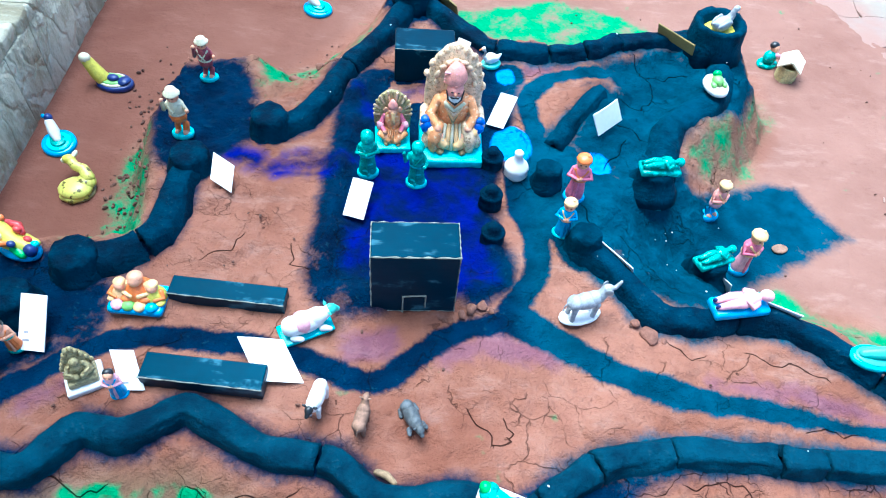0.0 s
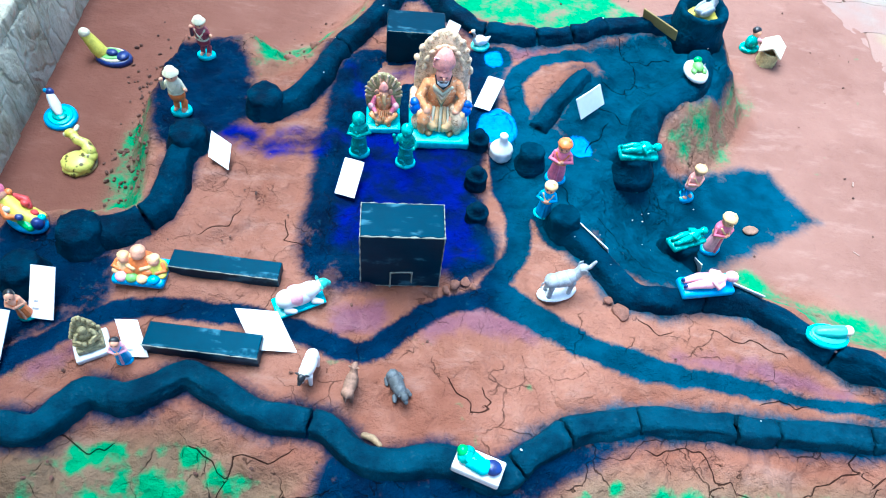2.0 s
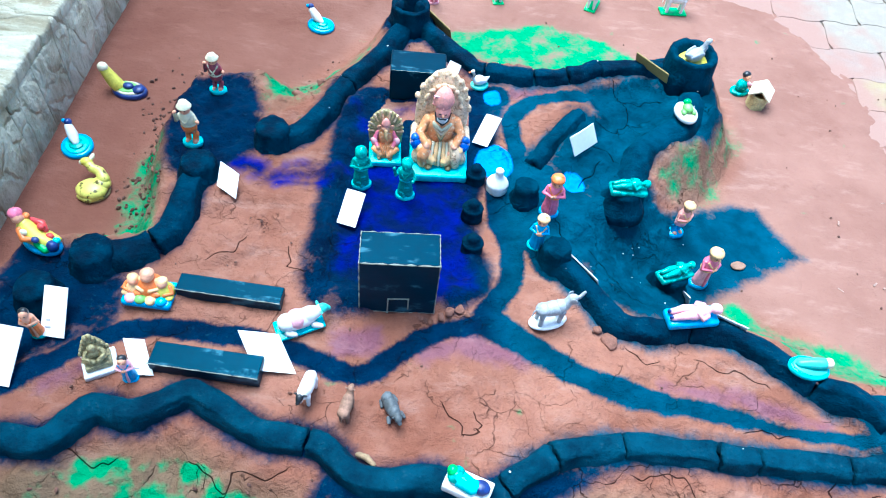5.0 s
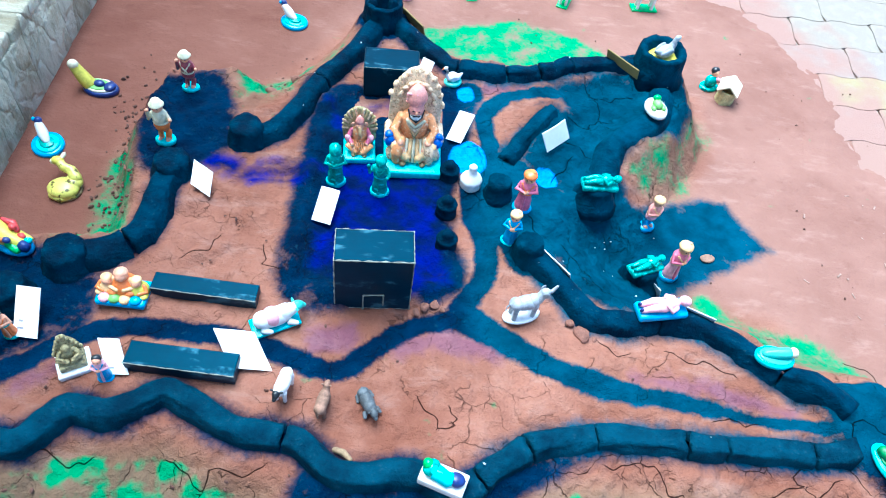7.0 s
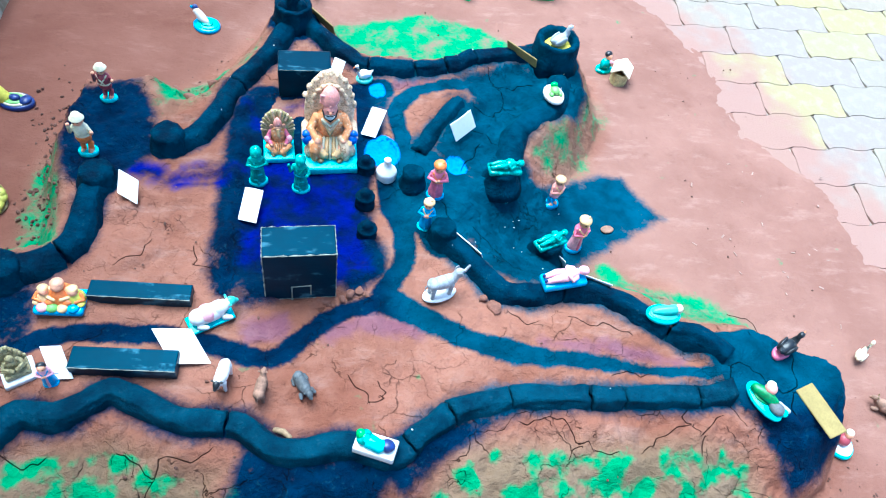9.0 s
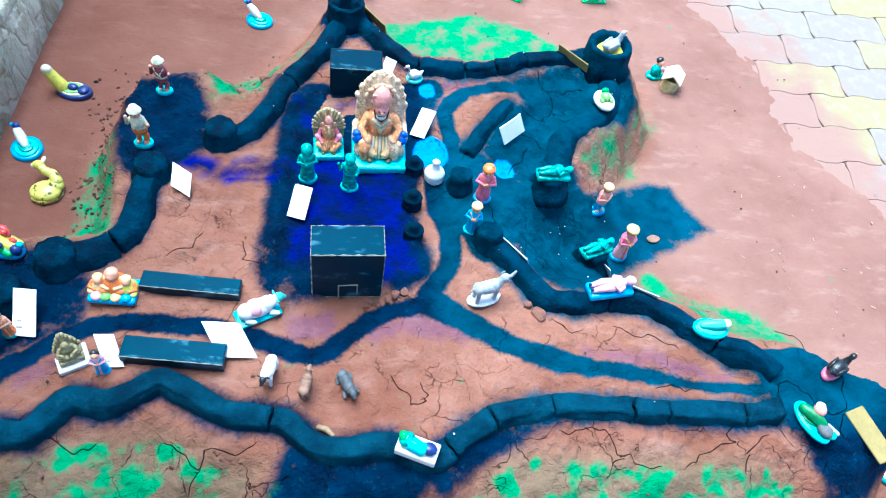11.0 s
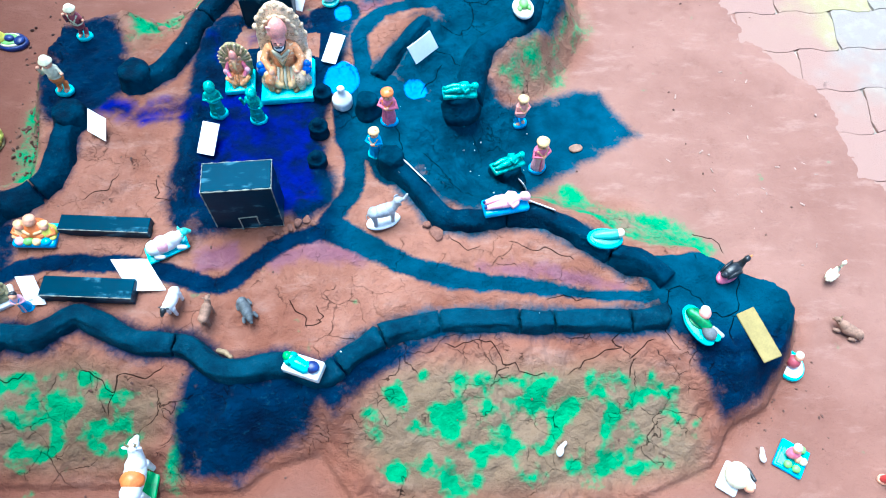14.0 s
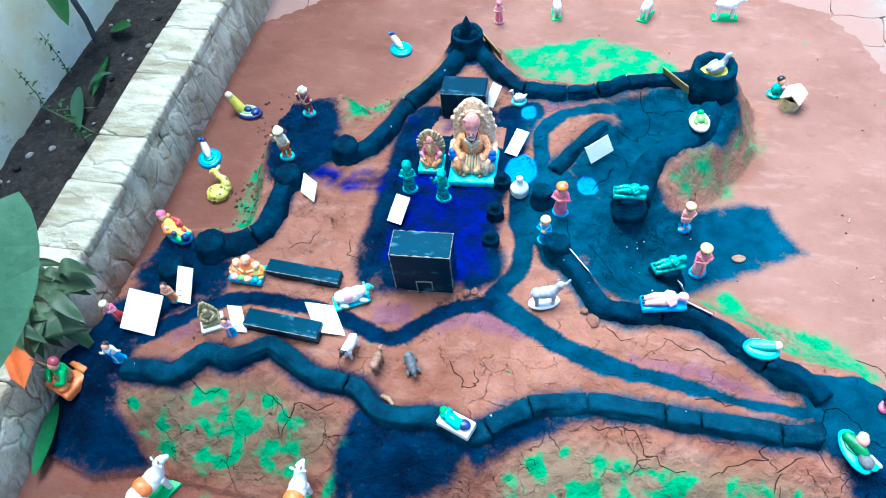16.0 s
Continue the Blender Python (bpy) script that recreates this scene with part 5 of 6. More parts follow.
def beast(name, x, y, length, turn, label, body="white", base="green", patch=None, horns=True, neck=0.5, z=None, lying=False, snout=1.0, trunk=False, rug=None, tail=True, base_round=False, tilt=(0, 0)):
    """A four-legged clay animal facing +x on its base, one mesh."""
    c, u = Clay(), length
    bh = 0.07 * u
    if base:
        c.oval(0.50 * u, 0.26 * u, bh, base) if base_round else c.slab(0.95 * u, 0.46 * u, bh, base, soft=0.35)
    leg = 0.0 if lying else 0.34 * u
    bz = bh + leg + 0.17 * u
    c.lump((0, 0, bz), (0.40 * u, 0.19 * u, 0.20 * u), body, seg=18)
    c.lump((0.20 * u, 0, bz + 0.05 * u), (0.19 * u, 0.17 * u, 0.19 * u), body)
    c.lump((-0.24 * u, 0, bz + 0.02 * u), (0.19 * u, 0.18 * u, 0.19 * u), body)
    if rug:
        c.lump((-0.05 * u, 0, bz + 0.045 * u), (0.19 * u, 0.205 * u, 0.205 * u), rug, seg=18)
    for sx in (-0.27, 0.25):
        for sy in (-0.11, 0.11):
            if lying:
                c.roll([(sx * u, sy * 1.5 * u, bh + 0.07 * u), ((sx + 0.12) * u, sy * 2.0 * u, bh + 0.04 * u)], [0.07 * u, 0.05 * u], body, 8)
            else:
                c.roll([(sx * u, sy * u, bz - 0.06 * u), (sx * u + 0.01 * u, sy * u, bh + leg * 0.5), (sx * u, sy * u, bh)], [0.085 * u, 0.055 * u, 0.055 * u], body, 8)
    hx, hz = 0.47 * u, bz + (0.10 + 0.32 * neck) * u
    c.roll([(0.28 * u, 0, bz + 0.06 * u), (0.38 * u, 0, bz + (0.06 + 0.18 * neck) * u), (hx - 0.04 * u, 0, hz)], [0.15 * u, 0.115 * u, 0.10 * u], body, 10)
    hc = patch or body
    c.lump((hx, 0, hz), (0.13 * u, 0.10 * u, 0.105 * u), hc)
    if trunk:
        c.roll([(hx + 0.08 * u, 0, hz), (hx + 0.17 * u, 0, hz - 0.02 * u), (hx + 0.22 * u, 0, hz + 0.08 * u), (hx + 0.26 * u, 0, hz + 0.15 * u)], [0.07 * u, 0.05 * u, 0.04 * u, 0.03 * u], hc, 8)
        for s in (-1, 1):
            c.lump((hx - 0.03 * u, s * 0.12 * u, hz), (0.09 * u, 0.025 * u, 0.11 * u), hc, (0, 0, s * 25))
    else:
        c.roll([(hx + 0.05 * u, 0, hz - 0.01 * u), (hx + 0.14 * u * snout, 0, hz - 0.06 * u)], [0.075 * u, 0.055 * u], hc, 8)
        for s in (-1, 1):
            c.lump((hx - 0.05 * u, s * 0.12 * u, hz + 0.05 * u), (0.03 * u, 0.06 * u, 0.03 * u), hc, (s * 20, 0, 0), 8)
            if horns:
                c.roll([(hx - 0.03 * u, s * 0.05 * u, hz + 0.08 * u), (hx - 0.02 * u, s * 0.09 * u, hz + 0.15 * u), (hx, s * 0.07 * u, hz + 0.20 * u)], [0.022 * u, 0.018 * u, 0.008 * u], "ochre", 6)
    if tail:
        c.roll([(-0.41 * u, 0, bz + 0.08 * u), (-0.47 * u, 0.02 * u, bz - 0.05 * u), (-0.46 * u, 0.03 * u, bz - 0.2 * u)], [0.025 * u, 0.018 * u, 0.022 * u], body, 6)
    return c.done(name, x, y, turn, label, "animal figurine", z, "clay animals", tilt)


def water_bird(name, x, y, size, turn, label, base="blue", body="white", wing="white", z=None, neck=1.0, rx=1.0, ry=0.36):
    c, u = Clay(), size
    if base:
        c.oval(0.5 * u * rx, ry * u, 0.12 * u, base)
    c.lump((0.02 * u, 0, 0.26 * u), (0.27 * u, 0.17 * u, 0.16 * u), body)
    for s in (-1, 1):
        c.lump((-0.04 * u, s * 0.13 * u, 0.30 * u), (0.21 * u, 0.05 * u, 0.11 * u), wing, (0, -12, s * 8))
    c.roll([(-0.22 * u, 0, 0.30 * u), (-0.34 * u, 0, 0.38 * u)], [0.09 * u, 0.03 * u], wing, 8)
    n = neck
    c.roll([(0.20 * u, 0, 0.30 * u), (0.30 * u, 0, 0.42 * u), (0.27 * u, 0, (0.42 + 0.18 * n) * u), (0.33 * u, 0, (0.42 + 0.30 * n) * u)], [0.10 * u, 0.07 * u, 0.055 * u, 0.07 * u], body, 9)
    c.lump((0.35 * u, 0, (0.44 + 0.30 * n) * u), (0.095 * u, 0.07 * u, 0.07 * u), body, seg=10)
    c.roll([(0.42 * u, 0, (0.43 + 0.30 * n) * u), (0.52 * u, 0, (0.40 + 0.30 * n) * u)], [0.035 * u, 0.012 * u], "orange", 6)
    return c.done(name, x, y, turn, label, "bird figurine", z, "clay animals")


def lying(name, x, y, size, turn, label, cloth="pink", base="blue", hair="skin", z=None, slab_base=True, tilt=(0, 0)):
    """A figure lying along x on a thick base, head towards +x."""
    c, u = Clay(), size
    if slab_base:
        c.slab(1.0 * u, 0.42 * u, 0.16 * u, base, soft=0.3)
    b = 0.16 * u if slab_base else 0.02 * u
    for s in (-1, 1):
        c.roll([(-0.42 * u, s * 0.07 * u, b + 0.06 * u), (-0.2 * u, s * 0.08 * u, b + 0.12 * u), (0.02 * u, s * 0.06 * u, b + 0.1 * u)], [0.055 * u, 0.075 * u, 0.095 * u], cloth)
        c.lump((-0.46 * u, s * 0.07 * u, b + 0.08 * u), (0.04 * u, 0.04 * u, 0.06 * u), "navy" if base == "blue" else cloth, seg=8)
        c.roll([(0.22 * u, s * 0.12 * u, b + 0.14 * u), (0.10 * u, s * 0.18 * u, b + 0.12 * u), (0.02 * u, s * 0.09 * u, b + 0.2 * u)], [0.05 * u, 0.045 * u, 0.04 * u], cloth)
    c.lump((0.13 * u, 0, b + 0.13 * u), (0.2 * u, 0.14 * u, 0.12 * u), cloth)
    c.lump((0.40 * u, 0, b + 0.17 * u), (0.11 * u, 0.10 * u, 0.10 * u), hair)
    c.lump((0.44 * u, 0, b + 0.16 * u), (0.10 * u, 0.105 * u, 0.105 * u), hair)
    return c.done(name, x, y, turn, label, "figurine", z, "clay dolls", tilt)


# figures in and round the court
standing("doll", -0.083, 0.843, 0.092, 6, "turquoise-painted standing doll on the blue court", "teal", "teal", "cyan", "teal", skin="teal")
standing("doll", -0.007, 0.828, 0.090, -10, "turquoise-painted standing doll on the blue court", "teal", "teal", "cyan", "teal", arms="raised", skin="teal")
c = Clay()
c.turned([(0.021, 0), (0.023, 0.006), (0.022, 0.016), (0.0235, 0.020), (0.021, 0.026), (0.014, 0.034), (0.009, 0.040), (0.0075, 0.052), (0.009, 0.056), (0.005, 0.061), (0.001, 0.062)], "white", seg=22)
c.done("shrine_dome", 0.150, 0.862, 0, "small white bottle-shaped dome on sky-blue powder", "ornament", rough=0.0004, size=0.84)
water_bird("swan", 0.117, 1.135, 0.052, 200, "small white swan with a pale green base", "mint", "white", "white", None, 1.0, 0.72, 0.30)
standing("doll", 0.239, 0.818, 0.094, -12, "standing doll in pink and orange robe on a blue base", "pink", "pink", "blue", "orange", "turban")
standing("doll", 0.214, 0.742, 0.080, -15, "doll in blue with a large orange turban", "blue", "blue", "cyan", "peach", "turban")
standing("doll", 0.503, 0.880, 0.088, 25, "small standing doll in rose robe on a blue base", "rose", "pinkish", "blue", "peach", "turban", legs="blue")
standing("doll", 0.530, 0.772, 0.100, 20, "small standing doll in pink robe on a blue base", "rose", "pink", "blue", "peach", "turban")
lying("lying_figure", 0.462, 0.742, 0.066, 25, "glossy turquoise lying figure on a black stump", "teal", "teal", "teal", zat(0.462, 0.745) + 0.048, True, (0, 4))
lying("lying_figure", 0.373, 0.858, 0.066, 6, "glossy turquoise lying figure on a black stump", "teal", "teal", "teal", zat(0.373, 0.862) + 0.037, True, (0, 3))
lying("lying_figure", 0.440, 0.608, 0.080, 10, "pink lying figure on a bright blue slab", "rose", "blue", "rose", zat(0.44, 0.606) + 0.026)
c = Clay()
c.oval(0.036, 0.023, 0.009, "cyan").oval(0.030, 0.018, 0.004, "mint", (0, 0, 0.008)).roll([(-0.020, 0, 0.014), (0.002, 0.002, 0.018), (0.018, 0.004, 0.020)], [0.007, 0.010, 0.010], "mint").lump((0.026, 0.005, 0.022), (0.009, 0.009, 0.009), "cream")
c.done("lying_figure", 0.606, 0.540, -6, "pale mint figure lying on a turquoise oval plate on the wall", "figurine", zat(0.606, 0.535) + 0.024, "clay dolls", rough=0.0006, size=0.86)
beast("elephant", 0.228, 0.600, 0.062, 18, "grey elephant with raised trunk on a white oval base", "grey", "white", None, False, 0.7, None, False, 1.0, True, None, True, True)
c = Clay()
c.slab(0.060, 0.030, 0.018, "white", soft=0.12).lump((-0.018, 0.002, 0.026), (0.012, 0.012, 0.012), "teal").roll([(-0.012, 0.0, 0.024), (0.006, -0.004, 0.024), (0.020, 0.004, 0.022)], [0.011, 0.010, 0.006], "cyan").lump((0.016, 0.0, 0.024), (0.011, 0.010, 0.008), "navy").lump((-0.024, 0.002, 0.034), (0.007, 0.007, 0.007), "green")
c.done("resting_figure", 0.108, 0.326, -20, "green and blue figure resting on a white block", "figurine", zat(0.108, 0.326) + 0.026, "clay dolls")

# left court
c = Clay()
c.slab(0.072, 0.046, 0.016, "blue", soft=0.3)
for dx, dy, z0, r, cloth, cap in ((-0.021, 0.004, 0.014, 0.0135, "peach", "peach"), (0.021, 0.004, 0.014, 0.0135, "yellow", "peach"), (0.0, 0.008, 0.018, 0.017, "orange", "skin")):
    c.turned([(r * 1.15, 0), (r * 1.1, r * 0.5), (r * 0.8, r * 1.2), (r * 0.45, r * 1.7)], cloth, (dx, dy, z0)).lump((dx, dy - 0.001, z0 + r * 2.0), (r * 0.55, r * 0.55, r * 0.62), "skin").lump((dx, dy + 0.002, z0 + r * 2.3), (r * 0.6, r * 0.58, r * 0.45), cap)
    for q in (-1, 1):
        c.roll([(dx + q * r * 0.7, dy, z0 + r * 1.3), (dx + q * r * 1.1, dy - r * 0.5, z0 + r * 0.8), (dx + q * r * 0.3, dy - r * 0.9, z0 + r * 0.8)], [r * 0.28, r * 0.25, r * 0.2], "peach" if cloth == "orange" else "orange", 7)
        c.lump((dx + q * r * 0.7, dy - r * 0.7, z0 + r * 0.3), (r * 0.6, r * 0.55, r * 0.35), cloth, seg=9)
for dx, m in ((-0.022, "rose"), (-0.008, "lime"), (0.007, "peach"), (0.022, "blue")):
    c.turned([(0.008, 0), (0.0085, 0.005), (0.006, 0.008), (0.002, 0.010)], m, (dx, -0.015, 0.014))
c.done("family_figure", -0.362, 0.585, -3, "orange and yellow seated figures crowded on a blue base", "figurine", rough=0.001).scale.z = 0.78
beast("resting_cow", -0.140, 0.556, 0.075, 28, "white and pink cow lying on a turquoise base", "white", "cyan", "mint", False, 0.05, None, True, 0.8, False, "rose", False)
beast("goat", -0.110, 0.447, 0.052, -102, "small white goat with a black head", "white", None, "dark", False, 0.5)
beast("toy_animal", -0.055, 0.425, 0.044, 80, "tiny unpainted brown clay animal", "clay", None, None, False, 0.5)
beast("toy_animal", 0.004, 0.436, 0.050, -62, "tiny dark grey clay animal crouching on the mud", "slate", None, None, False, 0.2, None, True, 1.0, False, None, True)
c = Clay()
c.slab(0.054, 0.046, 0.012, "white", soft=0.2).slab(0.042, 0.034, 0.014, "bronze", (0, 0.002, 0.011), soft=0.2).slab(0.034, 0.026, 0.010, "bronze", (0, 0.006, 0.024), soft=0.25)
c.turned([(0.019, 0.030), (0.020, 0.042), (0.018, 0.054), (0.012, 0.066), (0.005, 0.077), (0.001, 0.082)], "bronze", (0, 0.012, 0), (1, 0.5)).lump((0, 0.002, 0.044), (0.012, 0.009, 0.012), "bronze").lump((0, 0.0, 0.058), (0.007, 0.007, 0.009), "bronze")
for k in range(5):
    for s in (-1, 1):
        c.lump((s * (0.020 - 0.0042 * k), 0.008, 0.040 + 0.010 * k), (0.004, 0.004, 0.006), "bronze", seg=7)
for s in (-1, 1):
    c.roll([(s * 0.006, 0.002, 0.036), (s * 0.016, -0.006, 0.036), (s * 0.004, -0.011, 0.035)], [0.007, 0.006, 0.004], "bronze").roll([(s * 0.010, 0.0, 0.050), (s * 0.017, -0.004, 0.042), (s * 0.009, -0.010, 0.040)], [0.004, 0.004, 0.003], "bronze", 7)
c.done("bronze_deity", -0.395, 0.467, 28, "bronze-brown seated deity with a pointed halo on a white base", "figurine", rough=0.001, size=0.82)
standing("doll", -0.350, 0.452, 0.060, 10, "small doll in rose and blue standing behind a card", "blue", "rose", "blue")
standing("doll", -0.492, 0.508, 0.064, 15, "leaning doll in orange robe with black hair", "orange", "skin", "teal", tilt=(0, -4))
standing("doll", -0.585, 0.455, 0.066, 20, "doll in red with a white turban", "red", "pink", "red", "cream", "turban", tilt=(0, -10))
standing("doll", -0.545, 0.368, 0.070, 15, "black-haired doll in white and pink on a blue base", "blue", "white", "blue", arms="wide", tilt=(0, -3))
c = Clay()
c.slab(0.062, 0.058, 0.022, "orange", soft=0.25).slab(0.054, 0.014, 0.030, "orange", (0, 0.030, 0.0), soft=0.3).lump((0, 0.002, 0.034), (0.019, 0.016, 0.014), "ochre").lump((0, 0.006, 0.050), (0.016, 0.012, 0.016), "green").lump((0, 0.004, 0.072), (0.010, 0.010, 0.011), "skin").lump((0, 0.008, 0.078), (0.011, 0.010, 0.009), "maroon")
for s in (-1, 1):
    c.roll([(s * 0.014, 0.002, 0.056), (s * 0.022, -0.010, 0.044), (s * 0.010, -0.018, 0.040)], [0.006, 0.006, 0.005], "green").lump((s * 0.014, -0.014, 0.028), (0.012, 0.012, 0.008), "orange")
c.done("throne_figure", -0.638, 0.318, -20, "green-clad figure seated on an orange throne", "figurine", rough=0.0008)
home = holder("saffron_flag", pose(-0.650, 0.318, 0.10), "orange swallow-tailed cloth flag on a thin stick", "flag")
c = Clay()
c.roll([(0.004, 0.012, -0.01), (0.008, -0.012, 0.100)], 0.0016, "twig", 6)
part("stick", c.bm, "twig", home)
bm = bmesh.new()
corner = [Vector((0.010, -0.010, 0.090)), Vector((-0.105, 0.050, 0.110)), Vector((0.016, -0.066, 0.080)), Vector((-0.034, -0.040, 0.086))]
grid = []
for u in (k / 10 for k in range(11)):
    top, low = corner[0].lerp(corner[1], u), corner[0].lerp(corner[2], 0.9).lerp(corner[3], u * 0.6)
    grid.append([bm.verts.new(top.lerp(low, v) + Vector((0, 0, 0.004 * math.sin(u * 6 + v * 2))) + (corner[3] - top) * 0.35 * u * math.sin(math.pi * v)) for v in (k / 8 for k in range(9))])
for a, b in zip(grid, grid[1:]):
    for i in range(8):
        bm.faces.new((a[i], a[i + 1], b[i + 1], b[i]))
bmesh.ops.solidify(bm, geom=bm.faces, thickness=0.0008)
part("cloth", bm, "saffron", home, smooth=True)
# left bastions and outer ground
c = Clay()
c.oval(0.040, 0.022, 0.010, "blue").roll([(0.020, 0, 0.014), (-0.004, -0.004, 0.022), (-0.022, 0, 0.034)], [0.012, 0.015, 0.013], "yellow").lump((0.030, -0.002, 0.016), (0.011, 0.010, 0.010), "navy").lump((-0.032, 0, 0.048), (0.011, 0.010, 0.011), "skin").lump((-0.036, 0.002, 0.054), (0.012, 0.011, 0.009), "pink")
for s in (-1, 1):
    c.roll([(-0.020, s * 0.012, 0.036), (-0.008, s * 0.020, 0.028), (0.006, s * 0.012, 0.028)], [0.006, 0.006, 0.005], "red" if s > 0 else "orange").roll([(0.008, s * 0.010, 0.018), (0.026, s * 0.013, 0.014)], [0.008, 0.006], "green" if s < 0 else "yellow")
for dx, dy, dz, m in ((0.010, -0.012, 0.030, "navy"), (0.002, 0.010, 0.036, "red"), (-0.012, -0.012, 0.036, "cream"), (0.018, 0.008, 0.024, "red"), (-0.026, 0.010, 0.046, "orange"), (0.030, 0.008, 0.020, "cyan")):
    c.lump((dx, dy, dz), (0.007, 0.006, 0.005), m, seg=9)
c.done("reclining_figure", -0.548, 0.662, -25, "colourful reclining figure in yellow and red on a blue base", "figurine", rough=0.0012, size=0.92)
standing("doll", -0.372, 1.045, 0.086, -5, "doll in maroon with a pale brimmed hat", "maroon", "maroon", "cyan", "cream", "brim", "horn", legs="maroon")
standing("doll", -0.383, 0.905, 0.095, -5, "horn-blowing doll in orange and white", "orange", "cream", "cyan", "cream", "brim", "horn", legs="orange")
c = Clay()
c.oval(0.036, 0.025, 0.010, "navy", (0.006, 0, 0)).oval(0.029, 0.020, 0.004, "cream", (0.004, 0, 0.009)).oval(0.024, 0.016, 0.003, "lime", (0.002, 0, 0.012)).lump((0.006, 0, 0.017), (0.011, 0.009, 0.006), "navy").lump((0.026, 0, 0.013), (0.012, 0.013, 0.006), "navy")
c.roll([(-0.014, -0.002, 0.012), (-0.022, -0.002, 0.024), (-0.030, 0, 0.038), (-0.036, 0, 0.050)], [0.014, 0.014, 0.012, 0.0105], "yellow").lump((-0.037, 0, 0.054), (0.011, 0.010, 0.010), "cream")
c.done("yellow_duck", -0.592, 1.130, -8, "yellow long-necked duck on a dark blue pond base", "bird figurine", rough=0.0008)
c = Clay()
c.oval(0.033, 0.029, 0.009, "blue").oval(0.025, 0.021, 0.004, "cyan", (0.002, 0, 0.008)).oval(0.016, 0.013, 0.004, "teal", (0.002, 0, 0.011)).roll([(0.000, 0, 0.014), (-0.014, 0, 0.022), (-0.026, 0, 0.032)], [0.007, 0.010, 0.008], "white").lump((-0.032, 0.002, 0.038), (0.008, 0.007, 0.007), "navy").lump((-0.036, -0.004, 0.041), (0.004, 0.004, 0.004), "blue", seg=8)
c.done("blue_bird", -0.632, 0.962, -55, "white bird with a dark head on a turquoise round base", "bird figurine", rough=0.0006)
c = Clay()
c.lump((0, -0.006, 0.011), (0.028, 0.024, 0.013), "spotted").lump((0.012, 0.008, 0.014), (0.017, 0.016, 0.011), "spotted").roll([(0.016, 0.014, 0.020), (0.004, 0.026, 0.026), (-0.010, 0.028, 0.028), (-0.018, 0.034, 0.032)], [0.011, 0.009, 0.008, 0.008], "spotted").lump((-0.022, 0.036, 0.034), (0.011, 0.009, 0.008), "yellow")
c.lump((-0.016, 0.046, 0.037), (0.004, 0.009, 0.004), "cream").lump((-0.030, 0.034, 0.032), (0.006, 0.005, 0.005), "cream").roll([(0.020, -0.014, 0.006), (0.002, -0.028, 0.005), (-0.016, -0.022, 0.005)], 0.006, "spotted").oval(0.029, 0.028, 0.004, "ochre", (0, -0.002, 0))
c.done("yellow_deer", -0.566, 0.860, -6, "yellow deer with dark spots lying curled on the mud", "animal figurine", rough=0.0008)
c = Clay()
c.oval(0.033, 0.029, 0.009, "blue").oval(0.025, 0.021, 0.004, "cyan", (0.002, 0, 0.008)).oval(0.016, 0.013, 0.004, "teal", (0.002, 0, 0.011)).roll([(0.000, 0, 0.014), (-0.014, 0, 0.022), (-0.026, 0, 0.032)], [0.007, 0.010, 0.008], "white").lump((-0.032, 0.002, 0.038), (0.008, 0.007, 0.007), "navy").lump((-0.036, -0.004, 0.041), (0.004, 0.004, 0.004), "blue", seg=8)
c.done("blue_bird", -0.24, 1.412, -35, "white bird on a turquoise oval base behind the wall", "bird figurine", rough=0.0006)
# back row
standing("doll", 0.012, 1.555, 0.072, 10, "pink-robed doll standing behind the mound", "pink", "rose", "rose", "pink", "turban")
beast("cow", 0.168, 1.600, 0.058, 100, "white cow on a bright green base", "white", "green")
beast("cow", 0.410, 1.612, 0.064, 70, "white cow on a bright green base", "white", "green", None, True, 0.4)
beast("cow", 0.618, 1.622, 0.072, 5, "white cow standing side-on on a bright green base", "white", "green", None, True, 0.4)
c = Clay()
c.oval(0.022, 0.030, 0.009, "white").oval(0.017, 0.024, 0.003, "cream", (0, 0, 0.008)).lump((0, 0, 0.016), (0.010, 0.013, 0.008), "lime").lump((0, 0.010, 0.022), (0.008, 0.007, 0.007), "green")
for s in (-1, 1):
    c.lump((s * 0.010, -0.008, 0.013), (0.005, 0.008, 0.004), "lime")
c.done("frog", 0.516, 1.085, 8, "pale green frog on a white oval plate", "animal figurine", zat(0.516, 1.085) + 0.022, rough=0.0005)
water_bird("grey_bird", 0.548, 1.230, 0.084, 35, "grey pigeon on a yellow base inside the hollow tower", "yellow", "grey", "grey", zat(0.547, 1.232) + 0.034, 0.35)
home = holder("straw_hut", pose(0.757, 1.292, zat(0.757, 1.292), 0, 0, 62), "small hut with straw sides and a pale tilted roof", "model hut")
bm = bmesh.new()
for k in range(16):
    a = math.tau * k / 16
    brick(bm, 0.010, 0.004, 0.034, (0.024 * math.cos(a), 0.019 * math.sin(a), 0.016), (6 * math.sin(k * 3.1), 6 * math.sin(k * 1.7), math.degrees(a) + 90), 0.2, 1)
part("straw_wall", bm, "straw", home)
for s in (-1, 1):
    bm = bmesh.new()
    brick(bm, 0.052, 0.030, 0.004, (0, s * 0.012, 0.042), (s * -38, 0, 0), 0.2, 1)
    part("roof_panel", bm, "cream", home, "pale card roof panel")
c = Clay()
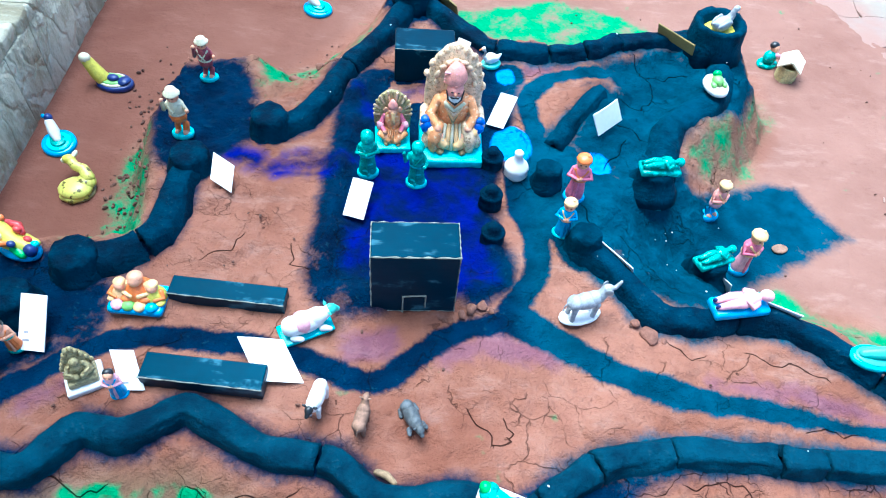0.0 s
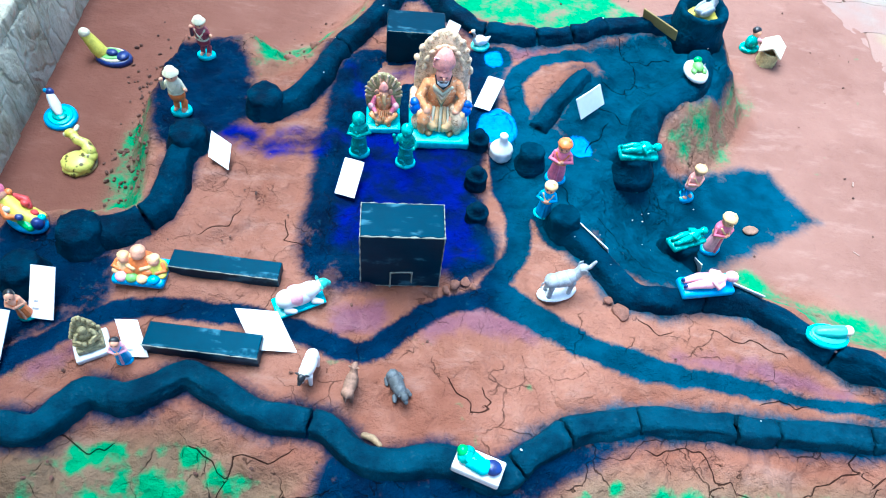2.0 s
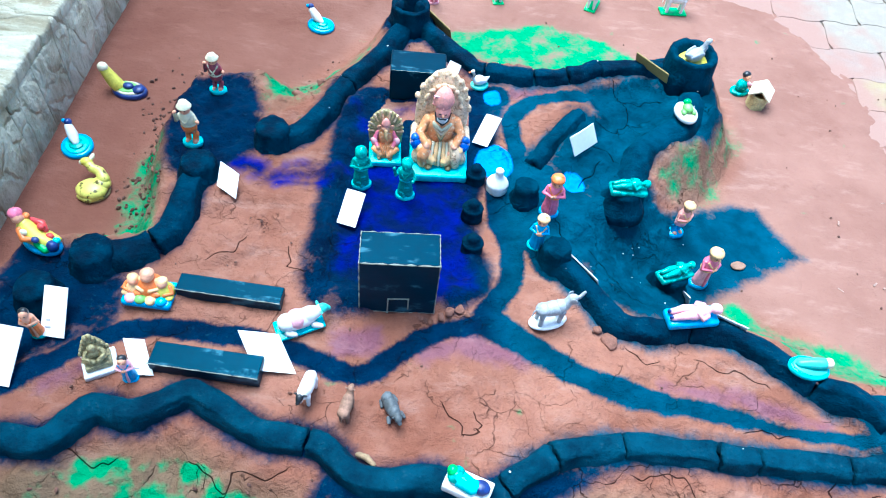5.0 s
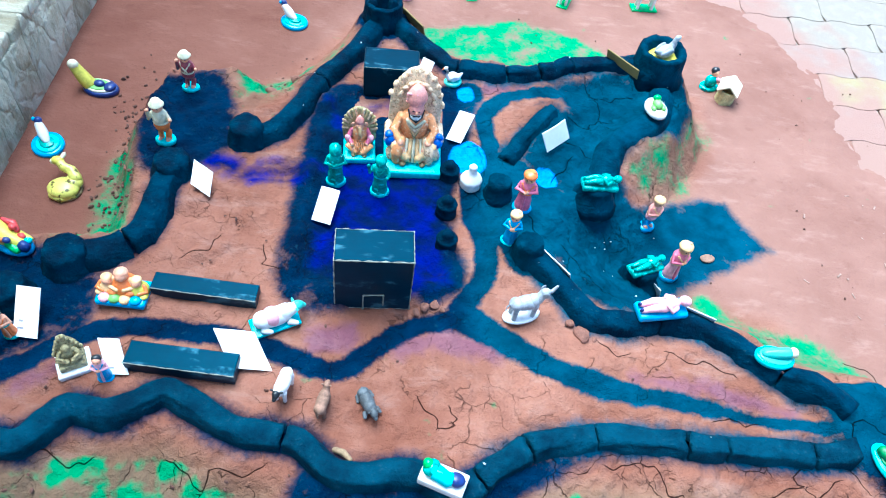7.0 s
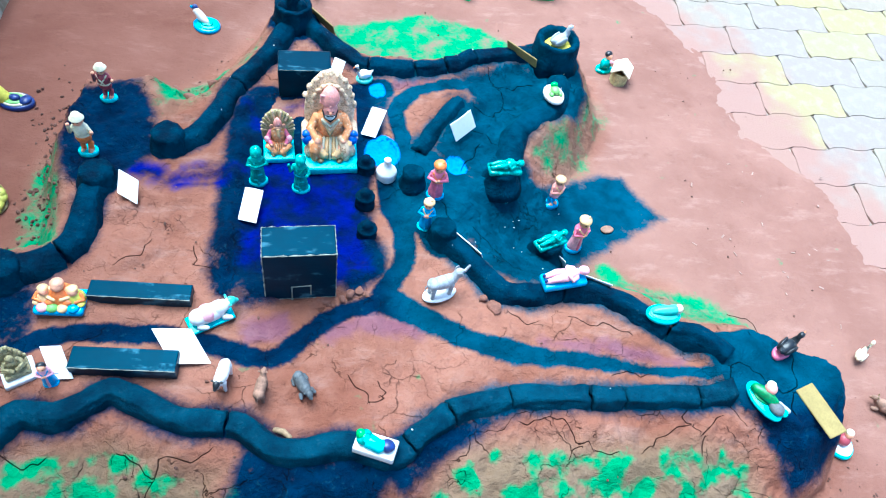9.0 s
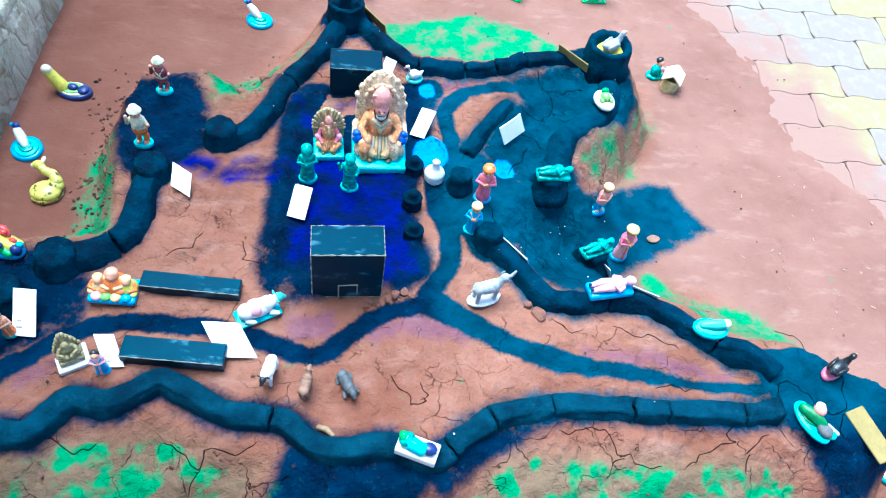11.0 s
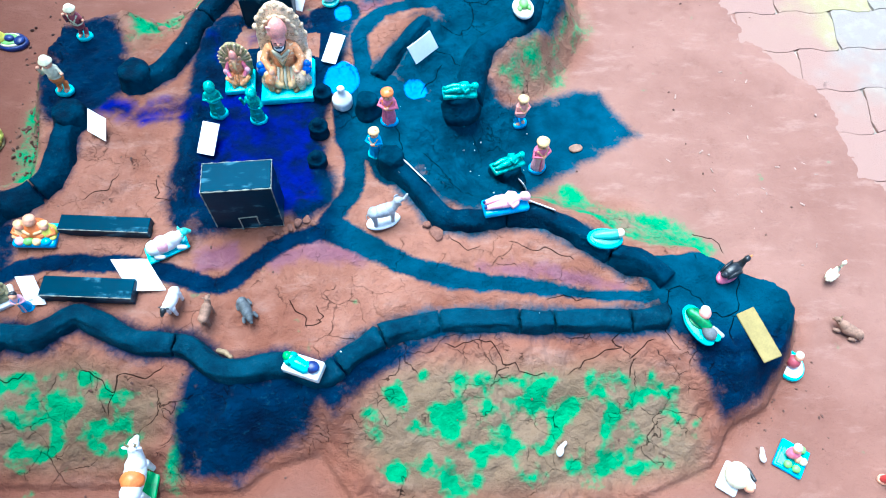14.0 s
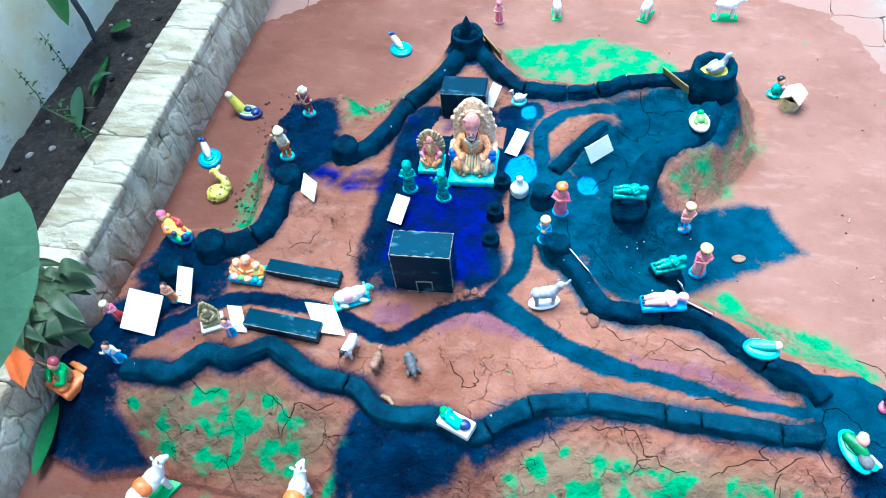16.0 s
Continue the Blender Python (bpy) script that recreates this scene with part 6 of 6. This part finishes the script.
c.oval(0.024, 0.018, 0.008, "teal").lump((0, 0, 0.020), (0.016, 0.013, 0.016), "teal").roll([(0.006, -0.006, 0.028), (0.018, -0.012, 0.022), (0.024, -0.004, 0.020)], [0.006, 0.005, 0.004], "rose").lump((0.004, 0.002, 0.040), (0.009, 0.009, 0.010), "skin").lump((0.003, 0.005, 0.045), (0.010, 0.009, 0.008), "dark")
c.done("crouching_doll", 0.728, 1.330, 20, "dark-haired doll in green crouching beside the hut", "figurine", group="clay dolls", rough=0.0006)
# right bastion plate and outer ground
water_bird("crow", 0.806, 0.470, 0.074, 30, "black crow on a red and pink base", "pink", "dark", "dark", zat(0.806, 0.47), 0.25, 0.66, 0.17)
c = Clay()
c.oval(0.020, 0.038, 0.007, "cyan").oval(0.015, 0.020, 0.004, "moss", (0.002, 0.010, 0.006)).roll([(-0.004, 0.022, 0.012), (0.002, 0.004, 0.016), (0.006, -0.010, 0.013)], [0.009, 0.011, 0.008], "moss").lump((0.008, 0.008, 0.026), (0.010, 0.010, 0.009), "pinkish").lump((0.010, 0.012, 0.030), (0.008, 0.008, 0.006), "cream").lump((0.004, -0.020, 0.012), (0.012, 0.014, 0.007), "slate").lump((0.010, -0.030, 0.010), (0.008, 0.008, 0.005), "teal").roll([(0.012, -0.016, 0.014), (0.020, -0.032, 0.010)], 0.004, "grey")
c.done("kneeling_figure", 0.738, 0.382, 22, "green figure with a pale head on a turquoise base", "figurine", rough=0.0007)
c = Clay()
c.oval(0.020, 0.024, 0.007, "cyan").oval(0.017, 0.019, 0.003, "white", (0, -0.002, 0.006)).lump((0, 0.002, 0.016), (0.010, 0.010, 0.009), "maroon").lump((0.004, 0.004, 0.026), (0.006, 0.006, 0.007), "skin").lump((0.004, 0.006, 0.030), (0.006, 0.006, 0.005), "cream")
c.done("bathing_figure", 0.930, 0.345, 0, "small brown figure seated on a turquoise and white oval plate", "figurine", 0.003, rough=0.0005, size=1.2)
water_bird("cream_duck", 1.050, 0.512, 0.056, 40, "cream-coloured long-necked duck lying on the mud", None, "cream", "cream", 0.0)
beast("clay_animal", 1.052, 0.405, 0.056, 140, "unpainted grey-brown clay animal crouching on the mud", "clay", None, None, True, 0.1, 0.0, True, 0.7, False, None, True)
c = Clay()
c.slab(0.050, 0.048, 0.008, "blue", turn=(0, 0, 45), soft=0.3).slab(0.042, 0.040, 0.003, "teal", (0, 0, 0.008), (0, 0, 45), 0.3).lump((0, 0.006, 0.020), (0.012, 0.010, 0.012), "pink").lump((0, 0.008, 0.036), (0.007, 0.007, 0.008), "skin").lump((0, 0.010, 0.041), (0.007, 0.007, 0.006), "white")
for dx, dy, m in ((-0.014, -0.008, "lime"), (0.012, -0.010, "cream"), (0.018, 0.008, "lime"), (-0.004, -0.018, "lime"), (0.006, -0.004, "skin")):
    c.lump((dx, dy, 0.014), (0.007, 0.007, 0.006), m, seg=9)
c.done("offering_figure", 0.890, 0.188, 10, "pink-clad figure among offerings on a turquoise square base", "figurine", rough=0.0006)
c = Clay()
c.slab(0.050, 0.034, 0.010, "white", turn=(0, 0, 55), soft=0.4).lump((0.006, 0.002, 0.022), (0.020, 0.022, 0.018), "cream").lump((0.020, -0.018, 0.022), (0.008, 0.008, 0.010), "skin").roll([(0.026, 0.010, 0.008), (0.032, -0.014, 0.010)], [0.005, 0.005], "white").roll([(0.030, 0.012, 0.012), (0.034, -0.006, 0.016)], 0.003, "dark")
c.done("spinning_wheel_figure", 0.782, 0.160, 0, "cream hunched figure on a white base", "figurine", 0.0, rough=0.0007)
c = Clay()
c.roll([(0, 0, 0.006), (0.003, 0.014, 0.010)], [0.005, 0.003], "white").lump((0, 0, 0.006), (0.005, 0.008, 0.006), "white")
c.done("small_bird", 0.842, 0.190, 10, "tiny white bird on the mud", "bird figurine", 0.002, rough=0.0003)
c = Clay()
c.lump((0, 0, 0.006), (0.006, 0.009, 0.007), "white").roll([(0, 0.006, 0.008), (0.004, 0.013, 0.013)], [0.004, 0.003], "white")
c.done("small_bird", 0.504, 0.205, -20, "tiny white bird on the green slope", "bird figurine", rough=0.0003)
standing("doll", 1.035, 0.150, 0.060, 0, "small doll in flesh and red standing on the mud", "red", "skin", "skin")
beast("cow", -0.422, 0.163, 0.092, 62, "white cow with brown patches on a green base", "white", "green", None, True, 0.6, None, False, 1.0, False, "orange")
beast("cow", -0.150, 0.184, 0.090, 88, "white cow with an orange cloth on a green base", "white", "green", None, True, 0.6, None, False, 1.0, False, "orange")
for x, y, r in ((0.320, 0.572, 0.014), (0.303, 0.592, 0.007), (0.338, 0.566, 0.006), (-0.20, 1.165, 0.012), (-0.235, 1.10, 0.014), (-0.47, 0.93, 0.008), (-0.455, 0.88, 0.007), (0.078, 0.600, 0.009), (0.094, 0.606, 0.008), (0.066, 0.592, 0.006), (0.106, 0.600, 0.006), (-0.268, 1.135, 0.010), (-0.290, 1.150, 0.007)):
    c = Clay()
    c.lump((0, 0, r * 0.2), (r, r * 0.75, r * 0.5), "clod", seg=12)
    c.done("mud_clod", x, y, x * 900, "broken clod of dry red mud", "clod", group="mud clods", rough=0.004)
c = Clay()
c.lump((0, 0, 0.002), (0.015, 0.010, 0.004), "clay")
c.done("flat_stone", 0.615, 0.819, 10, "small flat brown stone on the black paint", "stone")
c = Clay()
c.roll([(-0.012, 0, 0.004), (0.0, 0.001, 0.005), (0.012, -0.002, 0.004)], [0.004, 0.0045, 0.0035], "twig")
c.done("twig", -0.022, 0.362, -25, "short broken piece of dry wood", "twig", zat(-0.022, 0.362) + 0.004)


# ---- kerb wall, planting bed and house wall ----
def kerb():
    home = holder("stone_kerb", pose(0, 0, 0), "rough stone-faced kerb wall of the planting bed", "kerb wall", kind="structure")
    rng = random.Random(4)

    def blocks(lo, hi, rows):
        y = -0.30
        while y < 1.95:
            w = rng.uniform(0.12, 0.30)
            for a, b in rows:
                yield y, min(w, 1.97 - y), a, b
            y += w
    for y, w, top, _ in blocks(0, 0, [(1, 0)]):
        bm = bmesh.new()
        d = rng.uniform(0, 0.004)
        brick(bm, 0.124 + d, w - 0.0015, 0.030, (-0.750 + d / 2, y + w / 2, 0.152 + rng.uniform(-0.002, 0.002)), (rng.uniform(-1, 1), rng.uniform(-1.5, 1.5), 0), 0.2, 2)
        for v in bm.verts:
            v.co += noise.noise_vector(v.co * 25) * 0.003
        part("coping_stone", bm, "stone", home, smooth=True)
    y = -0.30
    while y < 1.95:
        w = rng.uniform(0.09, 0.22)
        bm = bmesh.new()
        d = rng.uniform(0, 0.007)
        brick(bm, 0.022, w - 0.001, 0.165, (-0.700 + d / 2, y + w / 2, 0.058), (rng.uniform(-3, 3), rng.uniform(-2, 1), rng.uniform(-2, 2)), 0.12, 2)
        for v in bm.verts:
            v.co += noise.noise_vector(v.co * 30) * 0.004
        part("facing_stone", bm, "stone", home, smooth=True)
        y += w
    bm = bmesh.new()
    brick(bm, 0.095, 2.25, 0.17, (-0.757, 0.83, 0.060), (0, 0, 0), 0.05, 1)
    part("core", bm, "stone", home)


kerb()


def sheet(name, x0, x1, y0, y1, z, mat, label, gap=0.02, amp=0.0):
    nx, ny = int((x1 - x0) / gap) + 1, int((y1 - y0) / gap) + 1
    verts = [(x0 + (x1 - x0) * i / nx, y0 + (y1 - y0) * j / ny) for j in range(ny + 1) for i in range(nx + 1)]
    verts = [(x, y, z + amp * (noise.noise(Vector((x * 14, y * 14, 3))) + 0.5 * noise.noise(Vector((x * 45, y * 45, 7))))) for x, y in verts]
    faces = [(j * (nx + 1) + i, j * (nx + 1) + i + 1, (j + 1) * (nx + 1) + i + 1, (j + 1) * (nx + 1) + i) for j in range(ny) for i in range(nx)]
    me = bpy.data.meshes.new(name)
    me.from_pydata(verts, [], faces)
    me.polygons.foreach_set("use_smooth", np.ones(len(faces), bool))
    me.materials.append(MAT[mat])
    return tagged(new(name, me), label, name.replace("_", " "), kind="structure")


sheet("planting_bed", -1.14, -0.80, -0.5, 2.4, 0.055, "soil", "dark loose soil of the planting bed", 0.012, 0.010)
bm = bmesh.new()
brick(bm, 0.20, 6.0, 2.6, (-1.215, 1.2, 1.25), (0, 0, 0), 0.01, 1)
tagged(new("wall_house", mesh_of("wall_house", bm, ["plaster"], False)), "pale lime-washed plaster house wall", "wall", kind="structure")
rng = random.Random(11)
for k in range(70):
    x, y = rng.uniform(-1.09, -0.83), rng.uniform(0.35, 1.8)
    c = Clay()
    r = rng.uniform(0.003, 0.009)
    c.lump((0, 0, r * 0.4), (r * rng.uniform(0.8, 1.4), r, r * 0.7), "pebble" if k % 3 else "soil", seg=8)
    c.done("pebble", x, y, rng.uniform(0, 360), "small rounded stone on the garden soil", "pebble", 0.055, "garden pebbles", rough=0.0012)


def blade(bm, base, tip, width, droop, segs=9, fold=0.25):
    """A leaf from base to tip with a folded midrib and a drooping curve."""
    a, b = Vector(base), Vector(tip)
    d = b - a
    side = d.cross(Vector((0, 0, 1))).normalized() if abs(d.normalized().z) < 0.95 else Vector((1, 0, 0))
    rows = []
    for k in range(segs + 1):
        t = k / segs
        p = a + d * t + Vector((0, 0, -droop * t * t + droop * 0.6 * math.sin(math.pi * t)))
        w = width * (math.sin(math.pi * min(1, 0.04 + t * 0.96)) ** 0.75)
        rows.append([bm.verts.new(p - side * w + Vector((0, 0, w * fold))), bm.verts.new(p), bm.verts.new(p + side * w + Vector((0, 0, w * fold)))])
    for r, s in zip(rows, rows[1:]):
        for i in range(2):
            bm.faces.new((r[i], r[i + 1], s[i + 1], s[i]))


def plant(name, x, y, z, leaves, label, mat="leaf", stem=None):
    home = holder(name, pose(x, y, z), label, "plant", "garden plants")
    if stem:
        c = Clay()
        c.roll(stem[0], stem[1], "stem", 8)
        part("stem", c.bm, "stem", home, smooth=True)
    for base, tip, w, droop in leaves:
        bm = bmesh.new()
        blade(bm, base, tip, w, droop)
        bmesh.ops.solidify(bm, geom=bm.faces, thickness=0.0007)
        part("leaf", bm, mat, home, smooth=True)


plant("broad_leaf_plant", -1.085, 1.30, 0.055, [((0.0, -0.01, 0.26), (0.055, -0.115, 0.17), 0.030, 0.02), ((0.01, 0.02, 0.25), (0.07, 0.10, 0.24), 0.026, 0.02), ((0.0, 0.0, 0.30), (0.10, -0.02, 0.33), 0.028, 0.03)],
      "shrub with broad dark green leaves on a grey stem", "leaf", ([(0.0, 0.0, -0.01), (0.004, 0.004, 0.08), (-0.002, 0.0, 0.20), (-0.008, -0.01, 0.34)], [0.009, 0.008, 0.008, 0.006]))
plant("round_leaf_plant", -1.030, 1.345, 0.055, [((-0.030, 0.0, 0.012), (0.040, 0.004, 0.030), 0.026, 0.0)], "low plant with one round fresh green leaf", "leaf", ([(-0.03, 0, -0.01), (-0.03, 0, 0.012)], [0.003, 0.002]))
plant("strap_leaf_plant", -1.030, 1.262, 0.055, [((0, 0, 0.0), (0.065, -0.205, 0.030), 0.012, 0.0)], "curved strap-shaped green leaf arching over the soil", "leaf")
plant("broad_leaf_plant", -1.020, 1.095, 0.055, [((0, 0, 0.03), (0.053, -0.128, 0.012), 0.017, 0.01), ((0.01, 0.01, 0.01), (0.07, 0.06, 0.05), 0.010, 0.02)], "young plant with pale green leaves", "paleleaf")
plant("fallen_stalk", -1.075, 1.005, 0.055, [((0, 0, 0.045), (0.16, -0.042, 0.004), 0.0035, 0.0), ((0.02, 0.0, 0.03), (0.12, 0.05, 0.004), 0.0025, 0.0)], "thin pale green stalk lying across the soil", "oldleaf")
rng = random.Random(33)
for px0, py0, n in ((-1.098, 1.16, 16), (-1.085, 1.02, 14), (-0.93, 0.93, 18)):
    sprigs = []
    for k in range(n):
        a, r, zz = rng.uniform(0, math.tau), rng.uniform(0.008, 0.022), 0.012 + 0.13 * k / n
        b0 = (0.006 * math.sin(k * 1.9), 0.008 * math.cos(k * 2.3), zz)
        sprigs.append((b0, (b0[0] + abs(r * math.cos(a)), b0[1] + r * math.sin(a), zz + 0.008), rng.uniform(0.0025, 0.005), 0.004))
    plant("garden_weed", px0, py0, 0.055, sprigs, "thin weed with many tiny leaves in the soil", "leaf", ([(0, 0, -0.01), (0.004, 0.003, 0.06), (0.0, -0.003, 0.15)], [0.0014, 0.0012, 0.0008]))
rng = random.Random(21)
tufts = []
for k in range(34):
    a, r = rng.uniform(-1.5, 1.2), rng.uniform(0.045, 0.085)
    b = (rng.uniform(-0.09, 0.03), rng.uniform(-0.08, 0.06), rng.uniform(-0.02, 0.035))
    tufts.append((b, (b[0] + r * math.cos(a), b[1] + r * math.sin(a), b[2] + rng.uniform(-0.05, 0.012)), rng.uniform(0.011, 0.022), rng.uniform(0.01, 0.05)))
plant("drooping_plant", -0.70, 0.43, 0.185, tufts, "cluster of dull green leaves drooping over the stone kerb", "oldleaf", ([(-0.13, 0.0, -0.13), (-0.11, 0.0, -0.02), (-0.05, 0.0, 0.0)], [0.006, 0.005, 0.004]))
plant("tall_leaf_plant", -0.93, 0.42, 0.055, [((0.595, -0.290, 0.555), (0.600, -0.125, 0.670), 0.057, 0.012), ((0, 0, 0.05), (0.06, -0.10, 0.16), 0.03, 0.05)], "tall plant with one very broad pale green leaf", "paleleaf",
      ([(0, 0, 0), (0.02, -0.06, 0.22), (0.16, -0.16, 0.44), (0.38, -0.26, 0.53), (0.595, -0.290, 0.555)], [0.008, 0.007, 0.006, 0.005, 0.004]))
bm = bmesh.new()
blade(bm, (0, 0, 0.012), (-0.02, 0.14, 0.02), 0.016, 0.0)
bmesh.ops.solidify(bm, geom=bm.faces, thickness=0.0015)
ob = new("fallen_leaf", mesh_of("fallen_leaf", bm, ["flagleaf"]))
ob.matrix_world = pose(-0.655, 0.155, zat(-0.655, 0.2) + 0.004)
tagged(ob, "flat green leaf lying beside the kerb", "leaf")


# ---- litter on the mud ----
def crumbs():
    bm = bmesh.new()
    rng = random.Random(8)
    spots = [(-0.475, 0.90, 0.028, 0.10, 170), (-0.46, 1.10, 0.05, 0.05, 110), (-0.20, 1.17, 0.05, 0.05, 40), (0.62, 0.30, 0.25, 0.1, 25), (0.90, 0.26, 0.06, 0.06, 30), (0.05, 0.5, 0.35, 0.2, 50), (-0.25, 0.72, 0.1, 0.1, 20), (0.80, 0.95, 0.3, 0.4, 70), (-0.3, 0.25, 0.2, 0.08, 40), (0.325, 0.60, 0.015, 0.02, 24)]
    for x0, y0, sx, sy, n in spots:
        for _ in range(n):
            x, y, r = rng.gauss(x0, sx), rng.gauss(y0, sy), rng.uniform(0.0008, 0.0028)
            r *= 1.5 if x < -0.42 else 1.0
            at = np.array([x]), np.array([y])
            inked = max([signed(*at, poly)[0] for poly in PATCHES + SPRAYS] + [w - reach(*at, line)[0] for w, line in STROKES] + [0.024 - reach(*at, line)[0] for line in WALLS.values()]) > -0.004
            if x < -0.68 or x > 1.1 or y < 0.0 or y > 1.6 or inked:
                continue
            bmesh.ops.create_icosphere(bm, subdivisions=1, radius=1.0, matrix=pose(x, y, zat(x, y) + r * 0.4, rng.uniform(0, 90), 0, rng.uniform(0, 360)) @ Matrix.Diagonal((r * rng.uniform(0.8, 1.6), r, r * 0.8, 1)))
    tagged(new("mud_crumbs", mesh_of("mud_crumbs", bm, ["crumb"], False)), "loose crumbs of dry red mud", "crumbs", kind="stuff")


crumbs()
bm = bmesh.new()
rng = random.Random(17)
for _ in range(28):
    x, y = rng.gauss(0.98, 0.10), rng.gauss(0.82, 0.14)
    brick(bm, rng.uniform(0.002, 0.012), rng.uniform(0.0015, 0.004), 0.0012, (x, y, zat(x, y) + 0.001), (0, 0, rng.uniform(0, 180)), 0.2, 1)
tagged(new("pale_chips", mesh_of("pale_chips", bm, ["chip"], False)), "pale dry chips and straw bits strewn on the mud", "chips", kind="stuff")

bm = bmesh.new()
rng = random.Random(29)
for name, n, spread in (("left_back", 12, 0.014), ("right", 5, 0.02), ("front", 4, 0.015), ("pond", 4, 0.02), ("back", 5, 0.012)):
    line = WALLS[name]
    for _ in range(n):
        x, y = rng.choice(curve([Vector(p) for p in line], 0.01))
        x, y, r = x + rng.gauss(0, spread), y + rng.gauss(0, spread), rng.uniform(0.0005, 0.0014)
        on = reach(np.array([x]), np.array([y]), line)[0] < 0.012
        bmesh.ops.create_icosphere(bm, subdivisions=1, radius=1.0, matrix=pose(x, y, zat(x, y) + (0.0245 if on else 0.001), 0, 0, rng.uniform(0, 180)) @ Matrix.Diagonal((r * 1.5, r, r, 1)))
for _ in range(30):
    x, y, r = rng.uniform(0.24, 0.52), rng.uniform(0.66, 0.90), rng.uniform(0.0004, 0.0012)
    bmesh.ops.create_icosphere(bm, subdivisions=1, radius=1.0, matrix=pose(x, y, zat(x, y) + 0.001) @ Matrix.Diagonal((r * 1.4, r, r, 1)))
tagged(new("white_specks", mesh_of("white_specks", bm, ["white"], False)), "tiny white powder specks dropped on the black paint", "specks", kind="stuff")

# ---- blue plastic at the edge of the paving ----
bm = bmesh.new()
n = 16
vs = [[bm.verts.new((1.40 + 0.7 * i / n, 1.80 + 0.5 * j / n + 0.06 * math.sin(i), 0.004 + 0.03 * abs(noise.noise(Vector((i * 0.5, j * 0.5, 1)))) )) for i in range(n + 1)] for j in range(n + 1)]
for a, b in zip(vs, vs[1:]):
    for i in range(n):
        bm.faces.new((a[i], a[i + 1], b[i + 1], b[i]))
bmesh.ops.solidify(bm, geom=bm.faces, thickness=0.002)
tagged(new("plastic_sheet", mesh_of("plastic_sheet", bm, ["tarp"])), "crumpled bright blue plastic sheet on the paving", "plastic sheet")

# ---- paving ----
sheet("pavement", -20, 30, -20, 40, -0.0115, "sand", "sandy bed of the interlocking paving", 2.0)


def pavers():
    home = holder("paving_blocks", pose(0, 0, 0), "pale cream and grey interlocking concrete paving blocks", "paving", kind="structure")
    L, W, T = 0.228, 0.117, 0.03
    n = 16
    edge = [0.0055 * math.sin(2 * math.tau * k / n) + 0.0012 * math.sin(6 * math.tau * k / n) for k in range(n + 1)]
    ends = [0.0075 * math.sin(math.pi * (k / 4 - 0.5)) for k in range(5)]
    g = 0.0006
    loop = [(-L / 2 + g + (L - 2 * g) * k / n, -W / 2 + g + edge[k]) for k in range(n)]
    loop += [(L / 2 - g + ends[k], -W / 2 + g + (W - 2 * g) * k / 4) for k in range(4)]
    loop += [(L / 2 - g - (L - 2 * g) * k / n, W / 2 - g + edge[n - k]) for k in range(n)]
    loop += [(-L / 2 + g + ends[4 - k], W / 2 - g - (W - 2 * g) * k / 4) for k in range(4)]
    bm = bmesh.new()
    low = [bm.verts.new((x, y, -T)) for x, y in loop]
    mid = [bm.verts.new((x, y, -0.0012)) for x, y in loop]
    top = [bm.verts.new((x * 0.996, y * 0.992, 0)) for x, y in loop]
    m = len(loop)
    for a, b in ((low, mid), (mid, top)):
        for i in range(m):
            bm.faces.new((a[i], a[(i + 1) % m], b[(i + 1) % m], b[i]))
    bm.faces.new(top)
    me = mesh_of("paver", bm, ["paver"], False)
    rng = random.Random(2)
    turn = pose(0, 0, 0, 0, 0, PAVE_TURN)
    for j in range(-14, 34):
        for i in range(-8, 22):
            p = turn @ Vector((i * L + (j % 2) * L / 2 + 0.142, j * W + 0.063, 0))
            if -0.75 < p.x < 2.3 and 0.3 < p.y < 2.6 and signed(np.array([p.x]), np.array([p.y]), BRIM)[0] < 0.16:
                ob = new("paver", me)
                ob.parent = home
                ob.matrix_basis = pose(p.x, p.y, -0.006 + rng.uniform(-0.0004, 0.0004), rng.uniform(-0.08, 0.08), rng.uniform(-0.08, 0.08), PAVE_TURN)


PAVE_TURN = 1.2
pavers()
